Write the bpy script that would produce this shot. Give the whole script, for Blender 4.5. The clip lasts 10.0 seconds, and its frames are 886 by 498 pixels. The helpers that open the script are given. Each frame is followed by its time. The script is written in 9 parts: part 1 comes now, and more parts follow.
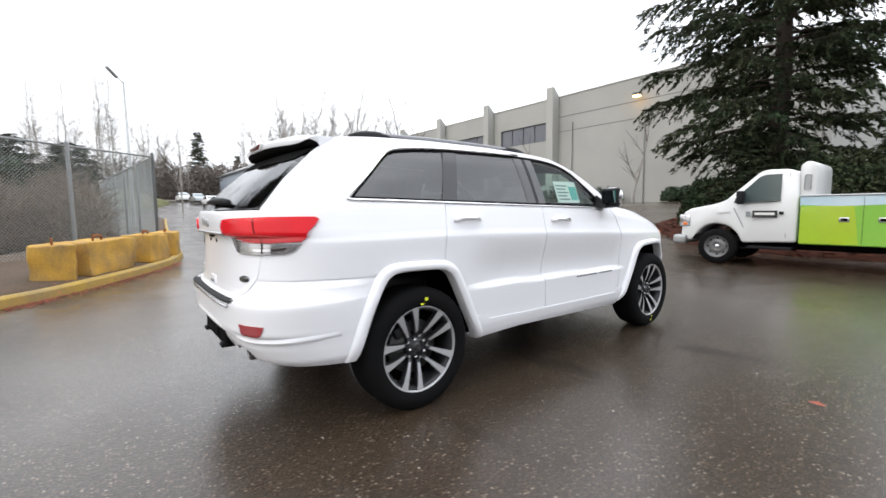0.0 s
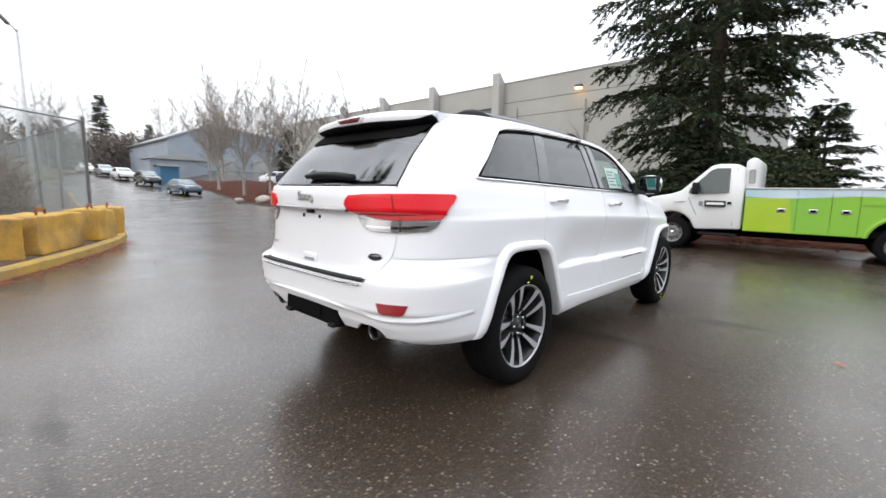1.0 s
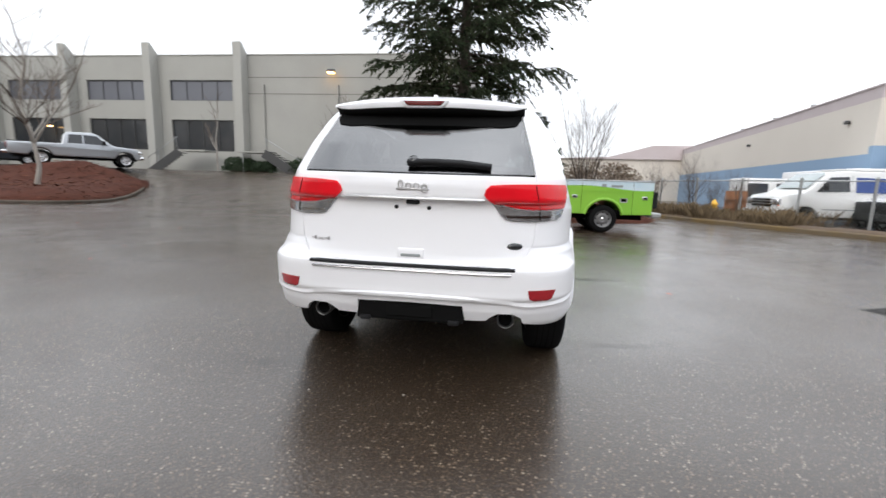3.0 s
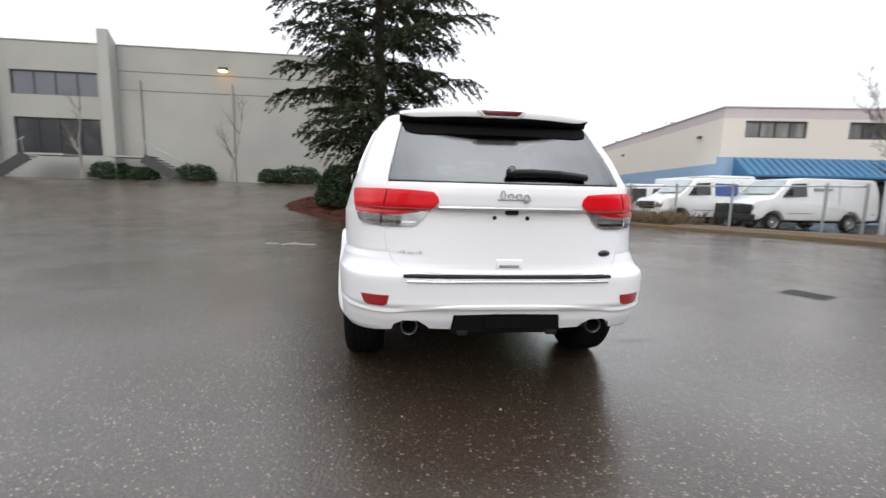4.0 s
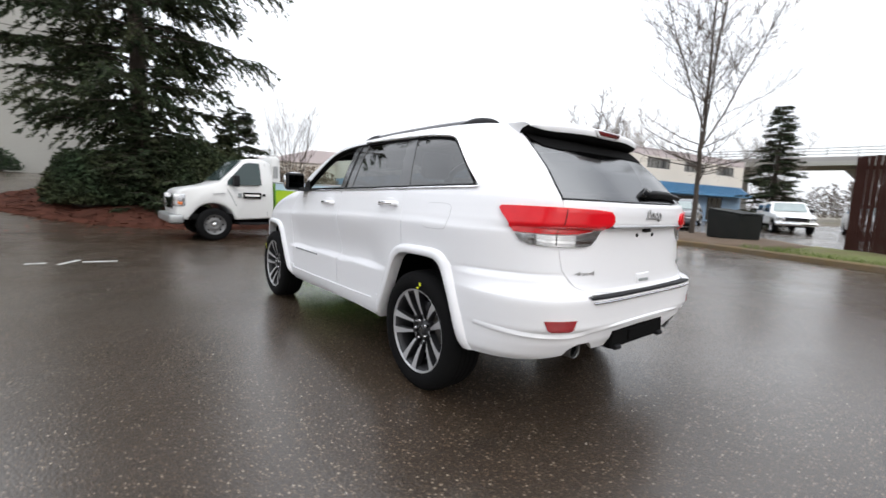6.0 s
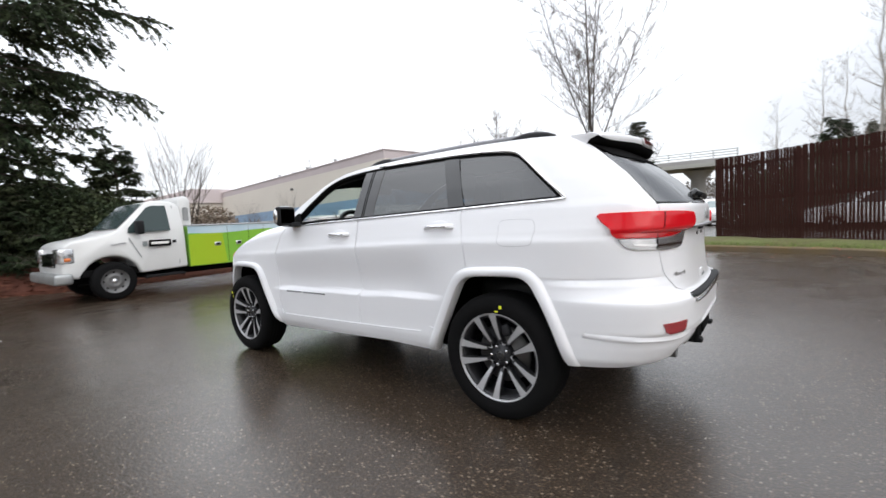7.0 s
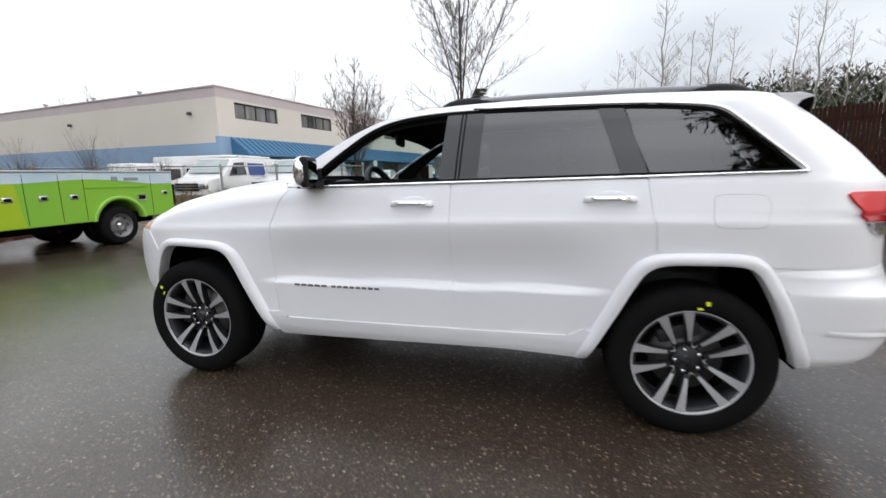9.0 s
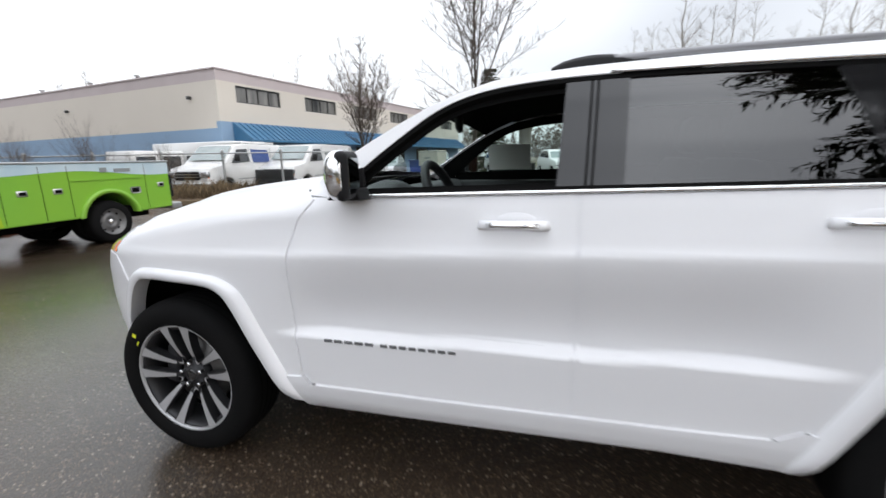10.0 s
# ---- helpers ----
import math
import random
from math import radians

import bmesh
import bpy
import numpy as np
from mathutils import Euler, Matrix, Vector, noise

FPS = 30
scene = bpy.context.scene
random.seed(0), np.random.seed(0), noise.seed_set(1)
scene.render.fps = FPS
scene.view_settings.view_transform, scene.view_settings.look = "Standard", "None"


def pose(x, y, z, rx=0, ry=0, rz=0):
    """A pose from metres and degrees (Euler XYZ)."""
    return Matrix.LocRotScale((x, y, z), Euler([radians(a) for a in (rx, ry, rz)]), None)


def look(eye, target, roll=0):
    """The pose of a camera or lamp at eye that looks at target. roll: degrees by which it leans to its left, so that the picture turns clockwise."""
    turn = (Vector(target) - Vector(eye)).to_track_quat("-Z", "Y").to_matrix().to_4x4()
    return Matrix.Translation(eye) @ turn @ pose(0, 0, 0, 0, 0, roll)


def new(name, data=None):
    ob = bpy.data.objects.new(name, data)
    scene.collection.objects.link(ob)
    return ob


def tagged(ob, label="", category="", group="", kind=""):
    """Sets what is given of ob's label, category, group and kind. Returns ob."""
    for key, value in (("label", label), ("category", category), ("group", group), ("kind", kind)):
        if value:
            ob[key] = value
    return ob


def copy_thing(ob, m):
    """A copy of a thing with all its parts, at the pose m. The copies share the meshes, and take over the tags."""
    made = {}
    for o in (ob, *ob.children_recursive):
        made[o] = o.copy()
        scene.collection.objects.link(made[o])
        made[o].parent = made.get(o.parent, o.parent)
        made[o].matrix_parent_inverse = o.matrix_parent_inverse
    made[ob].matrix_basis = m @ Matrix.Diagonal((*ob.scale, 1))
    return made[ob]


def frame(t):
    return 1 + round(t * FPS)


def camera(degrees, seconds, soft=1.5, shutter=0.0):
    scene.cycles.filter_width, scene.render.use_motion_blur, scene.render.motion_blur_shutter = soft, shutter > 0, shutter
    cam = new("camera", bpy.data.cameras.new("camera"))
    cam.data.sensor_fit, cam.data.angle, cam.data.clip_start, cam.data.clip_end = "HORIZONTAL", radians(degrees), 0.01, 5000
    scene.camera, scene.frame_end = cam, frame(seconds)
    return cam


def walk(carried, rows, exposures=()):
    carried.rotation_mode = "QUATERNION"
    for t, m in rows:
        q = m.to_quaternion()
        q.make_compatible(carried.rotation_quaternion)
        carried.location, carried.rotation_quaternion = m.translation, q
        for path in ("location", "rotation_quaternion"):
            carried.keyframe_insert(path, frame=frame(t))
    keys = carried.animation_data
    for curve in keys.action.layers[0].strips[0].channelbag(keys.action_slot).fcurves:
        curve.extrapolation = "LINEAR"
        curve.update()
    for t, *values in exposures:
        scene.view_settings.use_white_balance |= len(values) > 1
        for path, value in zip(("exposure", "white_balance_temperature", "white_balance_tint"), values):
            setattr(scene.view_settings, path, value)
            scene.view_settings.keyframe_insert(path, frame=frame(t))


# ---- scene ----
cam = camera(92.7, 10.0, 1.5, 0.4)
METRES, EYE, TILT, LEAN, TURN = 12.821, 1.5, 0.0, 0.0, 0.0
PATH = [
    (0, (-1.454, -2.987, 1.223), (-0.217, -1.426, 1.038), -0.6),
    (0.5, (-1.871, -2.652, 1.208), (-0.514, -1.2, 0.982), -0.6),
    (1, (-2.269, -2.292, 1.204), (-0.806, -0.955, 0.939), 1.1),
    (1.5, (-2.633, -1.927, 1.205), (-0.991, -0.816, 0.933), 1.1),
    (2, (-2.883, -1.463, 1.197), (-1.113, -0.58, 0.906), 2.0),
    (2.5, (-3.097, -0.969, 1.207), (-1.193, -0.423, 0.935), 3.0),
    (3, (-3.153, -0.46, 1.18), (-1.193, -0.207, 0.876), 1.9),
    (4.3, (-3.073, 0.926, 1.173), (-1.133, 0.488, 0.961), 1.5),
    (4.5, (-3.009, 1.143, 1.189), (-1.111, 0.538, 1.009), 1.5),
    (5, (-2.788, 1.604, 1.179), (-0.974, 0.787, 0.978), 1.5),
    (5.5, (-2.478, 2.047, 1.192), (-0.76, 1.047, 0.973), 2.4),
    (6, (-2.12, 2.426, 1.217), (-0.567, 1.189, 0.976), 2.4),
    (6.2, (-1.944, 2.568, 1.192), (-0.459, 1.251, 0.947), 1.2),
    (7.3, (-0.996, 3.182, 1.196), (0.131, 1.536, 1.051), -3.4),
    (7.5, (-0.78, 3.26, 1.226), (0.286, 1.585, 0.984), -3.6),
    (8, (-0.307, 3.344, 1.229), (0.521, 1.535, 1.021), -3.4),
    (8.5, (0.187, 3.281, 1.211), (0.705, 1.376, 0.891), -1.9),
    (9, (0.645, 3.08, 1.292), (1.159, 1.179, 0.943), -0.7),
    (9.5, (0.997, 2.783, 1.35), (1.385, 0.866, 0.933), -0.7),
    (10, (1.247, 2.339, 1.363), (1.778, 0.457, 0.942), -1.2),
]
walk(cam, [(t, look(eye, target, roll)) for t, eye, target, roll in PATH], [(0.0, 0.98), (2.5, 0.86), (3.0, 0.82), (4.5, 0.74), (5.5, 0.86), (6.0, 0.86), (7.5, 0.70), (8.5, 0.60), (9.5, 0.64), (10.0, 0.68)])

# ---- sky and sun: bright overcast, wet winter day ----
SUN_EL, SUN_AZ = 34.0, 168.0
world = bpy.data.worlds.new("overcast_sky")
scene.world = world
world.use_nodes = True
wn, wl = world.node_tree.nodes, world.node_tree.links
wn.clear()
w_out = wn.new("ShaderNodeOutputWorld")
w_bg = wn.new("ShaderNodeBackground")
w_sky = wn.new("ShaderNodeTexSky")
w_sky.sky_type = "NISHITA"
w_sky.sun_disc = False
w_sky.sun_elevation, w_sky.sun_rotation = radians(SUN_EL), radians(90 - SUN_AZ)
w_sky.dust_density, w_sky.air_density = 4.0, 1.0
w_scale = wn.new("ShaderNodeMixRGB")
w_scale.blend_type, w_scale.inputs[0].default_value = "MULTIPLY", 1.0
w_scale.inputs[2].default_value = (0.09, 0.09, 0.09, 1)
w_co = wn.new("ShaderNodeTexCoord")
w_map = wn.new("ShaderNodeMapping")
w_map.inputs["Scale"].default_value = (1.0, 1.0, 2.6)
w_noise = wn.new("ShaderNodeTexNoise")
w_noise.inputs["Scale"].default_value, w_noise.inputs["Detail"].default_value = 0.9, 2.5
w_ramp = wn.new("ShaderNodeValToRGB")
w_ramp.color_ramp.elements[0].position, w_ramp.color_ramp.elements[0].color = 0.30, (0.48, 0.505, 0.55, 1)
w_ramp.color_ramp.elements[1].position, w_ramp.color_ramp.elements[1].color = 0.62, (0.955, 0.985, 1.035, 1)
w_mix = wn.new("ShaderNodeMixRGB")
w_mix.inputs[0].default_value = 0.88
wl.new(w_sky.outputs[0], w_scale.inputs[1])
wl.new(w_co.outputs["Generated"], w_map.inputs[0])
wl.new(w_map.outputs[0], w_noise.inputs[0])
# the cloud is thinnest, and brightest, over the office building
w_dot = wn.new("ShaderNodeVectorMath")
w_dot.operation = "DOT_PRODUCT"
w_dot.inputs[1].default_value = (0.62, 0.62, 0.48)
wl.new(w_co.outputs["Generated"], w_dot.inputs[0])
w_sum = wn.new("ShaderNodeMath")
w_sum.operation = "MULTIPLY_ADD"
w_sum.inputs[1].default_value = 0.09
wl.new(w_dot.outputs["Value"], w_sum.inputs[0])
wl.new(w_noise.outputs[0], w_sum.inputs[2])
wl.new(w_sum.outputs[0], w_ramp.inputs[0])
wl.new(w_scale.outputs[0], w_mix.inputs[1])
wl.new(w_ramp.outputs[0], w_mix.inputs[2])
# overcast: brighter overhead than along the horizon
w_xyz = wn.new("ShaderNodeSeparateXYZ")
wl.new(w_co.outputs["Generated"], w_xyz.inputs[0])
w_height = wn.new("ShaderNodeMapRange")
w_height.inputs["To Min"].default_value, w_height.inputs["To Max"].default_value = 0.74, 1.75
wl.new(w_xyz.outputs["Z"], w_height.inputs["Value"])
w_dome = wn.new("ShaderNodeMixRGB")
w_dome.blend_type, w_dome.inputs[0].default_value = "MULTIPLY", 1.0
wl.new(w_mix.outputs[0], w_dome.inputs[1])
wl.new(w_height.outputs[0], w_dome.inputs[2])
wl.new(w_dome.outputs[0], w_bg.inputs[0])
w_bg.inputs[1].default_value = 1.0
wl.new(w_bg.outputs[0], w_out.inputs[0])
sun = new("sun", bpy.data.lights.new("sun", "SUN"))
sun.data.energy, sun.data.angle, sun.data.color = 0.40, radians(40), (1.0, 0.985, 0.965)
sun.matrix_world = look((0, 0, 50), (-math.cos(radians(SUN_AZ)) * 50, -math.sin(radians(SUN_AZ)) * 50, 50 - 50 * math.tan(radians(SUN_EL))))


# ---- helpers of this scene ----
def part(name, bm, material, parent=None, label="", smooth=True):
    """One mesh object from a bmesh, under a thing or a part."""
    me = bpy.data.meshes.new(name)
    if isinstance(bm, tuple):
        me.from_pydata(bm[0], [], bm[1])
        me.update()
    else:
        bm.to_mesh(me)
        bm.free()
    mats = material if isinstance(material, (list, tuple)) else [material]
    for m in mats:
        me.materials.append(m)
    if smooth:
        me.shade_smooth()
    ob = new(name, me)
    if parent is not None:
        ob.parent = parent
    return tagged(ob, label)


def sharp(ob, angle=35):
    """Smooth shading with edges kept sharp past an angle."""
    bm = bmesh.new()
    bm.from_mesh(ob.data)
    for e in bm.edges:
        if len(e.link_faces) == 2:
            e.smooth = e.calc_face_angle(0) < radians(angle)
        else:
            e.smooth = False
    bm.to_mesh(ob.data)
    bm.free()
    return ob


def empty(name, m, label, category, group="", kind=""):
    ob = new(name)
    ob.empty_display_size = 0.2
    ob.matrix_world = m
    return tagged(ob, label, category, group, kind)


def box(x0, x1, y0, y1, z0, z1, bevel=0.0, bm=None, segs=1):
    """A box, with bevelled edges if asked, added to bm."""
    own = bmesh.new()
    bmesh.ops.create_cube(own, size=1)
    for v in own.verts:
        v.co = Vector(((x0 + x1) / 2 + v.co.x * (x1 - x0), (y0 + y1) / 2 + v.co.y * (y1 - y0), (z0 + z1) / 2 + v.co.z * (z1 - z0)))
    if bevel > 0:
        bmesh.ops.bevel(own, geom=own.edges[:], offset=bevel, segments=segs, affect="EDGES", profile=0.5)
    return merge(bm, own)


def merge(bm, own, m=None):
    if m is not None:
        bmesh.ops.transform(own, matrix=m, verts=own.verts)
    if bm is None:
        return own
    me = bpy.data.meshes.new("tmp")
    own.to_mesh(me)
    own.free()
    bm.from_mesh(me)
    bpy.data.meshes.remove(me)
    return bm


def lathe(profile, n=32, bm=None, m=None, closed=False):
    """Turn a profile of (radius, z) about z."""
    own = bmesh.new()
    rings = []
    for r, z in profile:
        if r < 1e-6:
            rings.append([own.verts.new((0, 0, z))])
        else:
            rings.append([own.verts.new((r * math.cos(2 * math.pi * k / n), r * math.sin(2 * math.pi * k / n), z)) for k in range(n)])
    pairs = list(zip(rings, rings[1:])) + ([(rings[-1], rings[0])] if closed else [])
    for a, b in pairs:
        for k in range(n):
            j = (k + 1) % n
            if len(a) == 1 and len(b) > 1:
                own.faces.new((a[0], b[k], b[j]))
            elif len(b) == 1 and len(a) > 1:
                own.faces.new((a[k], a[j], b[0]))
            elif len(a) > 1:
                own.faces.new((a[k], a[j], b[j], b[k]))
    bmesh.ops.recalc_face_normals(own, faces=own.faces)
    return merge(bm, own, m)


def sweep(points, ring, closed_ends=True, bm=None, up=(0, 0, 1), loop=False):
    """Carry a closed ring of (across, up) along a line of points."""
    own = bmesh.new()
    pts = [Vector(p) for p in points]
    rows = []
    n = len(pts)
    for i, p in enumerate(pts):
        a = pts[(i - 1) % n] if (loop or i) else pts[i]
        b = pts[(i + 1) % n] if (loop or i < n - 1) else pts[i]
        t = (b - a).normalized()
        side = t.cross(Vector(up))
        side = side.normalized() if side.length > 1e-6 else Vector((1, 0, 0))
        top = side.cross(t)
        d0 = (p - a).normalized() if (p - a).length > 1e-9 else t
        stretch = 1 / max(0.5, d0.dot(t))
        rows.append([own.verts.new(p + side * u * stretch + top * v) for u, v in ring])
    m = len(ring)
    for i in range(n if loop else n - 1):
        a, b = rows[i], rows[(i + 1) % n]
        for k in range(m):
            own.faces.new((a[k], a[(k + 1) % m], b[(k + 1) % m], b[k]))
    if closed_ends and not loop:
        own.faces.new(rows[0])
        own.faces.new(rows[-1][::-1])
    bmesh.ops.recalc_face_normals(own, faces=own.faces)
    return merge(bm, own)


def round_ring(r, n=8):
    return [(r * math.cos(2 * math.pi * k / n), r * math.sin(2 * math.pi * k / n)) for k in range(n)]


def prism(outline, depth, axis="y", at=0.0, bevel=0.0, bm=None, segs=1):
    """Push a 2D outline through a depth. axis y: outline in x, z; axis x: outline in y, z; axis z: outline in x, y."""
    own = bmesh.new()

    def place(a, b, d):
        return {"y": (a, d, b), "x": (d, a, b), "z": (a, b, d)}[axis]
    lo = [own.verts.new(place(a, b, at)) for a, b in outline]
    hi = [own.verts.new(place(a, b, at + depth)) for a, b in outline]
    n = len(outline)
    for k in range(n):
        own.faces.new((lo[k], lo[(k + 1) % n], hi[(k + 1) % n], hi[k]))
    own.faces.new(lo[::-1])
    own.faces.new(hi)
    bmesh.ops.recalc_face_normals(own, faces=own.faces)
    if bevel > 0:
        bmesh.ops.bevel(own, geom=own.edges[:], offset=bevel, segments=segs, affect="EDGES", profile=0.5)
    return merge(bm, own)


def step(a, b, v):
    t = min(1.0, max(0.0, (v - a) / (b - a)))
    return t * t * (3 - 2 * t)


def knots(v, xs, ys):
    return float(np.interp(v, xs, ys))


def gz(x, y):
    """Height of the ground."""
    z = 1.6 * step(11.5, 27, x) * step(-3, 5, y) * (1 - 0.9 * step(24, 60, y) * (1 - step(14, 24, x)))
    z = max(z, 1.5 * step(12.5, 17.5, x) * step(17.5, 22.5, y) * (1 - step(55, 80, y)))
    z += 3.2 * step(30, 95, y) * (1 - step(12.5, 16, x) * (1 - step(58, 75, y)))
    z += 4.0 * step(80, 220, y) + 9.0 * step(200, 420, y)
    z += 16 * step(35, 120, -y) * step(15, -45, x)
    return z

# ---- materials ----
def mat(name, color, rough=0.6, metal=0.0, spec=0.5, coat=0.0, grain=0.0, grain_scale=40.0, blotch=0.0, blotch_scale=1.5, bump=0.0, bump_scale=60.0,
        emit=None, emit_strength=0.0, alpha=1.0, island=0.0, rough_var=0.0, trans=0.0, dark=None, stretch=None):
    """A surface with variation at two scales, wear in its gloss and a fine relief."""
    m = bpy.data.materials.new(name)
    m.use_nodes = True
    nt = m.node_tree
    nd, lk = nt.nodes, nt.links
    b = nd["Principled BSDF"]
    b.inputs["Base Color"].default_value = (*color, 1)
    b.inputs["Roughness"].default_value = rough
    b.inputs["Metallic"].default_value = metal
    b.inputs["Specular IOR Level"].default_value = spec
    b.inputs["Coat Weight"].default_value = coat
    b.inputs["Coat Roughness"].default_value = 0.04
    b.inputs["Transmission Weight"].default_value = trans
    if emit:
        b.inputs["Emission Color"].default_value = (*emit, 1)
        b.inputs["Emission Strength"].default_value = emit_strength
    co = nd.new("ShaderNodeTexCoord")
    src = co.outputs["Object"]
    if stretch:
        mp = nd.new("ShaderNodeMapping")
        mp.inputs["Scale"].default_value = stretch
        lk.new(src, mp.inputs[0])
        src = mp.outputs[0]
    col = None

    def layer(scale, amount, tone, detail=6.0):
        nonlocal col
        n = nd.new("ShaderNodeTexNoise")
        n.inputs["Scale"].default_value, n.inputs["Detail"].default_value = scale, detail
        lk.new(src, n.inputs["Vector"])
        r = nd.new("ShaderNodeValToRGB")
        r.color_ramp.elements[0].position, r.color_ramp.elements[1].position = 0.32, 0.68
        lk.new(n.outputs[0], r.inputs[0])
        mx = nd.new("ShaderNodeMixRGB")
        mx.blend_type = "MIX"
        ml = nd.new("ShaderNodeMath")
        ml.operation = "MULTIPLY"
        ml.inputs[1].default_value = amount
        lk.new(r.outputs[0], ml.inputs[0])
        lk.new(ml.outputs[0], mx.inputs[0])
        if col is None:
            mx.inputs[1].default_value = (*color, 1)
        else:
            lk.new(col, mx.inputs[1])
        mx.inputs[2].default_value = (*tone, 1)
        col = mx.outputs[0]
        return n
    tone = dark or tuple(c * 0.45 for c in color)
    if blotch:
        layer(blotch_scale, blotch, tone)
    if grain:
        layer(grain_scale, grain, tuple(min(1.0, c * 1.5 + 0.01) for c in color), 8.0)
    if island:
        g = nd.new("ShaderNodeNewGeometry")
        hv = nd.new("ShaderNodeHueSaturation")
        mr = nd.new("ShaderNodeMapRange")
        mr.inputs["To Min"].default_value, mr.inputs["To Max"].default_value = 1 - island, 1 + island
        lk.new(g.outputs["Random Per Island"], mr.inputs["Value"])
        lk.new(mr.outputs[0], hv.inputs["Value"])
        if col is None:
            hv.inputs["Color"].default_value = (*color, 1)
        else:
            lk.new(col, hv.inputs["Color"])
        col = hv.outputs[0]
    if col is not None:
        lk.new(col, b.inputs["Base Color"])
    if rough_var:
        n = nd.new("ShaderNodeTexNoise")
        n.inputs["Scale"].default_value, n.inputs["Detail"].default_value = blotch_scale * 2.3, 6.0
        lk.new(src, n.inputs["Vector"])
        mr = nd.new("ShaderNodeMapRange")
        mr.inputs["From Min"].default_value, mr.inputs["From Max"].default_value = 0.3, 0.7
        mr.inputs["To Min"].default_value, mr.inputs["To Max"].default_value = max(0.0, rough - rough_var), min(1.0, rough + rough_var)
        lk.new(n.outputs[0], mr.inputs["Value"])
        lk.new(mr.outputs[0], b.inputs["Roughness"])
    if bump:
        n = nd.new("ShaderNodeTexNoise")
        n.inputs["Scale"].default_value, n.inputs["Detail"].default_value = bump_scale, 5.0
        lk.new(src, n.inputs["Vector"])
        bp = nd.new("ShaderNodeBump")
        bp.inputs["Strength"].default_value, bp.inputs["Distance"].default_value = bump, 0.01
        lk.new(n.outputs[0], bp.inputs["Height"])
        lk.new(bp.outputs[0], b.inputs["Normal"])
    return m


def glass(name, tint, rough=0.0, ior=1.5):
    """Thin window glass: a tinted see-through layer under a glossy face."""
    m = bpy.data.materials.new(name)
    m.use_nodes = True
    nd, lk = m.node_tree.nodes, m.node_tree.links
    nd.clear()
    out = nd.new("ShaderNodeOutputMaterial")
    tr = nd.new("ShaderNodeBsdfTransparent")
    tr.inputs[0].default_value = (*tint, 1)
    gl = nd.new("ShaderNodeBsdfGlossy")
    gl.inputs["Roughness"].default_value = rough
    f0 = ((ior - 1) / (ior + 1)) ** 2
    lw = nd.new("ShaderNodeLayerWeight")
    lw.inputs["Blend"].default_value = 0.5
    pw = nd.new("ShaderNodeMath")
    pw.operation = "POWER"
    lk.new(lw.outputs["Facing"], pw.inputs[0])
    pw.inputs[1].default_value = 5.0
    fr = nd.new("ShaderNodeMath")
    fr.operation = "MULTIPLY_ADD"
    lk.new(pw.outputs[0], fr.inputs[0])
    fr.inputs[1].default_value, fr.inputs[2].default_value = 0.85 - f0, f0
    mx = nd.new("ShaderNodeMixShader")
    lk.new(fr.outputs[0], mx.inputs[0])
    lk.new(tr.outputs[0], mx.inputs[1])
    lk.new(gl.outputs[0], mx.inputs[2])
    lk.new(mx.outputs[0], out.inputs[0])
    return m


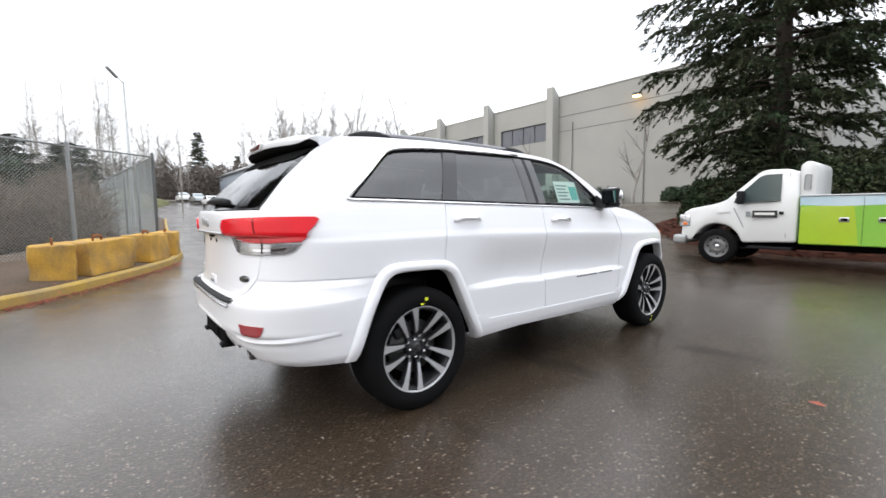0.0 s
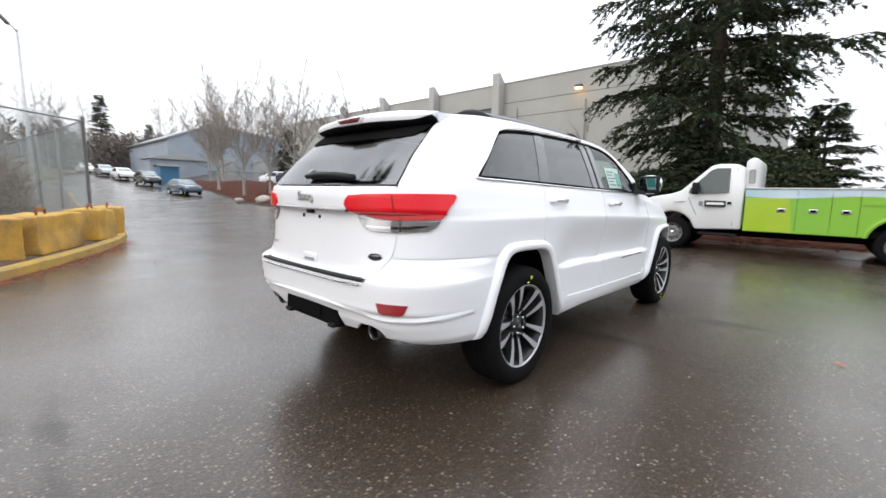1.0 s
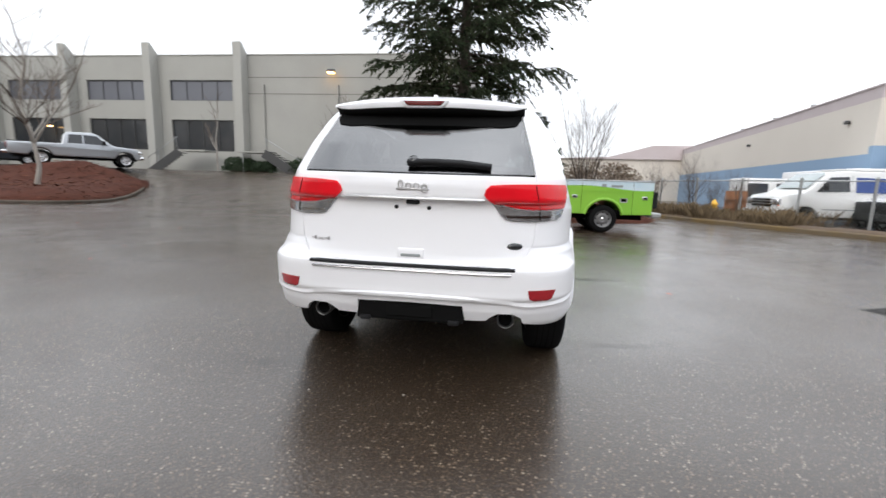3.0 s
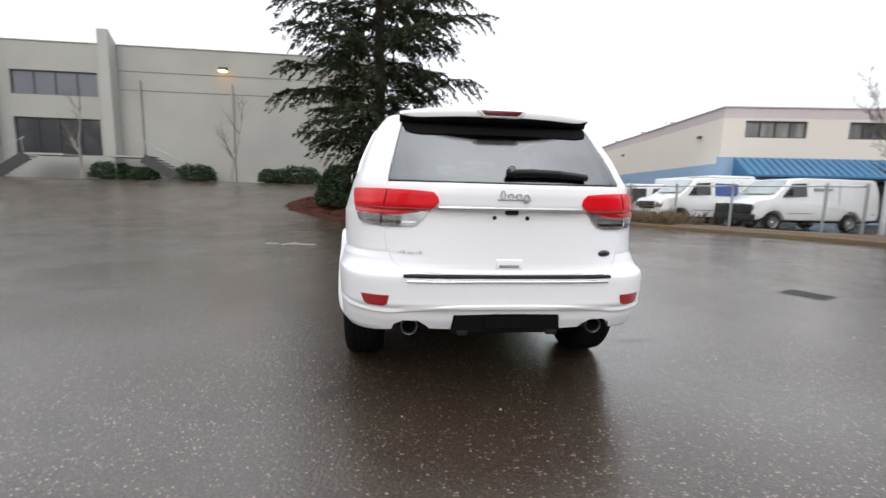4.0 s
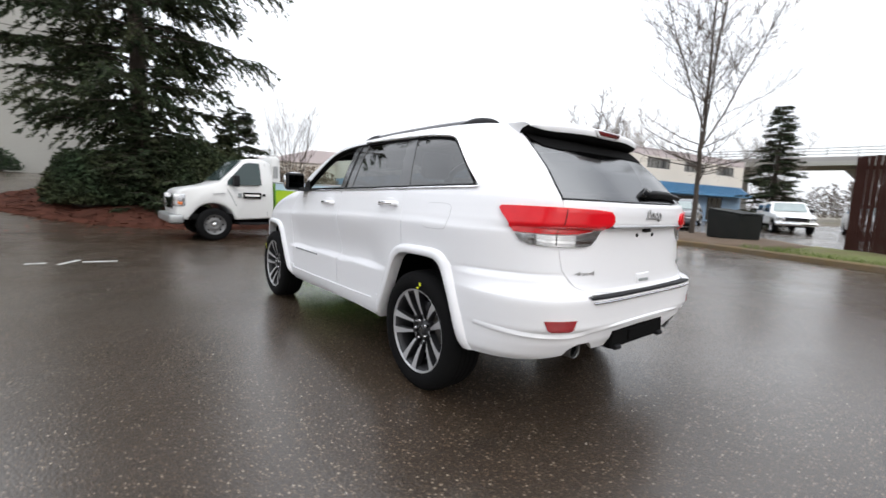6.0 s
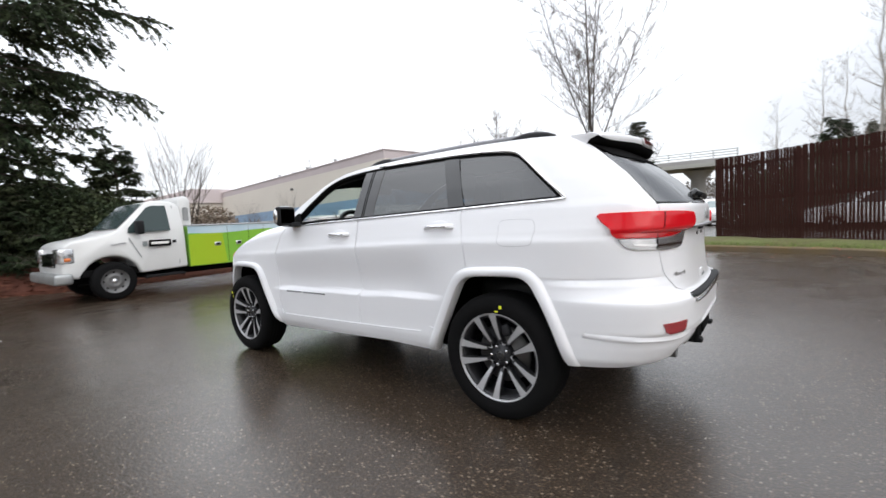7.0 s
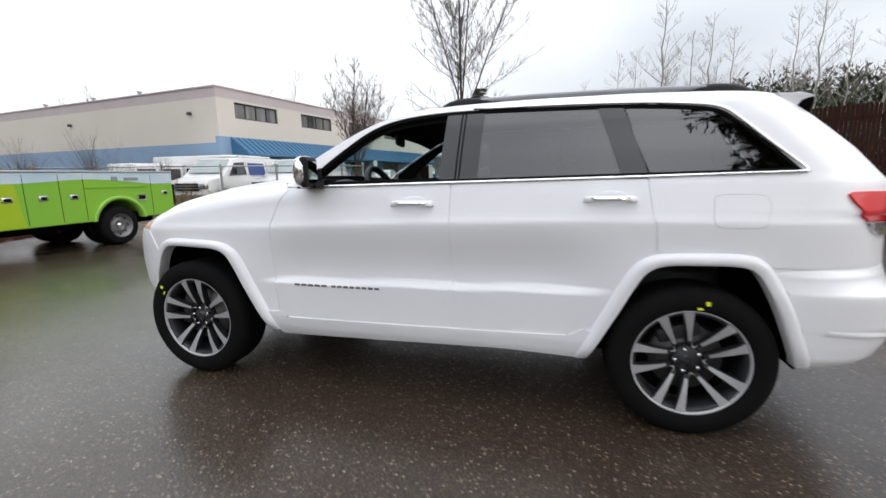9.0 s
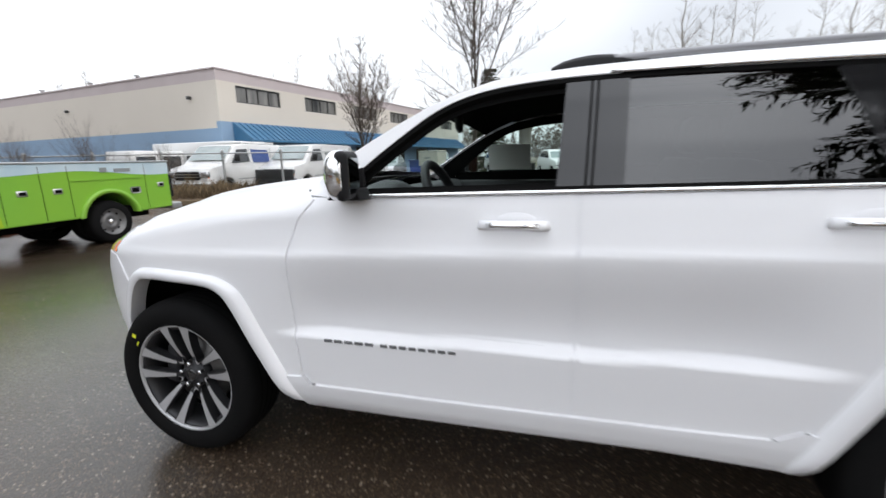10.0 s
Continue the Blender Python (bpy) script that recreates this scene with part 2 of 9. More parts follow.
def asphalt():
    """Old wet asphalt: exposed light aggregate in dark binder, damp film, broad darker and drier areas; soil past the edge of the paving."""
    m = bpy.data.materials.new("wet_asphalt")
    m.use_nodes = True
    nd, lk = m.node_tree.nodes, m.node_tree.links
    b = nd["Principled BSDF"]
    co = nd.new("ShaderNodeTexCoord").outputs["Object"]

    def noise_tex(scale, detail=6.0, rough=0.5):
        n = nd.new("ShaderNodeTexNoise")
        n.inputs["Scale"].default_value, n.inputs["Detail"].default_value, n.inputs["Roughness"].default_value = scale, detail, rough
        lk.new(co, n.inputs["Vector"])
        return n.outputs[0]

    def ramp(value, lo, hi, c0, c1):
        r = nd.new("ShaderNodeValToRGB")
        r.color_ramp.elements[0].position, r.color_ramp.elements[0].color = lo, (*c0, 1)
        r.color_ramp.elements[1].position, r.color_ramp.elements[1].color = hi, (*c1, 1)
        lk.new(value, r.inputs[0])
        return r.outputs[0]

    def mixc(f, a, c, mode="MIX"):
        x = nd.new("ShaderNodeMixRGB")
        x.blend_type = mode
        for k, v in ((0, f), (1, a), (2, c)):
            if isinstance(v, (int, float)):
                x.inputs[k].default_value = v
            elif isinstance(v, tuple):
                x.inputs[k].default_value = (*v, 1)
            else:
                lk.new(v, x.inputs[k])
        return x.outputs[0]
    def cells(scale):
        v = nd.new("ShaderNodeTexVoronoi")
        v.inputs["Scale"].default_value = scale
        lk.new(co, v.inputs["Vector"])
        c = nd.new("ShaderNodeSeparateColor")
        lk.new(v.outputs["Color"], c.inputs[0])
        return v.outputs["Distance"], c.outputs[0], c.outputs[1]
    dist, pick, tint = cells(60.0)
    dist2, pick2, tint2 = cells(130.0)
    binder = (0.030, 0.0193, 0.0119)
    stone = mixc(tint, (0.18, 0.125, 0.076), (0.38, 0.315, 0.235))
    chip = mixc(tint2, (0.054, 0.036, 0.022), (0.20, 0.138, 0.086))
    base = mixc(mixc(1.0, ramp(pick2, 0.45, 0.75, (0, 0, 0), (1, 1, 1)), ramp(dist2, 0.30, 0.55, (1, 1, 1), (0, 0, 0)), "MULTIPLY"), binder, chip)
    base = mixc(mixc(1.0, ramp(pick, 0.76, 0.88, (0, 0, 0), (1, 1, 1)), ramp(dist, 0.22, 0.50, (1, 1, 1), (0, 0, 0)), "MULTIPLY"), base, stone)
    fine = noise_tex(260.0, 3.0)
    base = mixc(ramp(fine, 0.5, 0.75, (0, 0, 0), (0.3, 0.3, 0.3)), base, (0.085, 0.062, 0.043))
    broad = noise_tex(0.35, 7.0, 0.6)
    base = mixc(ramp(broad, 0.42, 0.62, (0, 0, 0), (0.35, 0.35, 0.35)), base, (0.051, 0.036, 0.024))
    smap = nd.new("ShaderNodeMapping")
    smap.inputs["Scale"].default_value = (1.3, 0.42, 1.0)
    lk.new(co, smap.inputs[0])
    sn = nd.new("ShaderNodeTexNoise")
    sn.inputs["Scale"].default_value, sn.inputs["Detail"].default_value, sn.inputs["Roughness"].default_value = 0.85, 8.0, 0.62
    lk.new(smap.outputs[0], sn.inputs["Vector"])
    streak = ramp(sn.outputs[0], 0.60, 0.67, (0, 0, 0), (1, 1, 1))
    base = mixc(mixc(1.0, streak, (0.6, 0.6, 0.6), "MULTIPLY"), base, (0.014, 0.011, 0.009))
    sx = nd.new("ShaderNodeSeparateXYZ")
    lk.new(co, sx.inputs[0])

    def past(axis, lo, hi):
        r = nd.new("ShaderNodeMapRange")
        r.inputs["From Min"].default_value, r.inputs["From Max"].default_value = lo, hi
        lk.new(sx.outputs[axis], r.inputs["Value"])
        return r.outputs[0]

    def larger(p, q):
        r = nd.new("ShaderNodeMath")
        r.operation = "MAXIMUM"
        lk.new(p, r.inputs[0])
        lk.new(q, r.inputs[1])
        return r.outputs[0]
    open_land = larger(larger(past(1, 104, 112), past(1, -46, -52)), larger(past(0, 62, 70), past(0, -22, -28)))
    soil = mixc(ramp(noise_tex(0.08, 8.0), 0.4, 0.6, (0, 0, 0), (1, 1, 1)), (0.085, 0.075, 0.03), (0.10, 0.07, 0.045))
    base = mixc(open_land, base, soil)
    lk.new(base, b.inputs["Base Color"])
    wet = ramp(broad, 0.38, 0.62, (0.50, 0.50, 0.50), (0.36, 0.36, 0.36))
    lk.new(wet, b.inputs["Roughness"])
    b.inputs["Specular IOR Level"].default_value = 0.2
    film = mixc(streak, ramp(noise_tex(0.55, 5.0), 0.4, 0.65, (0.78, 0.78, 0.78), (1.0, 1.0, 1.0)), (0.62, 0.62, 0.62))
    lk.new(mixc(open_land, film, (0.0, 0.0, 0.0)), b.inputs["Coat Weight"])
    lk.new(ramp(noise_tex(0.8, 6.0, 0.6), 0.40, 0.62, (0.17, 0.17, 0.17), (0.25, 0.25, 0.25)), b.inputs["Coat Roughness"])
    b.inputs["Coat IOR"].default_value = 1.62
    bp = nd.new("ShaderNodeBump")
    bp.inputs["Strength"].default_value, bp.inputs["Distance"].default_value = 0.7, 0.007
    hh = nd.new("ShaderNodeMath")
    hh.operation = "ADD"
    lk.new(dist, hh.inputs[0])
    lk.new(fine, hh.inputs[1])
    inv = nd.new("ShaderNodeMath")
    inv.operation = "MULTIPLY"
    inv.inputs[1].default_value = -1.0
    lk.new(hh.outputs[0], inv.inputs[0])
    lk.new(inv.outputs[0], bp.inputs["Height"])
    lk.new(bp.outputs[0], b.inputs["Normal"])
    bc = nd.new("ShaderNodeBump")
    bc.inputs["Strength"].default_value, bc.inputs["Distance"].default_value = 0.14, 0.004
    lk.new(inv.outputs[0], bc.inputs["Height"])
    lk.new(bc.outputs[0], b.inputs["Coat Normal"])
    return m


M_ASPHALT = asphalt()
M_WHITE = mat("white_car_paint", (0.88, 0.88, 0.90), 0.30, coat=0.35, spec=0.4, blotch=0.05, blotch_scale=2.0, dark=(0.80, 0.80, 0.81))
M_CURTAIN = mat("window_glass_over_curtains", (0.03, 0.033, 0.036), 0.08, spec=0.6, blotch=0.9, blotch_scale=1.1, dark=(0.34, 0.33, 0.31), stretch=(1, 1, 0.2))
M_WHEELSTEEL = mat("dull_wheel_steel", (0.20, 0.20, 0.20), 0.45, metal=0.6, blotch=0.4, blotch_scale=6, dark=(0.08, 0.075, 0.07))
M_VAN = mat("weathered_white_paint", (0.72, 0.72, 0.71), 0.35, coat=0.4, blotch=0.3, blotch_scale=1.2, dark=(0.55, 0.55, 0.53))
M_BLACK = mat("black_plastic", (0.010, 0.010, 0.011), 0.6, spec=0.2, grain=0.2, grain_scale=200, bump=0.15, bump_scale=300)
M_GLOSSBLACK = mat("gloss_black", (0.012, 0.012, 0.013), 0.12, coat=0.6)
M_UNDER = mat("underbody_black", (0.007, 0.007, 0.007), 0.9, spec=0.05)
M_RUBBER = mat("tyre_rubber", (0.0065, 0.0065, 0.0070), 0.8, spec=0.09, blotch=0.35, blotch_scale=6, dark=(0.011, 0.0105, 0.010), bump=0.2, bump_scale=180)
M_ALLOY = mat("machined_alloy", (0.48, 0.48, 0.49), 0.35, metal=0.4, grain=0.15, grain_scale=30)
M_ALLOYDARK = mat("grey_alloy_pocket", (0.035, 0.035, 0.038), 0.45, metal=0.3)
M_MIRROR = mat("tinted_mirror_glass", (0.32, 0.36, 0.38), 0.03, metal=1.0)
M_CHROME = mat("chrome", (0.82, 0.82, 0.83), 0.07, metal=1.0)
M_SATIN = mat("satin_silver", (0.6, 0.6, 0.61), 0.3, metal=0.9)
M_DISC = mat("dull_brake_iron", (0.16, 0.155, 0.15), 0.5, metal=0.8, grain=0.2)
M_STEEL = mat("brushed_steel", (0.5, 0.5, 0.5), 0.38, metal=1.0, grain=0.2)
M_PRIVACY = glass("privacy_glass", (0.07, 0.075, 0.078), ior=2.25)
M_REARGLASS = glass("dark_tailgate_glass", (0.07, 0.075, 0.08), 0.10, ior=2.8)
M_SCREEN = glass("clear_windscreen_glass", (0.74, 0.87, 0.83), ior=1.4)
M_LETTER = mat("dark_grey_lettering", (0.12, 0.12, 0.125), 0.4)
M_JOINT = mat("shadowed_wall_joint", (0.17, 0.165, 0.15), 0.9)
M_REFLECTOR = mat("deep_red_reflector", (0.30, 0.006, 0.012), 0.15, coat=1.0, grain=0.3, grain_scale=120)
M_BIRCH = mat("pale_birch_bark", (0.36, 0.335, 0.30), 0.9, blotch=0.5, blotch_scale=3, dark=(0.2, 0.18, 0.16))
# bare twigs again, colour lightened to imitate haze on the further trees
M_PALETWIG = mat("twigs_paled_for_haze", (0.23, 0.20, 0.175), 0.9, island=0.3)
M_CLEAR = glass("clear_green_glass", (0.70, 0.84, 0.80), ior=1.4)
M_SHOPGLASS = mat("dark_window_glass", (0.03, 0.034, 0.038), 0.06, spec=0.7, blotch=0.3, blotch_scale=0.6, dark=(0.09, 0.085, 0.08))
# sky reflection put into the pane colour, paler than the lower windows
M_UPPERGLASS = mat("window_painted_sky_reflection", (0.115, 0.12, 0.14), 0.12, spec=0.7, blotch=0.35, blotch_scale=0.5, dark=(0.16, 0.165, 0.18))
M_UPPERFRAME = mat("grey_window_frame", (0.10, 0.10, 0.11), 0.5)
M_EXHAUST = mat("dull_exhaust_steel", (0.20, 0.20, 0.20), 0.35, metal=0.85, blotch=0.4, blotch_scale=20)
M_RAIL = mat("grey_satin_rail", (0.26, 0.26, 0.27), 0.35, metal=0.7)
M_SEAM = mat("shadowed_paint_seam", (0.42, 0.42, 0.43), 0.7)
M_RED = mat("red_lamp_lens", (0.78, 0.008, 0.018), 0.2, coat=0.35, spec=0.25, blotch=0.35, blotch_scale=7, dark=(0.5, 0.006, 0.01))
M_REDDARK = mat("red_reflector", (0.13, 0.006, 0.008), 0.15, coat=1.0, grain=0.3, grain_scale=120)
M_LENS = mat("clear_lamp_lens", (0.70, 0.70, 0.71), 0.12, metal=0.75, coat=1.0, blotch=0.5, blotch_scale=9, dark=(0.12, 0.12, 0.12))
M_AMBER = mat("amber_lens", (0.75, 0.18, 0.03), 0.15, coat=1.0)
M_SEAT = mat("black_leather", (0.02, 0.02, 0.021), 0.5, bump=0.2, bump_scale=120)
M_DASH = mat("dark_dash_plastic", (0.025, 0.025, 0.026), 0.6, bump=0.15, bump_scale=250)
M_PAPER = mat("white_paper", (0.78, 0.78, 0.74), 0.8)
M_PRINT = mat("grey_print", (0.25, 0.27, 0.27), 0.8)
M_TEAL = mat("teal_print", (0.12, 0.42, 0.38), 0.8)
M_YELLOWTAG = mat("yellow_crayon_mark", (0.8, 0.85, 0.03), 0.7)
M_GREENWRAP = mat("lime_green_wrap", (0.195, 0.46, 0.045), 0.4, coat=0.3, blotch=0.4, blotch_scale=0.5, dark=(0.30, 0.50, 0.02))
M_BLUEWRAP = mat("pale_blue_wrap", (0.42, 0.58, 0.66), 0.35, coat=0.5, blotch=0.6, blotch_scale=2.0, dark=(0.68, 0.74, 0.76))
M_CONCRETE = mat("painted_tilt_up_concrete", (0.37, 0.365, 0.335), 0.85, blotch=0.45, blotch_scale=0.35, dark=(0.28, 0.275, 0.255), grain=0.12, grain_scale=14, bump=0.1, bump_scale=30)
M_CONCRETE2 = mat("painted_pilaster_concrete", (0.40, 0.395, 0.365), 0.85, blotch=0.3, blotch_scale=0.4, dark=(0.34, 0.33, 0.30), grain=0.1, grain_scale=14)
M_BEIGE = mat("beige_stucco", (0.66, 0.61, 0.54), 0.9, blotch=0.3, blotch_scale=0.3, dark=(0.57, 0.52, 0.46), grain=0.1, grain_scale=20, bump=0.1)
M_MAUVE = mat("mauve_band_paint", (0.55, 0.48, 0.48), 0.85, blotch=0.3, blotch_scale=0.5, dark=(0.38, 0.32, 0.31))
M_BLUEPAINT = mat("blue_wall_paint", (0.25, 0.37, 0.52), 0.85, blotch=0.35, blotch_scale=0.5, dark=(0.27, 0.36, 0.47))
M_AWNING = mat("blue_metal_awning", (0.06, 0.19, 0.34), 0.4, metal=0.2, coat=0.2, blotch=0.3, blotch_scale=1.0, dark=(0.10, 0.24, 0.38))
M_FRAME = mat("dark_window_frame", (0.05, 0.05, 0.05), 0.5)
M_WOODFENCE = mat("dark_red_brown_fence_wood", (0.040, 0.0145, 0.0105), 0.85, spec=0.12, blotch=0.6, blotch_scale=1.2, dark=(0.022, 0.011, 0.009), grain=0.3, grain_scale=25, bump=0.3, bump_scale=40, island=0.25, stretch=(1, 1, 0.12))
M_YELLOW = mat("worn_yellow_paint", (0.58, 0.33, 0.05), 0.8, blotch=0.9, blotch_scale=2.6, dark=(0.20, 0.14, 0.08), grain=0.25, grain_scale=30, bump=0.5, bump_scale=25)
M_KERB = mat("worn_kerb_concrete", (0.13, 0.105, 0.075), 0.9, spec=0.2, blotch=0.7, blotch_scale=1.6, dark=(0.19, 0.12, 0.035), grain=0.3, grain_scale=40, bump=0.5, bump_scale=40)
M_YKERB = mat("worn_yellow_kerb", (0.46, 0.30, 0.06), 0.8, blotch=0.7, blotch_scale=2.5, dark=(0.22, 0.18, 0.12), grain=0.3, grain_scale=40, bump=0.5, bump_scale=40)
M_MULCH = mat("wet_bark_mulch", (0.070, 0.024, 0.015), 0.95, spec=0.12, blotch=0.75, blotch_scale=2.2, dark=(0.030, 0.014, 0.010), grain=0.5, grain_scale=22, bump=1.0, bump_scale=14)
M_CHIP = mat("bark_chip", (0.085, 0.034, 0.020), 0.95, spec=0.12, island=0.65)
M_DULLKERB = mat("dirty_grey_kerb", (0.10, 0.085, 0.07), 0.9, spec=0.2, blotch=0.7, blotch_scale=1.5, dark=(0.045, 0.035, 0.028), bump=0.5, bump_scale=40)
M_LITTER = mat("leaf_litter_soil", (0.10, 0.065, 0.04), 0.9, blotch=0.7, blotch_scale=2.2, dark=(0.055, 0.04, 0.026), grain=0.5, grain_scale=25, bump=1.0, bump_scale=20)
M_GRASS = mat("winter_grass", (0.10, 0.115, 0.03), 0.9, blotch=0.85, blotch_scale=1.1, dark=(0.10, 0.062, 0.03), grain=0.4, grain_scale=50, bump=0.8, bump_scale=30)
M_BLADE = mat("grass_blades", (0.13, 0.18, 0.04), 0.8, island=0.5)
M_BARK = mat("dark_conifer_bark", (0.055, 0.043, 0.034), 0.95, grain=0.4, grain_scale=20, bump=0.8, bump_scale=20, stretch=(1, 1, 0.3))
M_GREYBARK = mat("pale_grey_bark", (0.20, 0.185, 0.165), 0.9, blotch=0.5, blotch_scale=4, dark=(0.11, 0.10, 0.085), bump=0.4, bump_scale=30)
M_TWIG = mat("bare_twigs", (0.115, 0.092, 0.075), 0.9, island=0.3)
M_NEEDLE = mat("conifer_needles", (0.026, 0.044, 0.021), 0.8, spec=0.2, island=0.6, blotch=0.6, blotch_scale=0.9, dark=(0.050, 0.046, 0.020))
M_HEDGE = mat("shrub_leaves", (0.020, 0.040, 0.014), 0.6, island=0.5)
M_BROWNLEAF = mat("brown_dead_foliage", (0.21, 0.165, 0.125), 0.9, island=0.4)
M_FARWOOD = mat("far_bare_wood", (0.125, 0.105, 0.09), 0.95, island=0.25)
M_GALV = mat("galvanised_steel", (0.42, 0.43, 0.43), 0.45, metal=0.7, blotch=0.4, blotch_scale=5, dark=(0.28, 0.28, 0.28))
M_WIRE = mat("chain_link_wire", (0.33, 0.35, 0.34), 0.5, metal=0.6)
M_BLUEBOX = mat("blue_painted_steel", (0.015, 0.05, 0.22), 0.4, coat=0.3, blotch=0.4, blotch_scale=1.5, dark=(0.05, 0.09, 0.24))
M_DUMPSTER = mat("black_green_dumpster_paint", (0.009, 0.011, 0.010), 0.6, spec=0.2, blotch=0.5, blotch_scale=2, dark=(0.02, 0.019, 0.017))
M_UTILITY = mat("beige_utility_paint", (0.47, 0.46, 0.40), 0.55, blotch=0.3, blotch_scale=2, dark=(0.36, 0.35, 0.3))
M_HYDRANT = mat("yellow_hydrant_paint", (0.75, 0.42, 0.02), 0.45, coat=0.3)
M_RUST = mat("rusty_orange_metal", (0.30, 0.11, 0.035), 0.8, blotch=0.5, blotch_scale=3)
M_SILVERCAR = mat("silver_car_paint", (0.42, 0.44, 0.46), 0.28, metal=0.5, coat=1.0)
M_DARKCAR = mat("dark_car_paint", (0.025, 0.028, 0.034), 0.22, coat=1.0)
M_BLUECAR = mat("slate_blue_car_paint", (0.06, 0.10, 0.15), 0.25, coat=1.0)
M_LAMPGLOW = mat("sodium_lamp_glow", (1.0, 0.8, 0.5), 0.5, emit=(1.0, 0.58, 0.22), emit_strength=4.5)
M_PAINTMARK = mat("worn_white_road_paint", (0.62, 0.62, 0.60), 0.7, blotch=0.5, blotch_scale=6, dark=(0.12, 0.12, 0.11))
M_IRON = mat("wet_cast_iron", (0.05, 0.048, 0.045), 0.5, metal=0.4, bump=0.4)
M_GREYSIDING = mat("blue_grey_siding", (0.32, 0.36, 0.41), 0.8, blotch=0.3, blotch_scale=0.4)
M_VIADUCT = mat("viaduct_concrete", (0.36, 0.35, 0.34), 0.9, blotch=0.3, blotch_scale=0.2)
M_LIME = mat("yellow_green_print", (0.36, 0.50, 0.015), 0.35, coat=0.5, blotch=0.3, blotch_scale=0.8, dark=(0.25, 0.58, 0.02))
M_LEAF = mat("fallen_red_leaf", (0.30, 0.07, 0.04), 0.7, island=0.4)
M_ROCK = mat("pale_boulder", (0.42, 0.38, 0.33), 0.9, blotch=0.4, blotch_scale=4, bump=0.6, bump_scale=12)
M_DEADGRASS = mat("dead_grass_stalks", (0.16, 0.115, 0.065), 0.9, island=0.5)
M_CABGLASS = mat("dark_teal_cab_glass", (0.045, 0.065, 0.065), 0.12, spec=0.28)

# ---- the ground: one sheet to the horizon ----
def graded(lo, hi, fine_lo, fine_hi, fine, coarse_n):
    a = list(np.arange(fine_lo, fine_hi + 1e-6, fine))
    left = [fine_lo - (fine_lo - lo) * (k / coarse_n) ** 2.2 for k in range(coarse_n, 0, -1)]
    right = [fine_hi + (hi - fine_hi) * (k / coarse_n) ** 2.2 for k in range(1, coarse_n + 1)]
    return left + a + right


def build_ground():
    xs = graded(-900, 900, -16, 44, 1.5, 16)
    ys = graded(-900, 900, -30, 60, 1.5, 16)
    verts = [(x, y, gz(x, y)) for y in ys for x in xs]
    n = len(xs)
    faces = [(j * n + i, j * n + i + 1, (j + 1) * n + i + 1, (j + 1) * n + i) for j in range(len(ys) - 1) for i in range(n - 1)]
    ob = part("ground", (verts, faces), M_ASPHALT)
    return tagged(ob, "wet dark grey asphalt lot and street with exposed aggregate", "ground", kind="structure")


build_ground()


def inside(p, poly):
    x, y = p
    hit = False
    for (x0, y0), (x1, y1) in zip(poly, poly[1:] + poly[:1]):
        if (y0 > y) != (y1 > y) and x < (x1 - x0) * (y - y0) / (y1 - y0) + x0:
            hit = not hit
    return hit


def densify(pts, gap, loop=True):
    out = []
    pairs = list(zip(pts, pts[1:] + pts[:1])) if loop else list(zip(pts, pts[1:]))
    for a, b in pairs:
        n = max(1, int(math.ceil(math.dist(a, b) / gap)))
        out += [tuple(a[k] + (b[k] - a[k]) * i / n for k in range(len(a))) for i in range(n)]
    return out if loop else out + [tuple(pts[-1])]


def curve_through(pts, per=6, loop=False):
    """Catmull-Rom through plan points."""
    P = [np.array(p, float) for p in pts]
    n = len(P)
    out = []
    for i in range(n if loop else n - 1):
        p1, p2 = P[i], P[(i + 1) % n]
        p0 = P[i - 1] if (loop or i) else 2 * p1 - p2
        p3 = P[(i + 2) % n] if (loop or i < n - 2) else 2 * p2 - p1
        for k in range(per):
            t = k / per
            out.append(tuple(0.5 * (2 * p1 + (p2 - p0) * t + (2 * p0 - 5 * p1 + 4 * p2 - p3) * t * t + (3 * p1 - p0 - 3 * p2 + p3) * t ** 3)))
    if not loop:
        out.append(tuple(P[-1]))
    return out


def inside_all(P, poly):
    """Which of many points lie inside an outline."""
    x, y = P[:, 0], P[:, 1]
    hit = np.zeros(len(P), bool)
    for (x0, y0), (x1, y1) in zip(poly, poly[1:] + poly[:1]):
        if y0 != y1:
            hit ^= ((y0 > y) != (y1 > y)) & (x < (x1 - x0) * (y - y0) / (y1 - y0) + x0)
    return hit


def distance_all(P, poly):
    """How far many points lie from an outline."""
    best = np.full(len(P), 1e9)
    for (x0, y0), (x1, y1) in zip(poly, poly[1:] + poly[:1]):
        dx, dy = x1 - x0, y1 - y0
        t = np.clip(((P[:, 0] - x0) * dx + (P[:, 1] - y0) * dy) / (dx * dx + dy * dy + 1e-12), 0, 1)
        best = np.minimum(best, np.hypot(P[:, 0] - x0 - t * dx, P[:, 1] - y0 - t * dy))
    return best


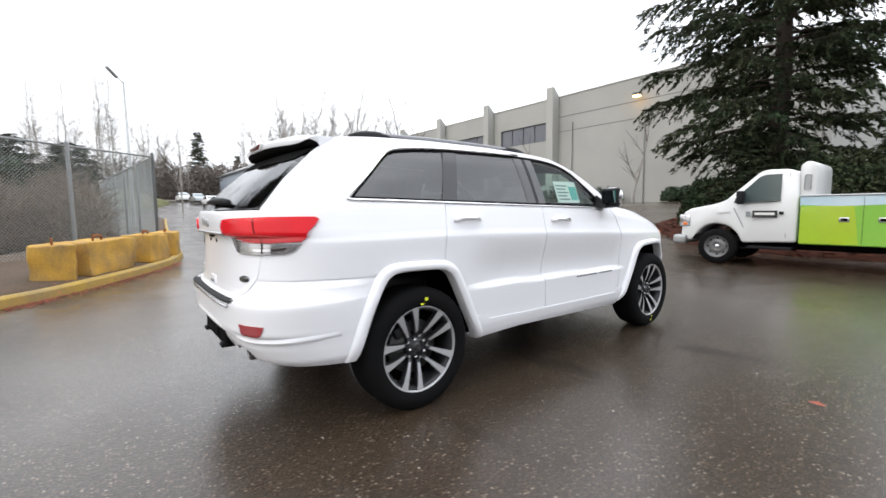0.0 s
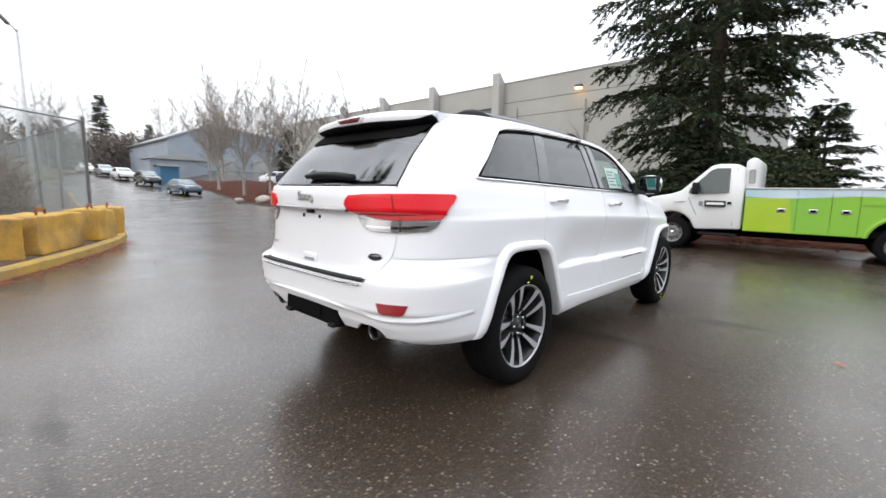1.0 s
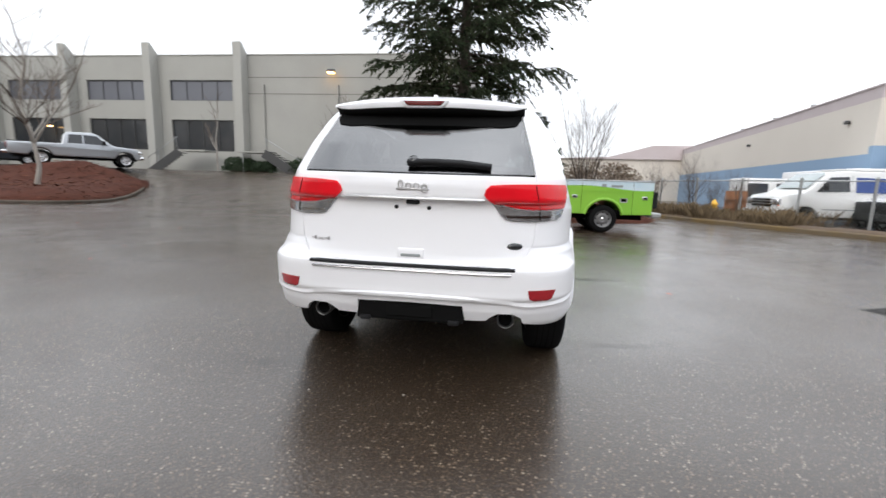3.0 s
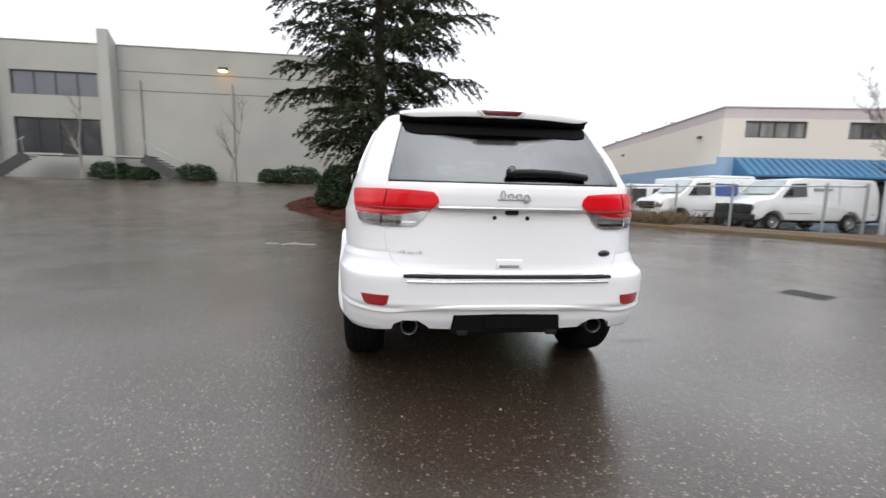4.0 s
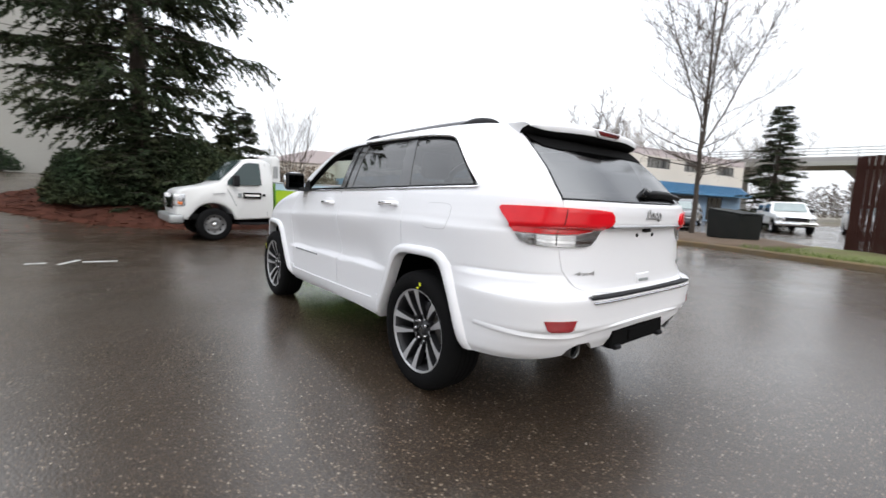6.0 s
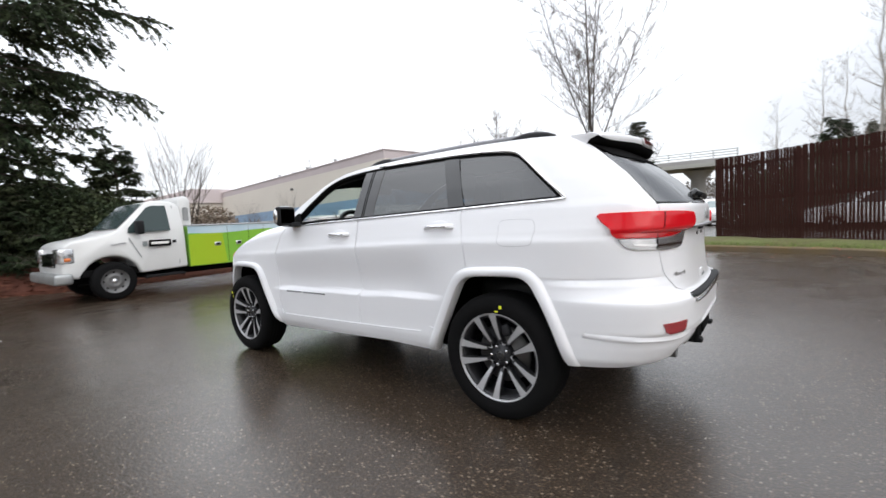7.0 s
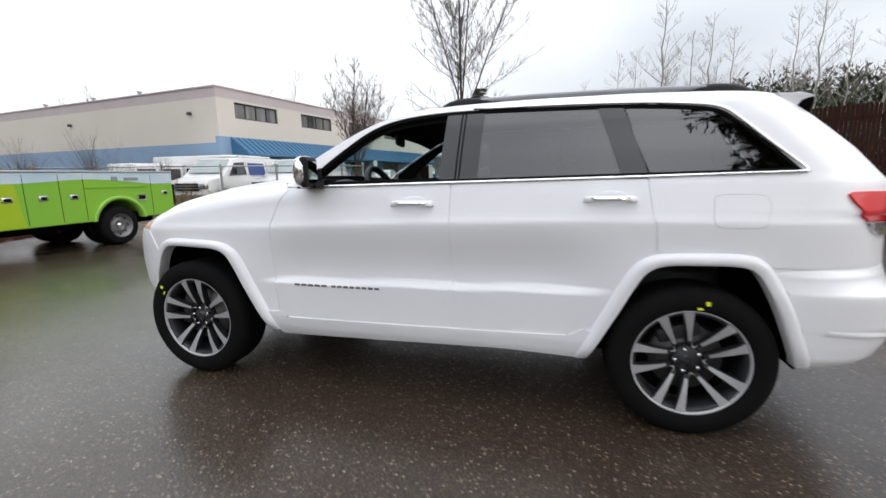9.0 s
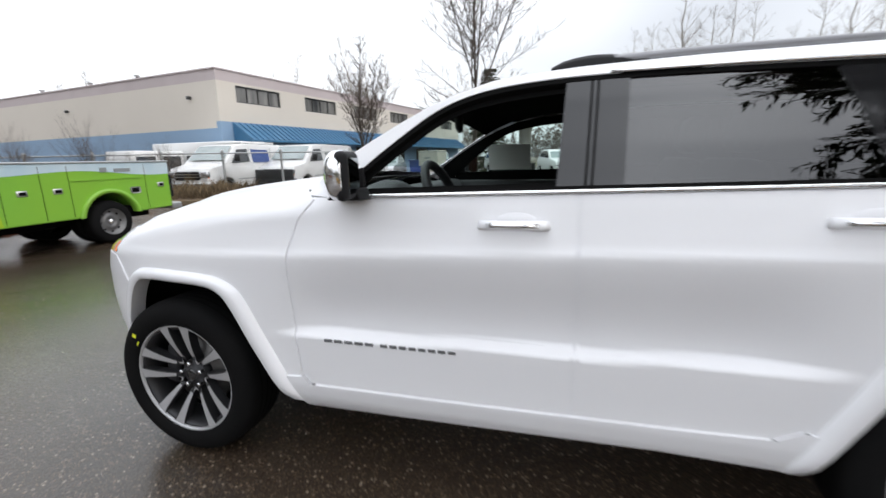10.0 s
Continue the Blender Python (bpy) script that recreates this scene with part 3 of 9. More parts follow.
def triangulate(outline, holes=(), grid=None, gap=0.1):
    """Triangles inside an outline with holes, with a grid of points within."""
    from mathutils.geometry import delaunay_2d_cdt
    verts, edges = [], []
    for loop_ in (outline, *holes):
        k = len(verts)
        verts += [Vector(p) for p in loop_]
        edges += [(k + i, k + (i + 1) % len(loop_)) for i in range(len(loop_))]
    if grid:
        G = np.array(grid)
        ok = inside_all(G, outline) & (distance_all(G, outline) > gap)
        for h in holes:
            ok &= ~inside_all(G, h) & (distance_all(G, h) > gap)
        verts += [Vector(p) for p in G[ok].tolist()]
    co, _, tris, *_ = delaunay_2d_cdt(verts, edges, [], 0, 1e-6)
    C = np.array([(v.x, v.y) for v in co])
    T = np.array([tuple(f) for f in tris])
    M = C[T].mean(axis=1)
    ok = inside_all(M, outline)
    for h in holes:
        ok &= ~inside_all(M, h)
    return C.tolist(), [tuple(f) for f in T[ok].tolist()]


def mound(name, outline, rise, material, label, slope=0.4, lip=0.12, gap=0.5, rough=0.04, category="ground"):
    """Raised planted ground inside a plan outline."""
    outline = densify(outline, gap)
    x0, x1 = min(p[0] for p in outline), max(p[0] for p in outline)
    y0, y1 = min(p[1] for p in outline), max(p[1] for p in outline)
    grid = [(x + random.uniform(-.1, .1) * gap, y + random.uniform(-.1, .1) * gap) for x in np.arange(x0, x1, gap) for y in np.arange(y0, y1, gap)]
    co, tris = triangulate(outline, grid=grid, gap=gap * 0.4)
    verts = []
    dist = distance_all(np.array(co), outline)
    for p, d in zip(co, dist.tolist()):
        h = lip + min(rise, d * slope) + rough * (noise.noise(Vector((p[0] * 1.7, p[1] * 1.7, 3))) + 0.5 * noise.noise(Vector((p[0] * 5, p[1] * 5, 9)))) * min(1, d * 3)
        verts.append((p[0], p[1], gz(*p) + h))
    k = len(verts)
    m = len(outline)
    verts += [(p[0], p[1], gz(*p) - 0.15) for p in co[:m]]
    faces = tris + [(i, k + i, k + (i + 1) % m, (i + 1) % m) for i in range(m)]
    ob = part(name, (verts, faces), material)
    bm = bmesh.new()
    bm.from_mesh(ob.data)
    bmesh.ops.recalc_face_normals(bm, faces=bm.faces)
    bm.to_mesh(ob.data)
    bm.free()
    return tagged(ob, label, category, kind="structure")


def kerb(pts, label, material, height=0.15, width=0.16, loop=False):
    line = [(x, y, gz(x, y)) for x, y in densify(curve_through(pts, 5, loop), 0.7, loop)]
    r = 0.03
    ring = [(-width / 2, -0.1), (-width / 2, height - r), (-width / 2 + r, height), (width / 2 - r, height), (width / 2, height - r), (width / 2, -0.1)]
    line = [(x + 0.012 * noise.noise(Vector((x * 2, y * 2, 1))), y + 0.012 * noise.noise(Vector((x * 2, y * 2, 5))), z + 0.008 * noise.noise(Vector((x * 3, y * 3, 7)))) for x, y, z in line]
    ob = part("kerb", sweep(line, ring, loop=loop), material, smooth=False)
    return tagged(ob, label, "kerb", kind="structure")


# kerb of the corner with the yellow blocks, and the bare soil behind it
CORNER = [(-13.4, 2.6), (-10.6, 0.4), (-8.4, -0.1), (-6.5, 0.6), (-4.4, 2.7), (-2.9, 4.5), (-2.1, 5.5), (-1.2, 7.0), (-0.45, 8.6), (-0.02, 10.2), (0.15, 12.0), (0.6, 18.0), (1.6, 30.0), (3.0, 46.0)]
kerb(CORNER, "worn yellow-painted concrete kerb round the corner", M_YKERB)
mound("planting_soil", [(p[0] - 0.09, p[1]) for p in curve_through(CORNER, 4)] + [(-2.4, 46), (-2.6, 30), (-3.2, 16), (-4.2, 10.4), (-5.0, 8.5), (-9.0, 6.9), (-13.6, 5.0)], 0.06, M_LITTER, "leaf-strewn bare soil behind the kerb", lip=0.13)
# kerb along the fence, the parked vans and the green truck
FARKERB = [(-14.0, -3.6), (-9.0, -5.8), (-4.6, -8.5), (-2.4, -9.9), (0.0, -11.0), (2.2, -11.9), (4.2, -12.5), (6.2, -12.75), (8.2, -12.3), (10.2, -11.1), (12.4, -9.8), (15.0, -8.3), (20.0, -6.5), (30.0, -4.5)]
kerb(FARKERB, "worn concrete kerb with patches of old yellow paint", M_KERB)
VERGE_IN = [(30, -6.6), (20, -8.3), (15.5, -10.0), (12.6, -11.3), (10.6, -12.6), (8.6, -14.3), (5.6, -17.5), (3.0, -17.6), (1.0, -15.6), (-1.5, -13.3), (-5.6, -10.5), (-9.6, -8.2), (-15, -6)]
mound("verge", [(p[0], p[1] - 0.1) for p in curve_through(FARKERB[:5] + [(1.2, -11.48)], 4)] + [(1.2, -15.7)] + VERGE_IN[9:], 0.12, M_GRASS, "winter grass verge before the wooden fence", slope=0.15, lip=0.13)
mound("verge_soil", [(p[0], p[1] - 0.1) for p in curve_through([(1.2, -11.48)] + FARKERB[5:], 4)] + VERGE_IN[:8] + [(1.2, -15.7)], 0.12, M_LITTER, "leaf-strewn soil verge behind the kerb", slope=0.15, lip=0.13)

# mulch bank before the upper lot, and the island under the big conifer
BANK = [(18.6, 19.3), (15.5, 17.0), (12.5, 15.4), (10.6, 15.2), (9.6, 16.4), (9.7, 18.6), (10.8, 23.0), (12.0, 30.0), (13.6, 40.0), (15.4, 52.0), (17.0, 66.0), (21.5, 66.0), (20.0, 52.0), (18.0, 40.0), (16.6, 30.0), (16.4, 24.0), (18.0, 21.5)]
mound("mulch_bank", curve_through(BANK, 3, True), 0.45, M_MULCH, "red-brown bark mulch bank sloping up from the street", slope=0.36, gap=0.6, rough=0.07)
kerb(BANK[:11], "low dirty concrete kerb at the foot of the mulch bank", M_DULLKERB, 0.13)
ISLAND = [(16.9, 5.6), (15.4, 4.7), (13.6, 3.0), (12.3, 1.4), (11.7, -0.4), (11.9, -3.0), (13.0, -5.6), (15.5, -6.6), (20.0, -6.0), (21.5, -2.0), (20.5, 2.5), (18.6, 5.2)]
mound("mulch_island", curve_through(ISLAND, 4, True), 0.42, M_MULCH, "mound of bark mulch and needles under the conifer", slope=0.3, lip=0.03, gap=0.4, rough=0.12)


def bark_chips(outline, lip, rise, slope, count, keep, seed):
    """Loose bark pieces strewn over a mulch mound and just past its edge."""
    r = random.Random(seed)
    loop_ = [tuple(p) for p in outline]
    x0, x1 = min(p[0] for p in loop_) - .5, max(p[0] for p in loop_) + .5
    y0, y1 = min(p[1] for p in loop_) - .5, max(p[1] for p in loop_) + .5
    P = np.array([(r.uniform(x0, x1), r.uniform(y0, y1)) for _ in range(count)])
    hit, d = inside_all(P, loop_), distance_all(P, loop_)
    verts, faces = [], []
    for (x, y), on, e in zip(P.tolist(), hit.tolist(), d.tolist()):
        if not on and r.random() < min(1.0, e / .35) or not keep(x, y):
            continue
        z = gz(x, y) + (lip + min(rise, e * slope) + .015 if on else .006)
        a, L, w, t = r.uniform(0, 6.28), r.uniform(.03, .11), r.uniform(.012, .03), r.uniform(-.05, .05)
        c, q = math.cos(a), math.sin(a)
        k = len(verts)
        for u, v, h in ((-L, -w, 0), (L, -w * .6, t), (L * .9, w * .6, t + .012), (-L, w, .012)):
            verts.append((x + u * c - v * q, y + u * q + v * c, z + max(0.0, h)))
        faces.append((k, k + 1, k + 2, k + 3))
    return tagged(part("bark_chips", (verts, faces), M_CHIP, smooth=False), "loose red-brown bark chips on the mulch", "mulch", kind="stuff")


bark_chips(curve_through(ISLAND, 4, True), .03, .42, .3, 9000, lambda x, y: x < 17.5, 3)
bark_chips(curve_through(BANK, 3, True), .12, .45, .36, 16000, lambda x, y: y < 34, 4)


mound("grass_bank", [(-14, 60), (3.6, 64), (6.8, 78), (8.0, 100), (-14, 100)], 2.0, M_GRASS, "yellowing grass bank beside the far street", slope=0.35, gap=2.0, rough=0.15)

# ---- tilt-up concrete building on the rise ----
def wall_with_openings(u0, u1, z0, z1, openings):
    """Rectangles (u, z) of a wall left round its openings."""
    us = sorted({u0, u1, *[v for o in openings for v in o[:2]]})
    zs = sorted({z0, z1, *[v for o in openings for v in o[2:]]})
    cells = []
    for a, b in zip(us, us[1:]):
        for c, d in zip(zs, zs[1:]):
            if not any(o[0] <= a and b <= o[1] and o[2] <= c and d <= o[3] for o in openings):
                cells.append((a, b, c, d))
    return cells


BX, BZ0, BTOP = 28.5, 0.9, 10.35
office = empty("office_building", pose(BX, 0, 0), "two-storey pale grey tilt-up concrete building with dark strip windows", "building")
BAYS = [(20.45 + 7.4 * k, 25.75 + 7.4 * k) for k in range(3)]
opens = [o for a, b in BAYS for o in ((a, b, 7.0, 8.55), (a, b, 3.15, 5.55))]
for a, b, c, d in wall_with_openings(2.0, 58.0, BZ0, BTOP, opens):
    part("wall_panel", box(0, 0.35, a, b, c, d), M_CONCRETE, office, smooth=False)
for y in (2.0, 57.65):
    part("end_wall", box(0.351, 30, y, y + 0.35, BZ0, BTOP), M_CONCRETE, office, smooth=False)
part("roof", box(0.36, 30, 2.36, 57.64, BTOP - 0.6, BTOP - 0.4), M_GALV, office, smooth=False)
part("coping", box(-0.05, 0.4, 1.95, 58.05, BTOP, BTOP + 0.09, 0.02), M_CONCRETE2, office, smooth=False)
for k in range(4):
    y = 19.55 + 7.4 * k - (0 if k else 0.1)
    part("pilaster", prism([(-0.85, BZ0), (-0.85, BTOP + 0.75), (-0.70, BTOP + 0.75), (-0.002, BTOP + 0.12), (-0.002, BZ0)], 0.66, "y", y - 0.33, 0.02), M_CONCRETE2, office, smooth=False)
for a, b in BAYS:
    for lo, hi, n in ((7.0, 8.55, 4), (3.15, 5.55, 4)):
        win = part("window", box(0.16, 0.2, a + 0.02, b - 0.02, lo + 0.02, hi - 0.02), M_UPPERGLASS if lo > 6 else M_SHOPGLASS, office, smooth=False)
        bm = bmesh.new()
        for k in range(n + 1):
            y = a + 0.03 + (b - a - 0.06) * k / n
            box(0.10, 0.155, y - 0.03, y + 0.03, lo + 0.01, hi - 0.01, bm=bm)
        for z in (lo + 0.035, hi - 0.035):
            box(0.09, 0.156, a + 0.01, b - 0.01, z - 0.03, z + 0.03, bm=bm)
        part("window_frame", bm, M_UPPERFRAME if lo > 6 else M_FRAME, win, smooth=False)
for y in (43.2, 46.4, 50.6):
    door = part("loading_door", box(-0.02, -0.003, y, y + 2.2, 1.6, 4.3), M_CONCRETE2, office, "closed pale loading door", smooth=False)
    part("door_head", box(-0.10, -0.003, y - 0.1, y + 2.3, 4.31, 4.5), M_FRAME, door, smooth=False)
for z in (8.75, 7.55):
    part("reveal_joint", box(-0.012, 0.02, 2.1, 19.2, z - 0.025, z + 0.025), M_JOINT, office, smooth=False)
for y in (3.4, 11.9, 17.8):
    part("downpipe", lathe([(0.07, BZ0), (0.07, 8.2)], 10, m=pose(-0.11, y, 0)), M_CONCRETE, office)


def wall_lamp(y, z):
    lamp = empty("wall_lamp", pose(BX, y, z), "lit sodium wall lamp on the concrete building", "lamp", "wall lamps")
    part("arm", sweep([(-0.004, 0, 0.1), (-0.25, 0, 0.18), (-0.42, 0, 0.12)], round_ring(0.04)), M_GALV, lamp)
    part("housing", prism([(-0.62, -0.05), (-0.62, 0.05), (-0.5, 0.17), (-0.25, 0.17), (-0.2, -0.05)], 0.5, "y", -0.25, 0.02), M_FRAME, lamp, smooth=False)
    part("lens", box(-0.62, -0.26, -0.24, 0.24, -0.15, -0.052, 0.04, segs=2), M_LAMPGLOW, lamp, "glowing orange lens")
    return lamp


wall_lamp(12.3, 9.08)
wall_lamp(36.6, 4.95)
for y, z in ((11.9, 9.0),):
    li = new("wall_lamp_light", bpy.data.lights.new("wall_lamp_light", "POINT"))
    li.data.energy, li.data.color, li.data.shadow_soft_size = 2.2, (1.0, 0.6, 0.28), 0.25
    li.location = (BX - 0.55, 12.3, 8.6)

# outside steps by the wall
def stair(y0, y1, z_top, name="concrete_stair"):
    st = empty(name, pose(BX - 1.5, 0, 0), "dark steel stair with a sloping rail against the wall", "stair", "outside stairs")
    n = 9
    for k in range(n):
        y = y0 + (y1 - y0) * k / n
        z = z_top - 0.18 * k
        part("tread", box(-0.6, 0.6, min(y, y + (y1 - y0) / n), max(y, y + (y1 - y0) / n), z - 0.06, z, 0.01), M_FRAME, st, smooth=False)
    part("stringer", sweep([(-0.62, y0, z_top + 0.02), (-0.62, y1, z_top - 0.18 * n)], [(-0.03, -0.5), (-0.03, 0.12), (0.03, 0.12), (0.03, -0.5)]), M_FRAME, st, smooth=False)
    part("handrail", sweep([(-0.62, y0, z_top + 0.95), (-0.62, y1, z_top - 0.18 * n + 0.95)], round_ring(0.03)), M_GALV, st)
    for k in (0, 4, 8):
        y = y0 + (y1 - y0) * (k + 0.5) / n
        part("baluster", lathe([(0.02, z_top - 0.18 * (k + 0.5) - 0.05), (0.02, z_top - 0.18 * (k + 0.5) + 0.95)], 8, m=pose(-0.62, y, 0)), M_GALV, st)
    part("landing", box(-0.7, 0.7, y0, y0 + 2.2 * (1 if y0 > y1 else -1), z_top - 0.12, z_top) if y0 < y1 else box(-0.7, 0.7, y0, y0 + 2.2, z_top - 0.12, z_top), M_CONCRETE, st, smooth=False)
    part("landing_post", lathe([(0.05, 1.4), (0.05, z_top - 0.1)], 8, m=pose(-0.5, y0 + 1.8, 0)), M_GALV, st)
    return st


stair(23.6, 26.2, 3.1)
stair(16.7, 13.9, 3.1)

# ---- beige and blue building across the street ----
shop = empty("shop_building", pose(19.0, -17.2, 0, 0, 0, -8.5), "two-storey beige stucco building with a blue lower band", "building")
SH = 6.2
# local: x away from the street along the long wall, y negative along the front
front_open = [(-1.2 - 5.5 * k - 3.3, -1.2 - 5.5 * k, 4.62, 5.52) for k in range(6)]
for a, b, c, d in wall_with_openings(-34, 0, 3.55, SH - 0.55, front_open):
    part("wall_panel", box(0, 0.3, a, b, c, d), M_BEIGE, shop, smooth=False)
part("side_wall", box(0.301, 36, -0.3, 0, 3.2, SH - 0.55), M_BEIGE, shop, smooth=False)
bm = bmesh.new()
box(-0.003, 0.3, -34, 0.003, SH - 0.55, SH, bm=bm)
box(0.3, 36, -0.3, 0.003, SH - 0.55, SH, bm=bm)
part("parapet", bm, M_MAUVE, shop, smooth=False)
part("coping", box(-0.06, 36, -34, 0.06, SH, SH + 0.07), M_MAUVE, shop, smooth=False)
bm = bmesh.new()
box(0.3, 36, -0.3, 0.004, -0.2, 3.2, bm=bm)
box(0, 0.3, -34, 0.004, -0.2, 3.55, bm=bm)
part("lower_wall", bm, M_BLUEPAINT, shop, smooth=False)
for a, b, c, d in front_open:
    win = part("window", box(0.14, 0.18, a + 0.02, b - 0.02, c + 0.02, d - 0.02), M_CURTAIN, shop, smooth=False)
    bm = bmesh.new()
    for k in range(5):
        y = a + 0.03 + (b - a - 0.06) * k / 4
        box(0.08, 0.135, y - 0.035, y + 0.035, c + 0.01, d - 0.01, bm=bm)
    for z in (c + 0.03, d - 0.03):
        box(0.07, 0.136, a + 0.01, b - 0.01, z - 0.03, z + 0.03, bm=bm)
    part("window_frame", bm, M_FRAME, win, smooth=False)
awn = part("awning", prism([(-0.004, 3.5), (-1.35, 2.55), (-1.35, 2.45), (-0.004, 2.45)], -33, "y", -0.75), M_AWNING, shop, "blue standing-seam metal awning", smooth=False)
bm = bmesh.new()
for k in range(82):
    y = -0.78 - 0.4 * k
    sweep([(0.0, y, 3.53), (-1.37, y, 2.575)], [(-0.02, -0.015), (-0.02, 0.035), (0.02, 0.035), (0.02, -0.015)], bm=bm)
part("awning_seam", bm, M_AWNING, awn, smooth=False)
for k in range(6):
    y = -3.2 - 5.15 * k
    dr = part("shopfront", box(-0.02, 0.06, y - 1.3, y + 1.3, 0.1, 2.35), M_SHOPGLASS, shop, smooth=False)
    bm = bmesh.new()
    for q in (-1.3, -0.45, 0.45, 1.3):
        box(-0.05, -0.021, y + q - 0.04, y + q + 0.04, 0.1, 2.4, bm=bm)
    part("shopfront_frame", bm, M_FRAME, dr, smooth=False)
for x in (2.0, 14.0):
    part("floodlight", box(x, x + 0.22, 0.004, 0.2, SH - 1.42, SH - 1.26, 0.02), M_FRAME, shop)
for x in (8.0, 13.0, 19.0):
    part("roof_vent", lathe([(0.09, SH + 0.05), (0.09, SH + 0.45), (0.16, SH + 0.46), (0.16, SH + 0.55), (0.0, SH + 0.58)], 10, m=pose(x, -1.0, 0)), M_GALV, shop)
# the lower beige shed behind it
shed = empty("warehouse", pose(54, -16.0, 0, 0, 0, -8.5), "long low beige warehouse behind the shop building", "building")
part("wall", box(0, 24, -14, 9, -0.5, 5.0), M_BEIGE, shed, smooth=False)
part("roof", prism([(-14.3, 5.01), (-9.5, 6.7), (-3.0, 6.7), (2.0, 5.3), (9.3, 5.01)], 24.6, "x", -0.3), M_MAUVE, shed, smooth=False)

# ---- dark slatted wood fence on the verge ----
F0, F1 = Vector((0.20, -14.06)), Vector((-17.0, -2.4))
fdir = (F1 - F0).normalized()
fang = math.degrees(math.atan2(fdir.y, fdir.x))
wood_fence = empty("wood_fence", pose(F0.x, F0.y, 0.2, 0, 0, fang), "tall dark red-brown slatted wooden fence on the verge", "fence")
FL, FH = (F1 - F0).length, 2.62
slat_mesh = None
for k in range(int(FL / 0.082)):
    x = 0.06 + k * 0.082
    if slat_mesh is None:
        ob = part("slat", box(-0.0325, 0.0325, -0.011, 0.011, -0.05, FH, 0.003), M_WOODFENCE, wood_fence, smooth=False)
        slat_mesh = ob.data
    else:
        ob = new("slat", slat_mesh)
        ob.parent = wood_fence
    ob.matrix_basis = pose(x, random.uniform(-0.003, 0.003), random.uniform(-0.012, 0.012), 0, random.uniform(-0.25, 0.25), random.uniform(-1.2, 1.2))
for k in range(int(FL / 2.44) + 1):
    part("post", box(-0.06, 0.06, 0.06, 0.18, -0.2, FH - 0.05, 0.006), M_WOODFENCE, wood_fence, smooth=False).matrix_basis = pose(0.06 + 2.44 * k, 0, 0)
for z in (0.35, 1.25, 2.3):
    part("rail", box(0, FL, 0.014, 0.055, z - 0.045, z + 0.045), M_WOODFENCE, wood_fence, smooth=False)


def mesh_panel(p, q, z0, z1, cell=0.11, r=0.0035):
    """Chain-link wires between two plan points, as crossing thin bars."""
    verts, faces = [], []
    L = math.dist(p, q)
    ux, uy = (q[0] - p[0]) / L, (q[1] - p[1]) / L
    H = z1 - z0

    def bar(a0, h0, a1, h1, off):
        n = len(verts)
        for a, h in ((a0, h0), (a1, h1)):
            for da, do in ((-r, -r), (r, -r), (r, r), (-r, r)):
                verts.append((p[0] + ux * (a + da) - uy * (off + do), p[1] + uy * (a + da) + ux * (off + do), z0 + h))
        for k in range(4):
            faces.append((n + k, n + (k + 1) % 4, n + 4 + (k + 1) % 4, n + 4 + k))
    s = -H
    while s < L:
        a0, h0, a1, h1 = s, 0.0, s + H, H
        if a0 < 0:
            h0, a0 = -a0, 0.0
        if a1 > L:
            h1, a1 = H - (a1 - L), L
        if a1 > a0:
            bar(a0, h0, a1, h1, 0.004)
            bar(L - a0, h0, L - a1, h1, -0.004)
        s += cell
    return verts, faces


def chain_fence(name, pts, height, label, z_base=None, cell=0.11, post_gap=2.6, r=0.0035, barbed=False):
    f = empty(name, pose(0, 0, 0), label, "fence")
    for p, q in zip(pts, pts[1:]):
        zb = (gz(*p) if z_base is None else z_base)
        part("wire_mesh", mesh_panel(p, q, zb + 0.05, zb + height, cell, r), M_WIRE, f, smooth=False)
        part("top_rail", sweep([(p[0], p[1], zb + height), (q[0], q[1], zb + height)], round_ring(0.024)), M_GALV, f)
    marks = []
    for p, q in zip(pts, pts[1:]):
        n = max(1, round(math.dist(p, q) / post_gap))
        marks += [(p[0] + (q[0] - p[0]) * k / n, p[1] + (q[1] - p[1]) * k / n) for k in range(n)]
    marks.append(pts[-1])
    for x, y in marks:
        zb = (gz(x, y) if z_base is None else z_base)
        post = part("post", lathe([(0.045, -0.3), (0.045, height + 0.06)], 12, m=pose(x, y, zb)), M_GALV, f)
        part("post_cap", lathe([(0.055, 0), (0.055, 0.04), (0.03, 0.08), (0, 0.09)], 12, m=pose(x, y, zb + height + 0.05)), M_GALV, post)
    return f


yard_fence = chain_fence("chain_link_fence", [(-13.5, 5.2), (-4.9, 8.7), (-2.1, 10.9), (-0.28, 12.35)], 2.75, "galvanised chain-link fence of the storage yard", z_base=0.12, cell=0.075)
chain_fence("chain_link_fence", [(-0.28, 12.35), (-1.6, 26.0), (-1.4, 40.0)], 2.75, "galvanised chain-link fence along the street", z_base=0.12, cell=0.13)
lot_fence = chain_fence("chain_link_fence", [(27.0, -6.6), (15.2, -9.95), (11.6, -11.9), (9.6, -13.6), (9.0, -14.4)], 1.55, "low chain-link fence before the parked vans", z_base=0.15, cell=0.12, r=0.002)

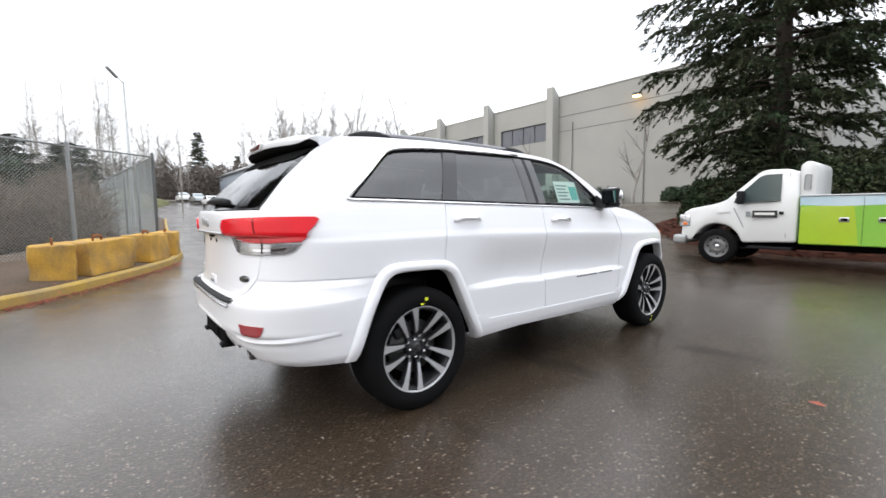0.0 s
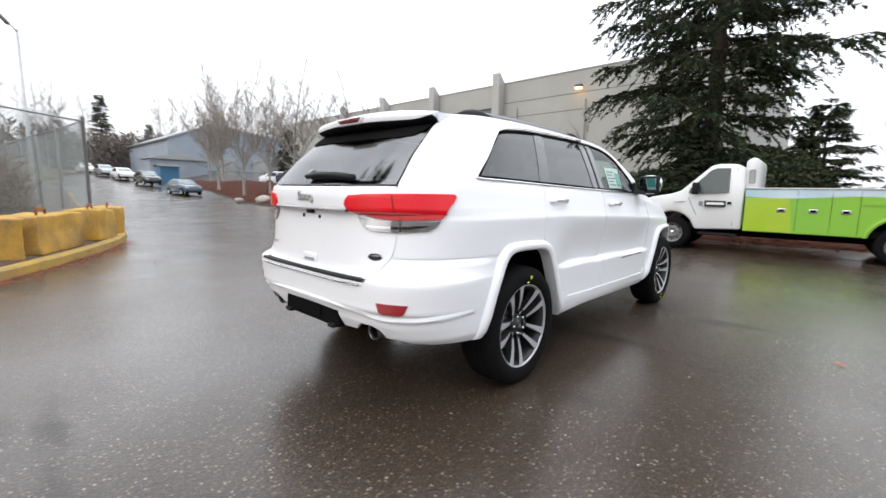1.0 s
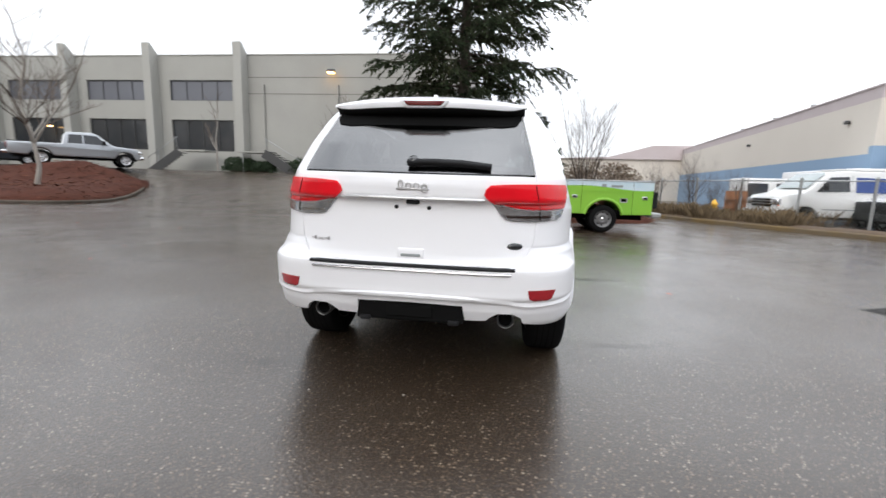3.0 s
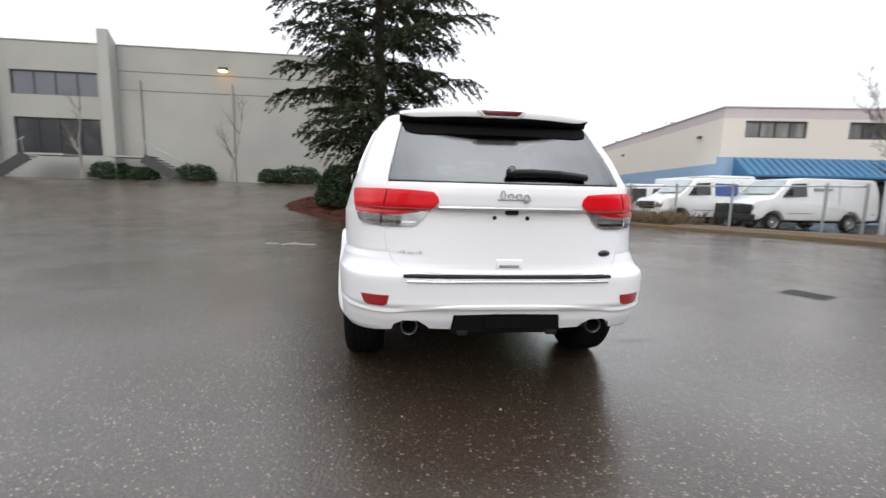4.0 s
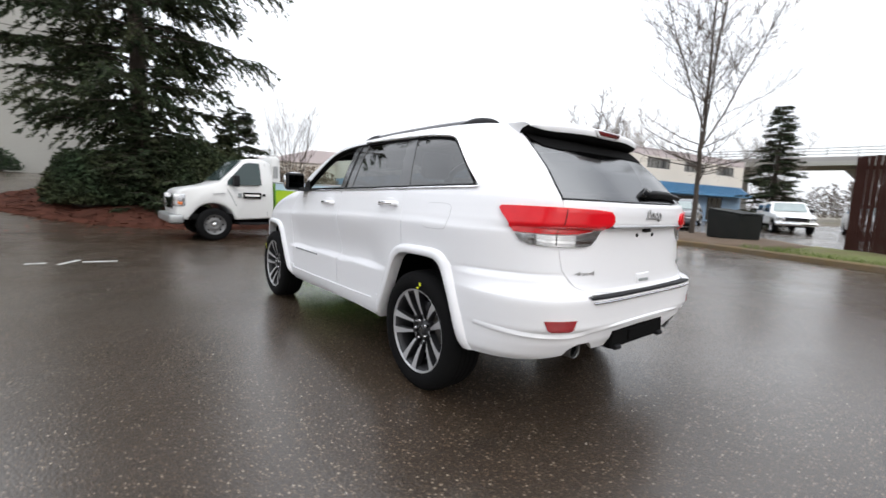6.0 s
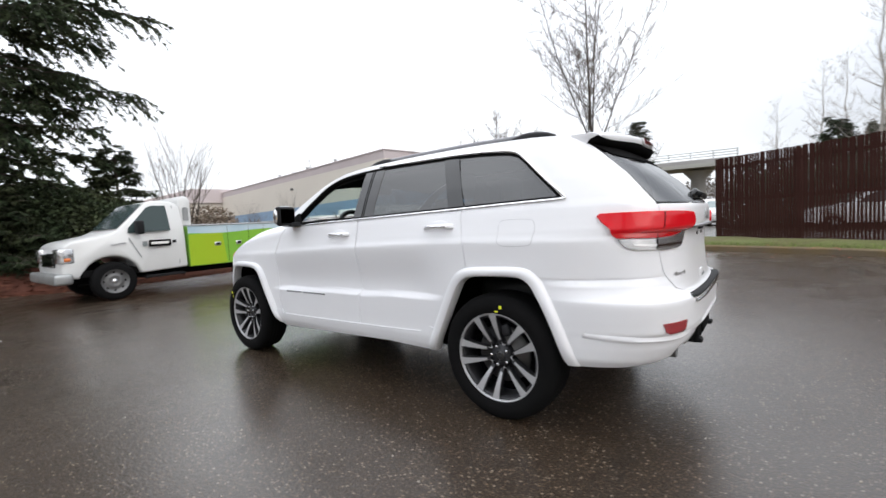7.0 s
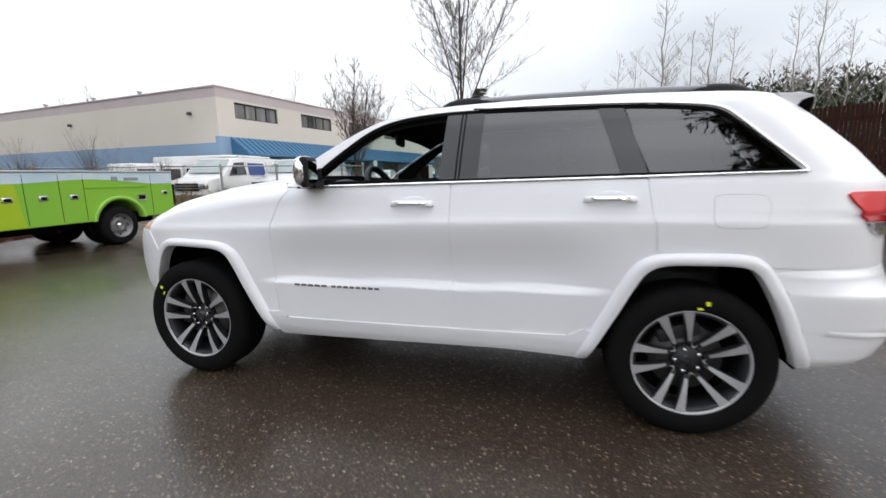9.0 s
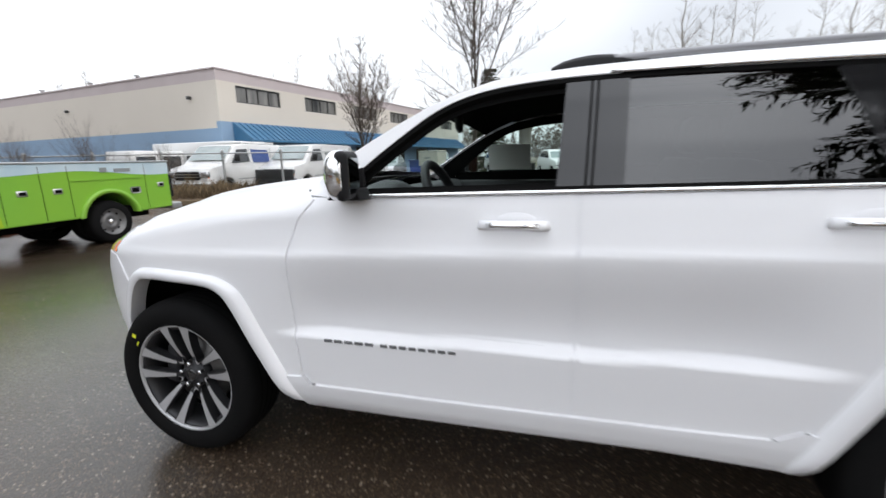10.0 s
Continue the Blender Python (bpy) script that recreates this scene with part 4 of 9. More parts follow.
# gate post and open gate leaf of the van lot
gate = empty("lot_gate", pose(8.35, -14.3, 0.12, 0, 0, -62), "open tubular steel gate leaf of the van lot", "gate")
part("gate_post", lathe([(0.09, -0.2), (0.09, 1.75), (0.0, 1.8)], 14), M_GALV, gate)
part("gate_frame", sweep([(0.15, 0, 0.15), (0.15, 0, 1.3), (3.2, 0, 1.3), (3.2, 0, 0.15)], round_ring(0.028), loop=True, up=(0, 1, 0)), M_GALV, gate)
part("gate_mesh", mesh_panel((0.15, 0), (3.2, 0), 0.15, 1.3, 0.12, 0.002), M_WIRE, gate, smooth=False)

# ---- yellow concrete blocks on the corner ----
def block(x, y, rot, length, tilt=0.0):
    b = empty("concrete_block", pose(x, y, 0.135, 0, tilt, rot), "worn yellow-painted concrete block on the kerbside soil", "barrier", "yellow blocks")
    bm = bmesh.new()
    bmesh.ops.create_cube(bm, size=1)
    bmesh.ops.bevel(bm, geom=bm.edges[:], offset=0.07, segments=3, affect="EDGES", profile=0.6)
    bmesh.ops.subdivide_edges(bm, edges=bm.edges[:], cuts=5, use_grid_fill=True)
    for v in bm.verts:
        c = Vector((v.co.x * length, v.co.y * 0.58, (v.co.z + 0.5) * 0.60))
        n = noise.noise(c * 2.6 + Vector((x, y, 0))) * 0.065 + noise.noise(c * 8 + Vector((x, y, 3))) * 0.022
        v.co = c + Vector((v.co.x, v.co.y, v.co.z if v.co.z > 0 else 0)).normalized() * n
    part("block_body", bm, M_YELLOW, b)
    bm = bmesh.new()
    sweep([(-0.12, 0, 0.57), (-0.12, 0, 0.68), (0.12, 0, 0.68), (0.12, 0, 0.57)], round_ring(0.018, 6), bm=bm, up=(0, 1, 0))
    part("lifting_loop", bm, M_RUST, b)
    return b


block(-1.62, 7.16, 60, 1.38)
block(-0.80, 8.65, 66, 1.05, 1.5)
block(-0.30, 10.0, 78, 0.9)
block(-2.18, 6.28, 96, 0.5, -2)

# ---- street lamp ----
lamp = empty("street_lamp", pose(0.05, 34.0, 0.1), "tall grey steel street lamp behind the yard fence", "lamp")
part("pole", lathe([(0.16, -0.1), (0.13, 0.3), (0.07, 10.1), (0.0, 10.12)], 12), M_GALV, lamp)
part("bracket", sweep([(0, 0, 9.95), (-0.15, -0.1, 10.15), (-0.3, -0.22, 10.25)], round_ring(0.035)), M_GALV, lamp)
part("lamp_head", box(-0.6, 0.6, -0.16, 0.16, -0.12, 0.12, 0.05, segs=2), M_GALV, lamp).matrix_basis = pose(-0.62, -0.48, 10.5, 20, 35, 40) @ Matrix.Scale(.75, 4)

# ---- trees ----
def tube(verts, faces, pts, radii, n=5):
    """A tapering limb through points."""
    prev = None
    for i, p in enumerate(pts):
        a, b = pts[max(0, i - 1)], pts[min(len(pts) - 1, i + 1)]
        t = (b - a)
        t = t.normalized() if t.length > 1e-9 else Vector((0, 0, 1))
        s = t.cross(Vector((0.31, 0.95, 0.05)))
        s = s.normalized() if s.length > 1e-3 else Vector((1, 0, 0))
        u = s.cross(t)
        k0 = len(verts)
        for k in range(n):
            c, d = math.cos(2 * math.pi * k / n), math.sin(2 * math.pi * k / n)
            verts.append(tuple(p + (s * c + u * d) * radii[i]))
        if prev is not None:
            for k in range(n):
                faces.append((prev + k, prev + (k + 1) % n, k0 + (k + 1) % n, k0 + k))
        prev = k0


def spray(verts, faces, p, way, length, width, droop):
    """A flat needle spray: a bent, ragged blade."""
    side = way.cross(Vector((0, 0, 1)))
    side = (side.normalized() if side.length > 1e-3 else Vector((1, 0, 0))) * width
    side = side + Vector((0, 0, random.uniform(-0.6, 0.6) * width))
    k = len(verts)
    mid = p + way * length * 0.45 + Vector((0, 0, -droop * length * 0.15))
    tip = p + way * length + Vector((0, 0, -droop * length * 0.55))
    verts += [tuple(p), tuple(mid + side), tuple(tip), tuple(mid - side)]
    faces += [(k, k + 1, k + 2), (k, k + 2, k + 3)]


def conifer_meshes(height, spread, seed, whorls, limbs, density=1.0, low=0.06, lean=0.0, needle=0.42, droopy=0.35):
    rnd = random.Random(seed)
    tv, tf, nv, nf = [], [], [], []
    trunk = [Vector((0.12 * noise.noise(Vector((0, 0, k * 0.8 + seed))), 0.12 * noise.noise(Vector((5, 0, k * 0.8 + seed))), height * k / 14 - 0.2)) for k in range(15)]
    tube(tv, tf, trunk, [0.019 * height * (1 - k / 14.5) + 0.015 for k in range(15)], 9)
    random.seed(seed)
    for w in range(whorls):
        f = low + (1 - low) * (w + rnd.uniform(-.3, .3)) / whorls
        f = min(0.985, max(low, f))
        reach_f = spread * (1 - f) ** 0.75 * (0.62 + 0.38 * min(1, f / 0.16))
        for b in range(limbs):
            az = rnd.uniform(0, 2 * math.pi)
            reach = reach_f * rnd.uniform(0.5, 1.05) + 0.2
            up = rnd.uniform(-0.15, 0.38) + 0.25 * f
            start = Vector((0, 0, height * f + rnd.uniform(-.15, .15)))
            out = Vector((math.cos(az), math.sin(az), 0))
            pts = []
            n = 6
            for k in range(n + 1):
                t = k / n
                pts.append(start + out * reach * t + Vector((0, 0, reach * (up * t - droopy * t * t + 0.12 * t ** 4))) + Vector((rnd.uniform(-.05, .05), rnd.uniform(-.05, .05), 0)) * reach * t)
            tube(tv, tf, pts, [0.008 * height * 0.35 * (1 - f * 0.7) * (1 - 0.85 * k / n) + 0.006 for k in range(n + 1)], 4)
            for q in range(int(density * (5 + 6.5 * reach))):
                t = rnd.uniform(0.12, 1.0) ** 0.8
                k = min(n - 1, int(t * n))
                base = pts[k].lerp(pts[k + 1], t * n - k)
                sgn = rnd.choice((-1, 1))
                swing = rnd.uniform(0.25, 1.2) * sgn
                twig = (needle * 0.9 + reach * 0.17) * rnd.uniform(0.55, 1.15) * (1.12 - 0.5 * t)
                w = Vector((math.cos(az + swing), math.sin(az + swing), rnd.uniform(-0.28, 0.16))).normalized()
                end = base + w * twig + Vector((0, 0, -droopy * 0.35 * twig))
                tube(tv, tf, [base, end], [0.010, 0.003], 3)
                for j in range(int(5 + 9 * twig)):
                    f2 = rnd.uniform(0.05, 1.0)
                    p2 = base.lerp(end, f2)
                    sw = swing + rnd.uniform(-1.2, 1.2)
                    w2 = Vector((math.cos(az + sw), math.sin(az + sw), rnd.uniform(-0.75, 0.35))).normalized()
                    sl = needle * rnd.uniform(0.35, 0.8) * (1.1 - 0.4 * f2)
                    spray(nv, nf, p2, w2, sl, sl * rnd.uniform(0.10, 0.19), droopy * 1.3)
    return (tv, tf), (nv, nf)


def spruce_meshes(height, spread, seed, limbs, low=0.03):
    """A tall ragged spruce: rising limbs that sag and lift at their tips, hung with drooping branchlets of short needle tufts."""
    rnd = random.Random(seed)
    tv, tf, nv, nf = [], [], [], []
    trunk = [Vector((0.14 * noise.noise(Vector((0, 0, k * 0.7 + seed))), 0.14 * noise.noise(Vector((5, 0, k * 0.7 + seed))), height * k / 18 - 0.2)) for k in range(19)]
    tube(tv, tf, trunk, [0.0155 * height * (1 - k / 18.4) + 0.012 for k in range(19)], 10)

    def tuft(p, way, length, width):
        roll = Vector((rnd.uniform(-1, 1), rnd.uniform(-1, 1), rnd.uniform(-1, 1)))
        side = way.cross(roll)
        side = (side.normalized() if side.length > 1e-3 else Vector((1, 0, 0))) * width
        mid, tip = p + way * length * 0.5, p + way * length + Vector((0, 0, -0.18 * length))
        k = len(nv)
        nv.extend((tuple(p), tuple(mid + side), tuple(tip), tuple(mid - side)))
        nf.extend(((k, k + 1, k + 2), (k, k + 2, k + 3)))
    for i in range(limbs):
        f = low + (0.985 - low) * ((i + rnd.uniform(-.4, .4)) / limbs)
        f = min(0.985, max(low, f))
        az = i * 2.39996 + rnd.uniform(-.45, .45)
        reach = spread * knots(f, [0, .10, .20, .32, .5, .7, 1], [.40, .54, .82, 1.0, .85, .58, .05]) * rnd.uniform(0.50, 1.06)
        rise = knots(f, [0, .2, .5, 1], [-.02, .16, .40, .85]) + rnd.uniform(-.14, .14)
        sag = rnd.uniform(.30, .55) * (1 - .5 * f)
        out = Vector((math.cos(az), math.sin(az), 0))
        n = 8
        pts = []
        for k in range(n + 1):
            t = k / n
            wob = Vector((rnd.uniform(-.03, .03), rnd.uniform(-.03, .03), rnd.uniform(-.02, .02))) * reach * t
            pts.append(Vector((0, 0, height * f)) + out * reach * t + Vector((0, 0, reach * (rise * t - sag * t * t + .5 * sag * t ** 3.5))) + wob)
        tube(tv, tf, pts, [(0.012 + 0.011 * reach) * (1 - 0.86 * k / n) + 0.004 for k in range(n + 1)], 5)
        m = max(8, int(reach / 0.135))
        for q in range(m):
            t = min(1.0, 0.14 + 0.86 * (q + rnd.random()) / m)
            k = min(n - 1, int(t * n))
            base = pts[k].lerp(pts[k + 1], t * n - k)
            sgn = 1 if q % 2 else -1
            swing = sgn * rnd.uniform(0.45, 1.25) * (1.05 - 0.55 * t)
            L = min(1.25, (0.16 + 0.30 * (1 - t) ** .6) * reach * rnd.uniform(0.55, 1.15) + 0.14)
            w = Vector((math.cos(az + swing), math.sin(az + swing), rnd.uniform(-0.25, 0.22))).normalized()
            droop = rnd.uniform(.30, .85) * L
            mid = base + w * L * .5 + Vector((0, 0, -droop * .22))
            end = base + w * L + Vector((0, 0, -droop))
            tube(tv, tf, [base, mid, end], [0.009, 0.006, 0.002], 3)
            for j in range(int(7 + L * 34)):
                g = rnd.random() ** .8
                p = base.lerp(mid, g * 2) if g < .5 else mid.lerp(end, g * 2 - 1)
                d = (w + Vector((rnd.gauss(0, .55), rnd.gauss(0, .55), rnd.uniform(-1.15, .30)))).normalized()
                l = rnd.uniform(.11, .26) * (1.1 - .35 * g)
                tuft(p, d, l, l * rnd.uniform(.12, .21))
    return (tv, tf), (nv, nf)


def conifer(x, y, z, label, trunk_data, needle_data, rot=0.0, s=1.0, group=""):
    t = empty("conifer_tree", pose(x, y, z, 0, 0, rot) @ Matrix.Scale(s, 4), label, "tree", group)
    part("trunk", trunk_data, M_BARK, t)
    part("crown", needle_data, M_NEEDLE, t, smooth=False)
    return t


big_t, big_n = spruce_meshes(20.5, 4.5, 11, 200)
conifer(16.7, 1.4, gz(16.7, 1.4) + 0.5, "large ragged dark green conifer on the mulch island", big_t, big_n, 30)
fir_t, fir_n = conifer_meshes(21.0, 5.6, 17, 40, 6, 1.35, 0.29, needle=0.36, droopy=0.3)
conifer(-6.4, 6.0, 0.1, "tall dark conifer with a high crown on the corner", fir_t, fir_n, 140)
mid_t, mid_n = conifer_meshes(5.2, 2.3, 5, 22, 6, 1.2, 0.02, needle=0.40)
conifer(14.4, 1.5, gz(14.4, 1.5) + 0.3, "young bushy conifer at the edge of the island", mid_t, mid_n, 10, 0.62)
mid_green = second = conifer(17.0, -1.9, gz(17, -1.9) + 0.3, "bushy conifer beside the large one", mid_t, mid_n, 200, 0.8)
slim_t, slim_n = conifer_meshes(10.0, 2.1, 21, 46, 6, 1.1, 0.03, needle=0.34, droopy=0.4)
slim = conifer(7.6, -36.5, 0.0, "slim dark conifer beyond the dumpster", slim_t, slim_n, 0, 0.92)
slim.scale = (1.15, 1.15, 0.90)
for x, y, z, s in ((22.0, 148.0, 3.0, 2.3), (14.0, 158.0, 3.2, 1.6), (34.0, 152.0, 3, 1.7)):
    copy_thing(slim, pose(x, y, z)).scale = (s, s, s)
for x, y, s in ((-5.0, -38.0, 0.74), (-7.3, -38.5, 0.68), (-9.8, -37.5, 0.76), (-12.5, -40.0, 0.7), (-15.5, -44.0, 0.62), (-20.0, -43.0, 0.75), (-23.0, -41, 0.7), (-27, -43, 0.8), (-32, -42, 0.75)):
    c = copy_thing(second, pose(x, y, gz(x, y) - 0.5, 0, 0, 57 * s * 9))
    c.scale = (1.7 * s, 1.7 * s, 2.0 * s)
    c["label"] = "dark conifer on the slope behind the wooden fence"
for x, y, s in ((-6.5, 27.0, 1.3), (-9, 31, 1.5), (-12.5, 27, 1.4), (-3.4, 40.0, 1.6), (-16, 30, 1.5), (-4.6, 22.0, 1.1)):
    c = copy_thing(second, pose(x, y, 0.0, 0, 0, 77 * s))
    c.scale = (s, s, s * 0.8)
    c["label"] = "dark conifer behind the storage yard"


def bare_tree_mesh(seed, height, stems=1, depth=5, spread=0.55, twist=0.35, thick=0.016, first=0.25, upward=0.25, kids=(2, 3), side_tree=False):
    rnd = random.Random(seed)
    bv, bf, wv, wf = [], [], [], []

    def grow(p, way, length, r, level):
        n = 4 if level < 2 else 3
        pts = [p]
        w = way.copy()
        for k in range(n):
            w = (w + Vector((rnd.uniform(-1, 1), rnd.uniform(-1, 1), rnd.uniform(-0.5, 1) * upward * 2)) * twist * 0.35).normalized()
            pts.append(pts[-1] + w * length / n)
        end = 0.6 if level < depth else 0.3
        radii = [r * (1 - (1 - end) * k / n) for k in range(n + 1)]
        tube(bv if level < 2 else wv, bf if level < 2 else wf, pts, radii, 6 if level < 1 else (5 if level < 2 else 3))
        if level >= depth:
            return
        m = rnd.randint(*kids) + (3 if side_tree and level == 0 else 0)
        for q in range(m):
            t = rnd.uniform(first if level == 0 else 0.25, 1.0)
            k = min(n - 1, int(t * n))
            base = pts[k].lerp(pts[k + 1], t * n - k)
            az = rnd.uniform(0, 2 * math.pi)
            side = Vector((math.cos(az), math.sin(az), rnd.uniform(0, 0.5) + upward))
            nw = (w * (1 - spread) + side * spread).normalized()
            grow(base, nw, length * rnd.uniform(0.45, 0.75), r * rnd.uniform(0.4, 0.58), level + 1)
        grow(pts[-1], w, length * rnd.uniform(0.55, 0.8), r * 0.58, level + 1)
    for s in range(stems):
        az = rnd.uniform(0, 6.28)
        tilt = 0.0 if stems == 1 else rnd.uniform(0.05, 0.16)
        grow(Vector((0.12 * math.cos(az) * (stems > 1), 0.12 * math.sin(az) * (stems > 1), -0.15)), Vector((math.cos(az) * tilt, math.sin(az) * tilt, 1)).normalized(), height * rnd.uniform(0.38, 0.46), height * thick, 0)
    return (bv, bf), (wv, wf)


def leader_tree_mesh(seed, height, branches=70, reach=0.28, thick=0.012, slim=0.32, fine=1.0):
    """A tall straight bare tree with many rising side branches and fine twigs."""
    rnd = random.Random(seed)
    bv, bf, wv, wf = [], [], [], []
    trunk = [Vector((0.25 * noise.noise(Vector((k * 0.5, seed, 0))), 0.25 * noise.noise(Vector((k * 0.5, seed, 7))), height * k / 16 - 0.2)) for k in range(17)]
    tube(bv, bf, trunk, [height * thick * (1 - k / 16.6) + 0.008 for k in range(17)], 8)
    for b in range(branches):
        f = rnd.uniform(0.16, 0.98)
        k = min(15, int(f * 16))
        base = trunk[k].lerp(trunk[k + 1], f * 16 - k)
        az = rnd.uniform(0, 6.283)
        L = height * reach * (1 - f) ** 0.6 * rnd.uniform(0.5, 1.1) * min(1, 0.5 + f * 2) + 0.4
        pts = [base]
        w = Vector((math.cos(az), math.sin(az), rnd.uniform(0.3, 0.95))).normalized()
        for q in range(5):
            w = (w + Vector((rnd.uniform(-.2, .2), rnd.uniform(-.2, .2), 0.10))).normalized()
            pts.append(pts[-1] + w * L / 5)
        r = height * thick * slim * (1 - f * 0.7)
        tube(bv, bf, pts, [r * (1 - 0.85 * q / 5) + 0.004 for q in range(6)], 4)
        for q in range(int((4 + L * 6) * fine)):
            t = rnd.uniform(0.15, 1)
            k2 = min(4, int(t * 5))
            p = pts[k2].lerp(pts[k2 + 1], t * 5 - k2)
            w2 = (w + Vector((rnd.uniform(-1, 1), rnd.uniform(-1, 1), rnd.uniform(-0.2, 0.8)))).normalized()
            l2 = L * rnd.uniform(0.15, 0.4)
            p2, p3 = p + w2 * l2 * 0.5, p + w2 * l2 + Vector((0, 0, 0.06 * l2))
            tube(wv, wf, [p, p2, p3], [0.005, 0.004, 0.0025], 3)
            for _ in range(2):
                w3 = (w2 + Vector((rnd.uniform(-1, 1), rnd.uniform(-1, 1), rnd.uniform(-0.3, 0.8)))).normalized()
                tube(wv, wf, [p2, p2 + w3 * l2 * 0.6], [0.0045, 0.0025], 3)
    return (bv, bf), (wv, wf)


def vase_tree_mesh(seed, height, fork=0.25, stems=5, tilt=0.28, thick=0.011, side=14, reach=0.2, fine=1.0, low=0, rise=0.5, sway=0.09):
    """A bare tree whose trunk forks into several rising stems, each with many side branches and fine twigs."""
    rnd = random.Random(seed)
    bv, bf, wv, wf = [], [], [], []
    jit = lambda a: Vector((rnd.uniform(-a, a), rnd.uniform(-a, a), rnd.uniform(-a, a)))
    trunk = [Vector((0.10 * noise.noise(Vector((k * 0.7, seed, 0))) * k / 4, 0.10 * noise.noise(Vector((k * 0.7, seed, 7))) * k / 4, height * (fork + .06) * k / 6 - 0.15)) for k in range(7)]
    r0 = height * thick
    tube(bv, bf, trunk, [r0 * (1.25 if k == 0 else 1.0 - .03 * k) for k in range(7)], 9)

    def twigs(pts, w, L):
        n = len(pts) - 1
        for _ in range(int((5 + L * 9) * fine)):
            t = rnd.uniform(0.06, 1)
            k = min(n - 1, int(t * n))
            p = pts[k].lerp(pts[k + 1], t * n - k)
            w2 = (w * .8 + jit(.75) + Vector((0, 0, .25))).normalized()
            l2 = L * rnd.uniform(0.05, 0.32) + .08
            p2 = p + w2 * l2 * .5
            p3 = p2 + (w2 + Vector((0, 0, .35))).normalized() * l2 * .5
            tube(wv, wf, [p, p2, p3], [0.0065, 0.005, 0.003], 3)
            for _ in range(2):
                w3 = (w2 + jit(.6) + Vector((0, 0, .2))).normalized()
                tube(wv, wf, [p2, p2 + w3 * l2 * .6], [0.0048, 0.0026], 3)

    def branch(base, w, L, r):
        pts = [base]
        for q in range(5):
            w = (w + jit(.09) + Vector((0, 0, .09))).normalized()
            pts.append(pts[-1] + w * L / 5)
        tube(bv, bf, pts, [r * (1 - .84 * q / 5) + .003 for q in range(6)], 4)
        twigs(pts, w, L)
    for s in range(stems):
        az = s * 6.283 / stems + rnd.uniform(-.5, .5)
        lean_ = (0.03 if s == 0 else rnd.uniform(.45, 1.0) * tilt)
        L = height * (1 - fork) * (1.0 if s == 0 else rnd.uniform(.72, .96))
        base = trunk[rnd.choice((4, 5, 6)) if s else 6]
        w = Vector((math.cos(az) * lean_ * 1.7, math.sin(az) * lean_ * 1.7, 1)).normalized()
        pts = [base]
        for q in range(9):
            w = (w + jit(.09 if s else sway) + Vector((0, 0, .05))).normalized()
            pts.append(pts[-1] + w * L / 9)
        r = r0 * (.58 if s == 0 else rnd.uniform(.26, .40))
        tube(bv, bf, pts, [r * (1 - .92 * q / 9) + .005 for q in range(10)], 6)
        twigs(pts, w, L * .45)
        for q in range(side):
            t = .10 + .88 * (q + rnd.random()) / side
            k = min(8, int(t * 9))
            p = pts[k].lerp(pts[k + 1], t * 9 - k)
            a = rnd.uniform(0, 6.283)
            d = (Vector((math.cos(a), math.sin(a), rnd.uniform(.5, 1.9) * rise)) + w * rise).normalized()
            branch(p, d, height * reach * (1.05 - .75 * t) * rnd.uniform(.55, 1.15), r * .34 * (1 - .6 * t))
    for q in range(low):
        k = rnd.randint(3, 5)
        a = q * 2.4 + rnd.uniform(-.4, .4)
        branch(trunk[k].lerp(trunk[k + 1], rnd.random()), Vector((math.cos(a), math.sin(a), rnd.uniform(.05, .4))).normalized(), height * reach * rnd.uniform(.45, .85), r0 * .22)
    return (bv, bf), (wv, wf)


def bare_tree(x, y, z, label, data, rot=0.0, bark=None, group="", s=1.0, twigs=None):
    t = empty("bare_tree", pose(x, y, z, 0, 0, rot) @ Matrix.Scale(s, 4), label, "tree", group)
    part("trunk", data[0], bark or M_GREYBARK, t)
    part("twig_work", data[1], twigs or M_TWIG, t, smooth=False)
    return t


alder = bare_tree(4.8, -15.5, 0.12, "tall bare tree on the verge by the dumpster", vase_tree_mesh(4, 13.0, .26, 5, .27, .0075, 24, .25, .65, 14, .30, .02), 0, M_BARK)
maple_data = vase_tree_mesh(8, 7.4, .26, 6, .40, .011, 16, .25, 1.2, 6)
maple = bare_tree(11.6, -19.0, 0.0, "small spreading bare tree beside the van lot", maple_data, 0, M_BARK)
street_data = bare_tree_mesh(15, 8.2, 1, 5, 0.55, 0.6, 0.012, 0.42, 0.16, (2, 4))
street = bare_tree(12.3, 18.7, gz(12.3, 18.7) + 0.75, "gnarled bare tree with a pale trunk on the mulch bank", street_data, 0, M_BIRCH, "bank trees")
wide_data = vase_tree_mesh(31, 10.6, .22, 7, .50, .0105, 15, .24, 1.2, 4)
wide = bare_tree(14.6, 29.0, gz(14.6, 29) + 0.6, "bare tree with a pale trunk on the mulch bank", wide_data, 40, M_BIRCH, "bank trees", 1.0, M_PALETWIG)
for x, y, r, s, src in ((13.4, 35.6, 90, 1.05, wide), (14.2, 43.6, 200, 1.1, wide), (14.0, 32.0, 10, 0.8, wide), (17.0, 50, 300, 1.15, wide), (18.4, 58, 120, 1.1, wide)):
    copy_thing(src, pose(x, y, gz(x, y) + 0.6, 0, 0, r)).scale = (s, s, s)
copy_thing(mid_green, pose(23.0, 46.0, gz(23, 46) + 0.2, 0, 0, 40)).scale = (1.0, 1.0, 1.25)
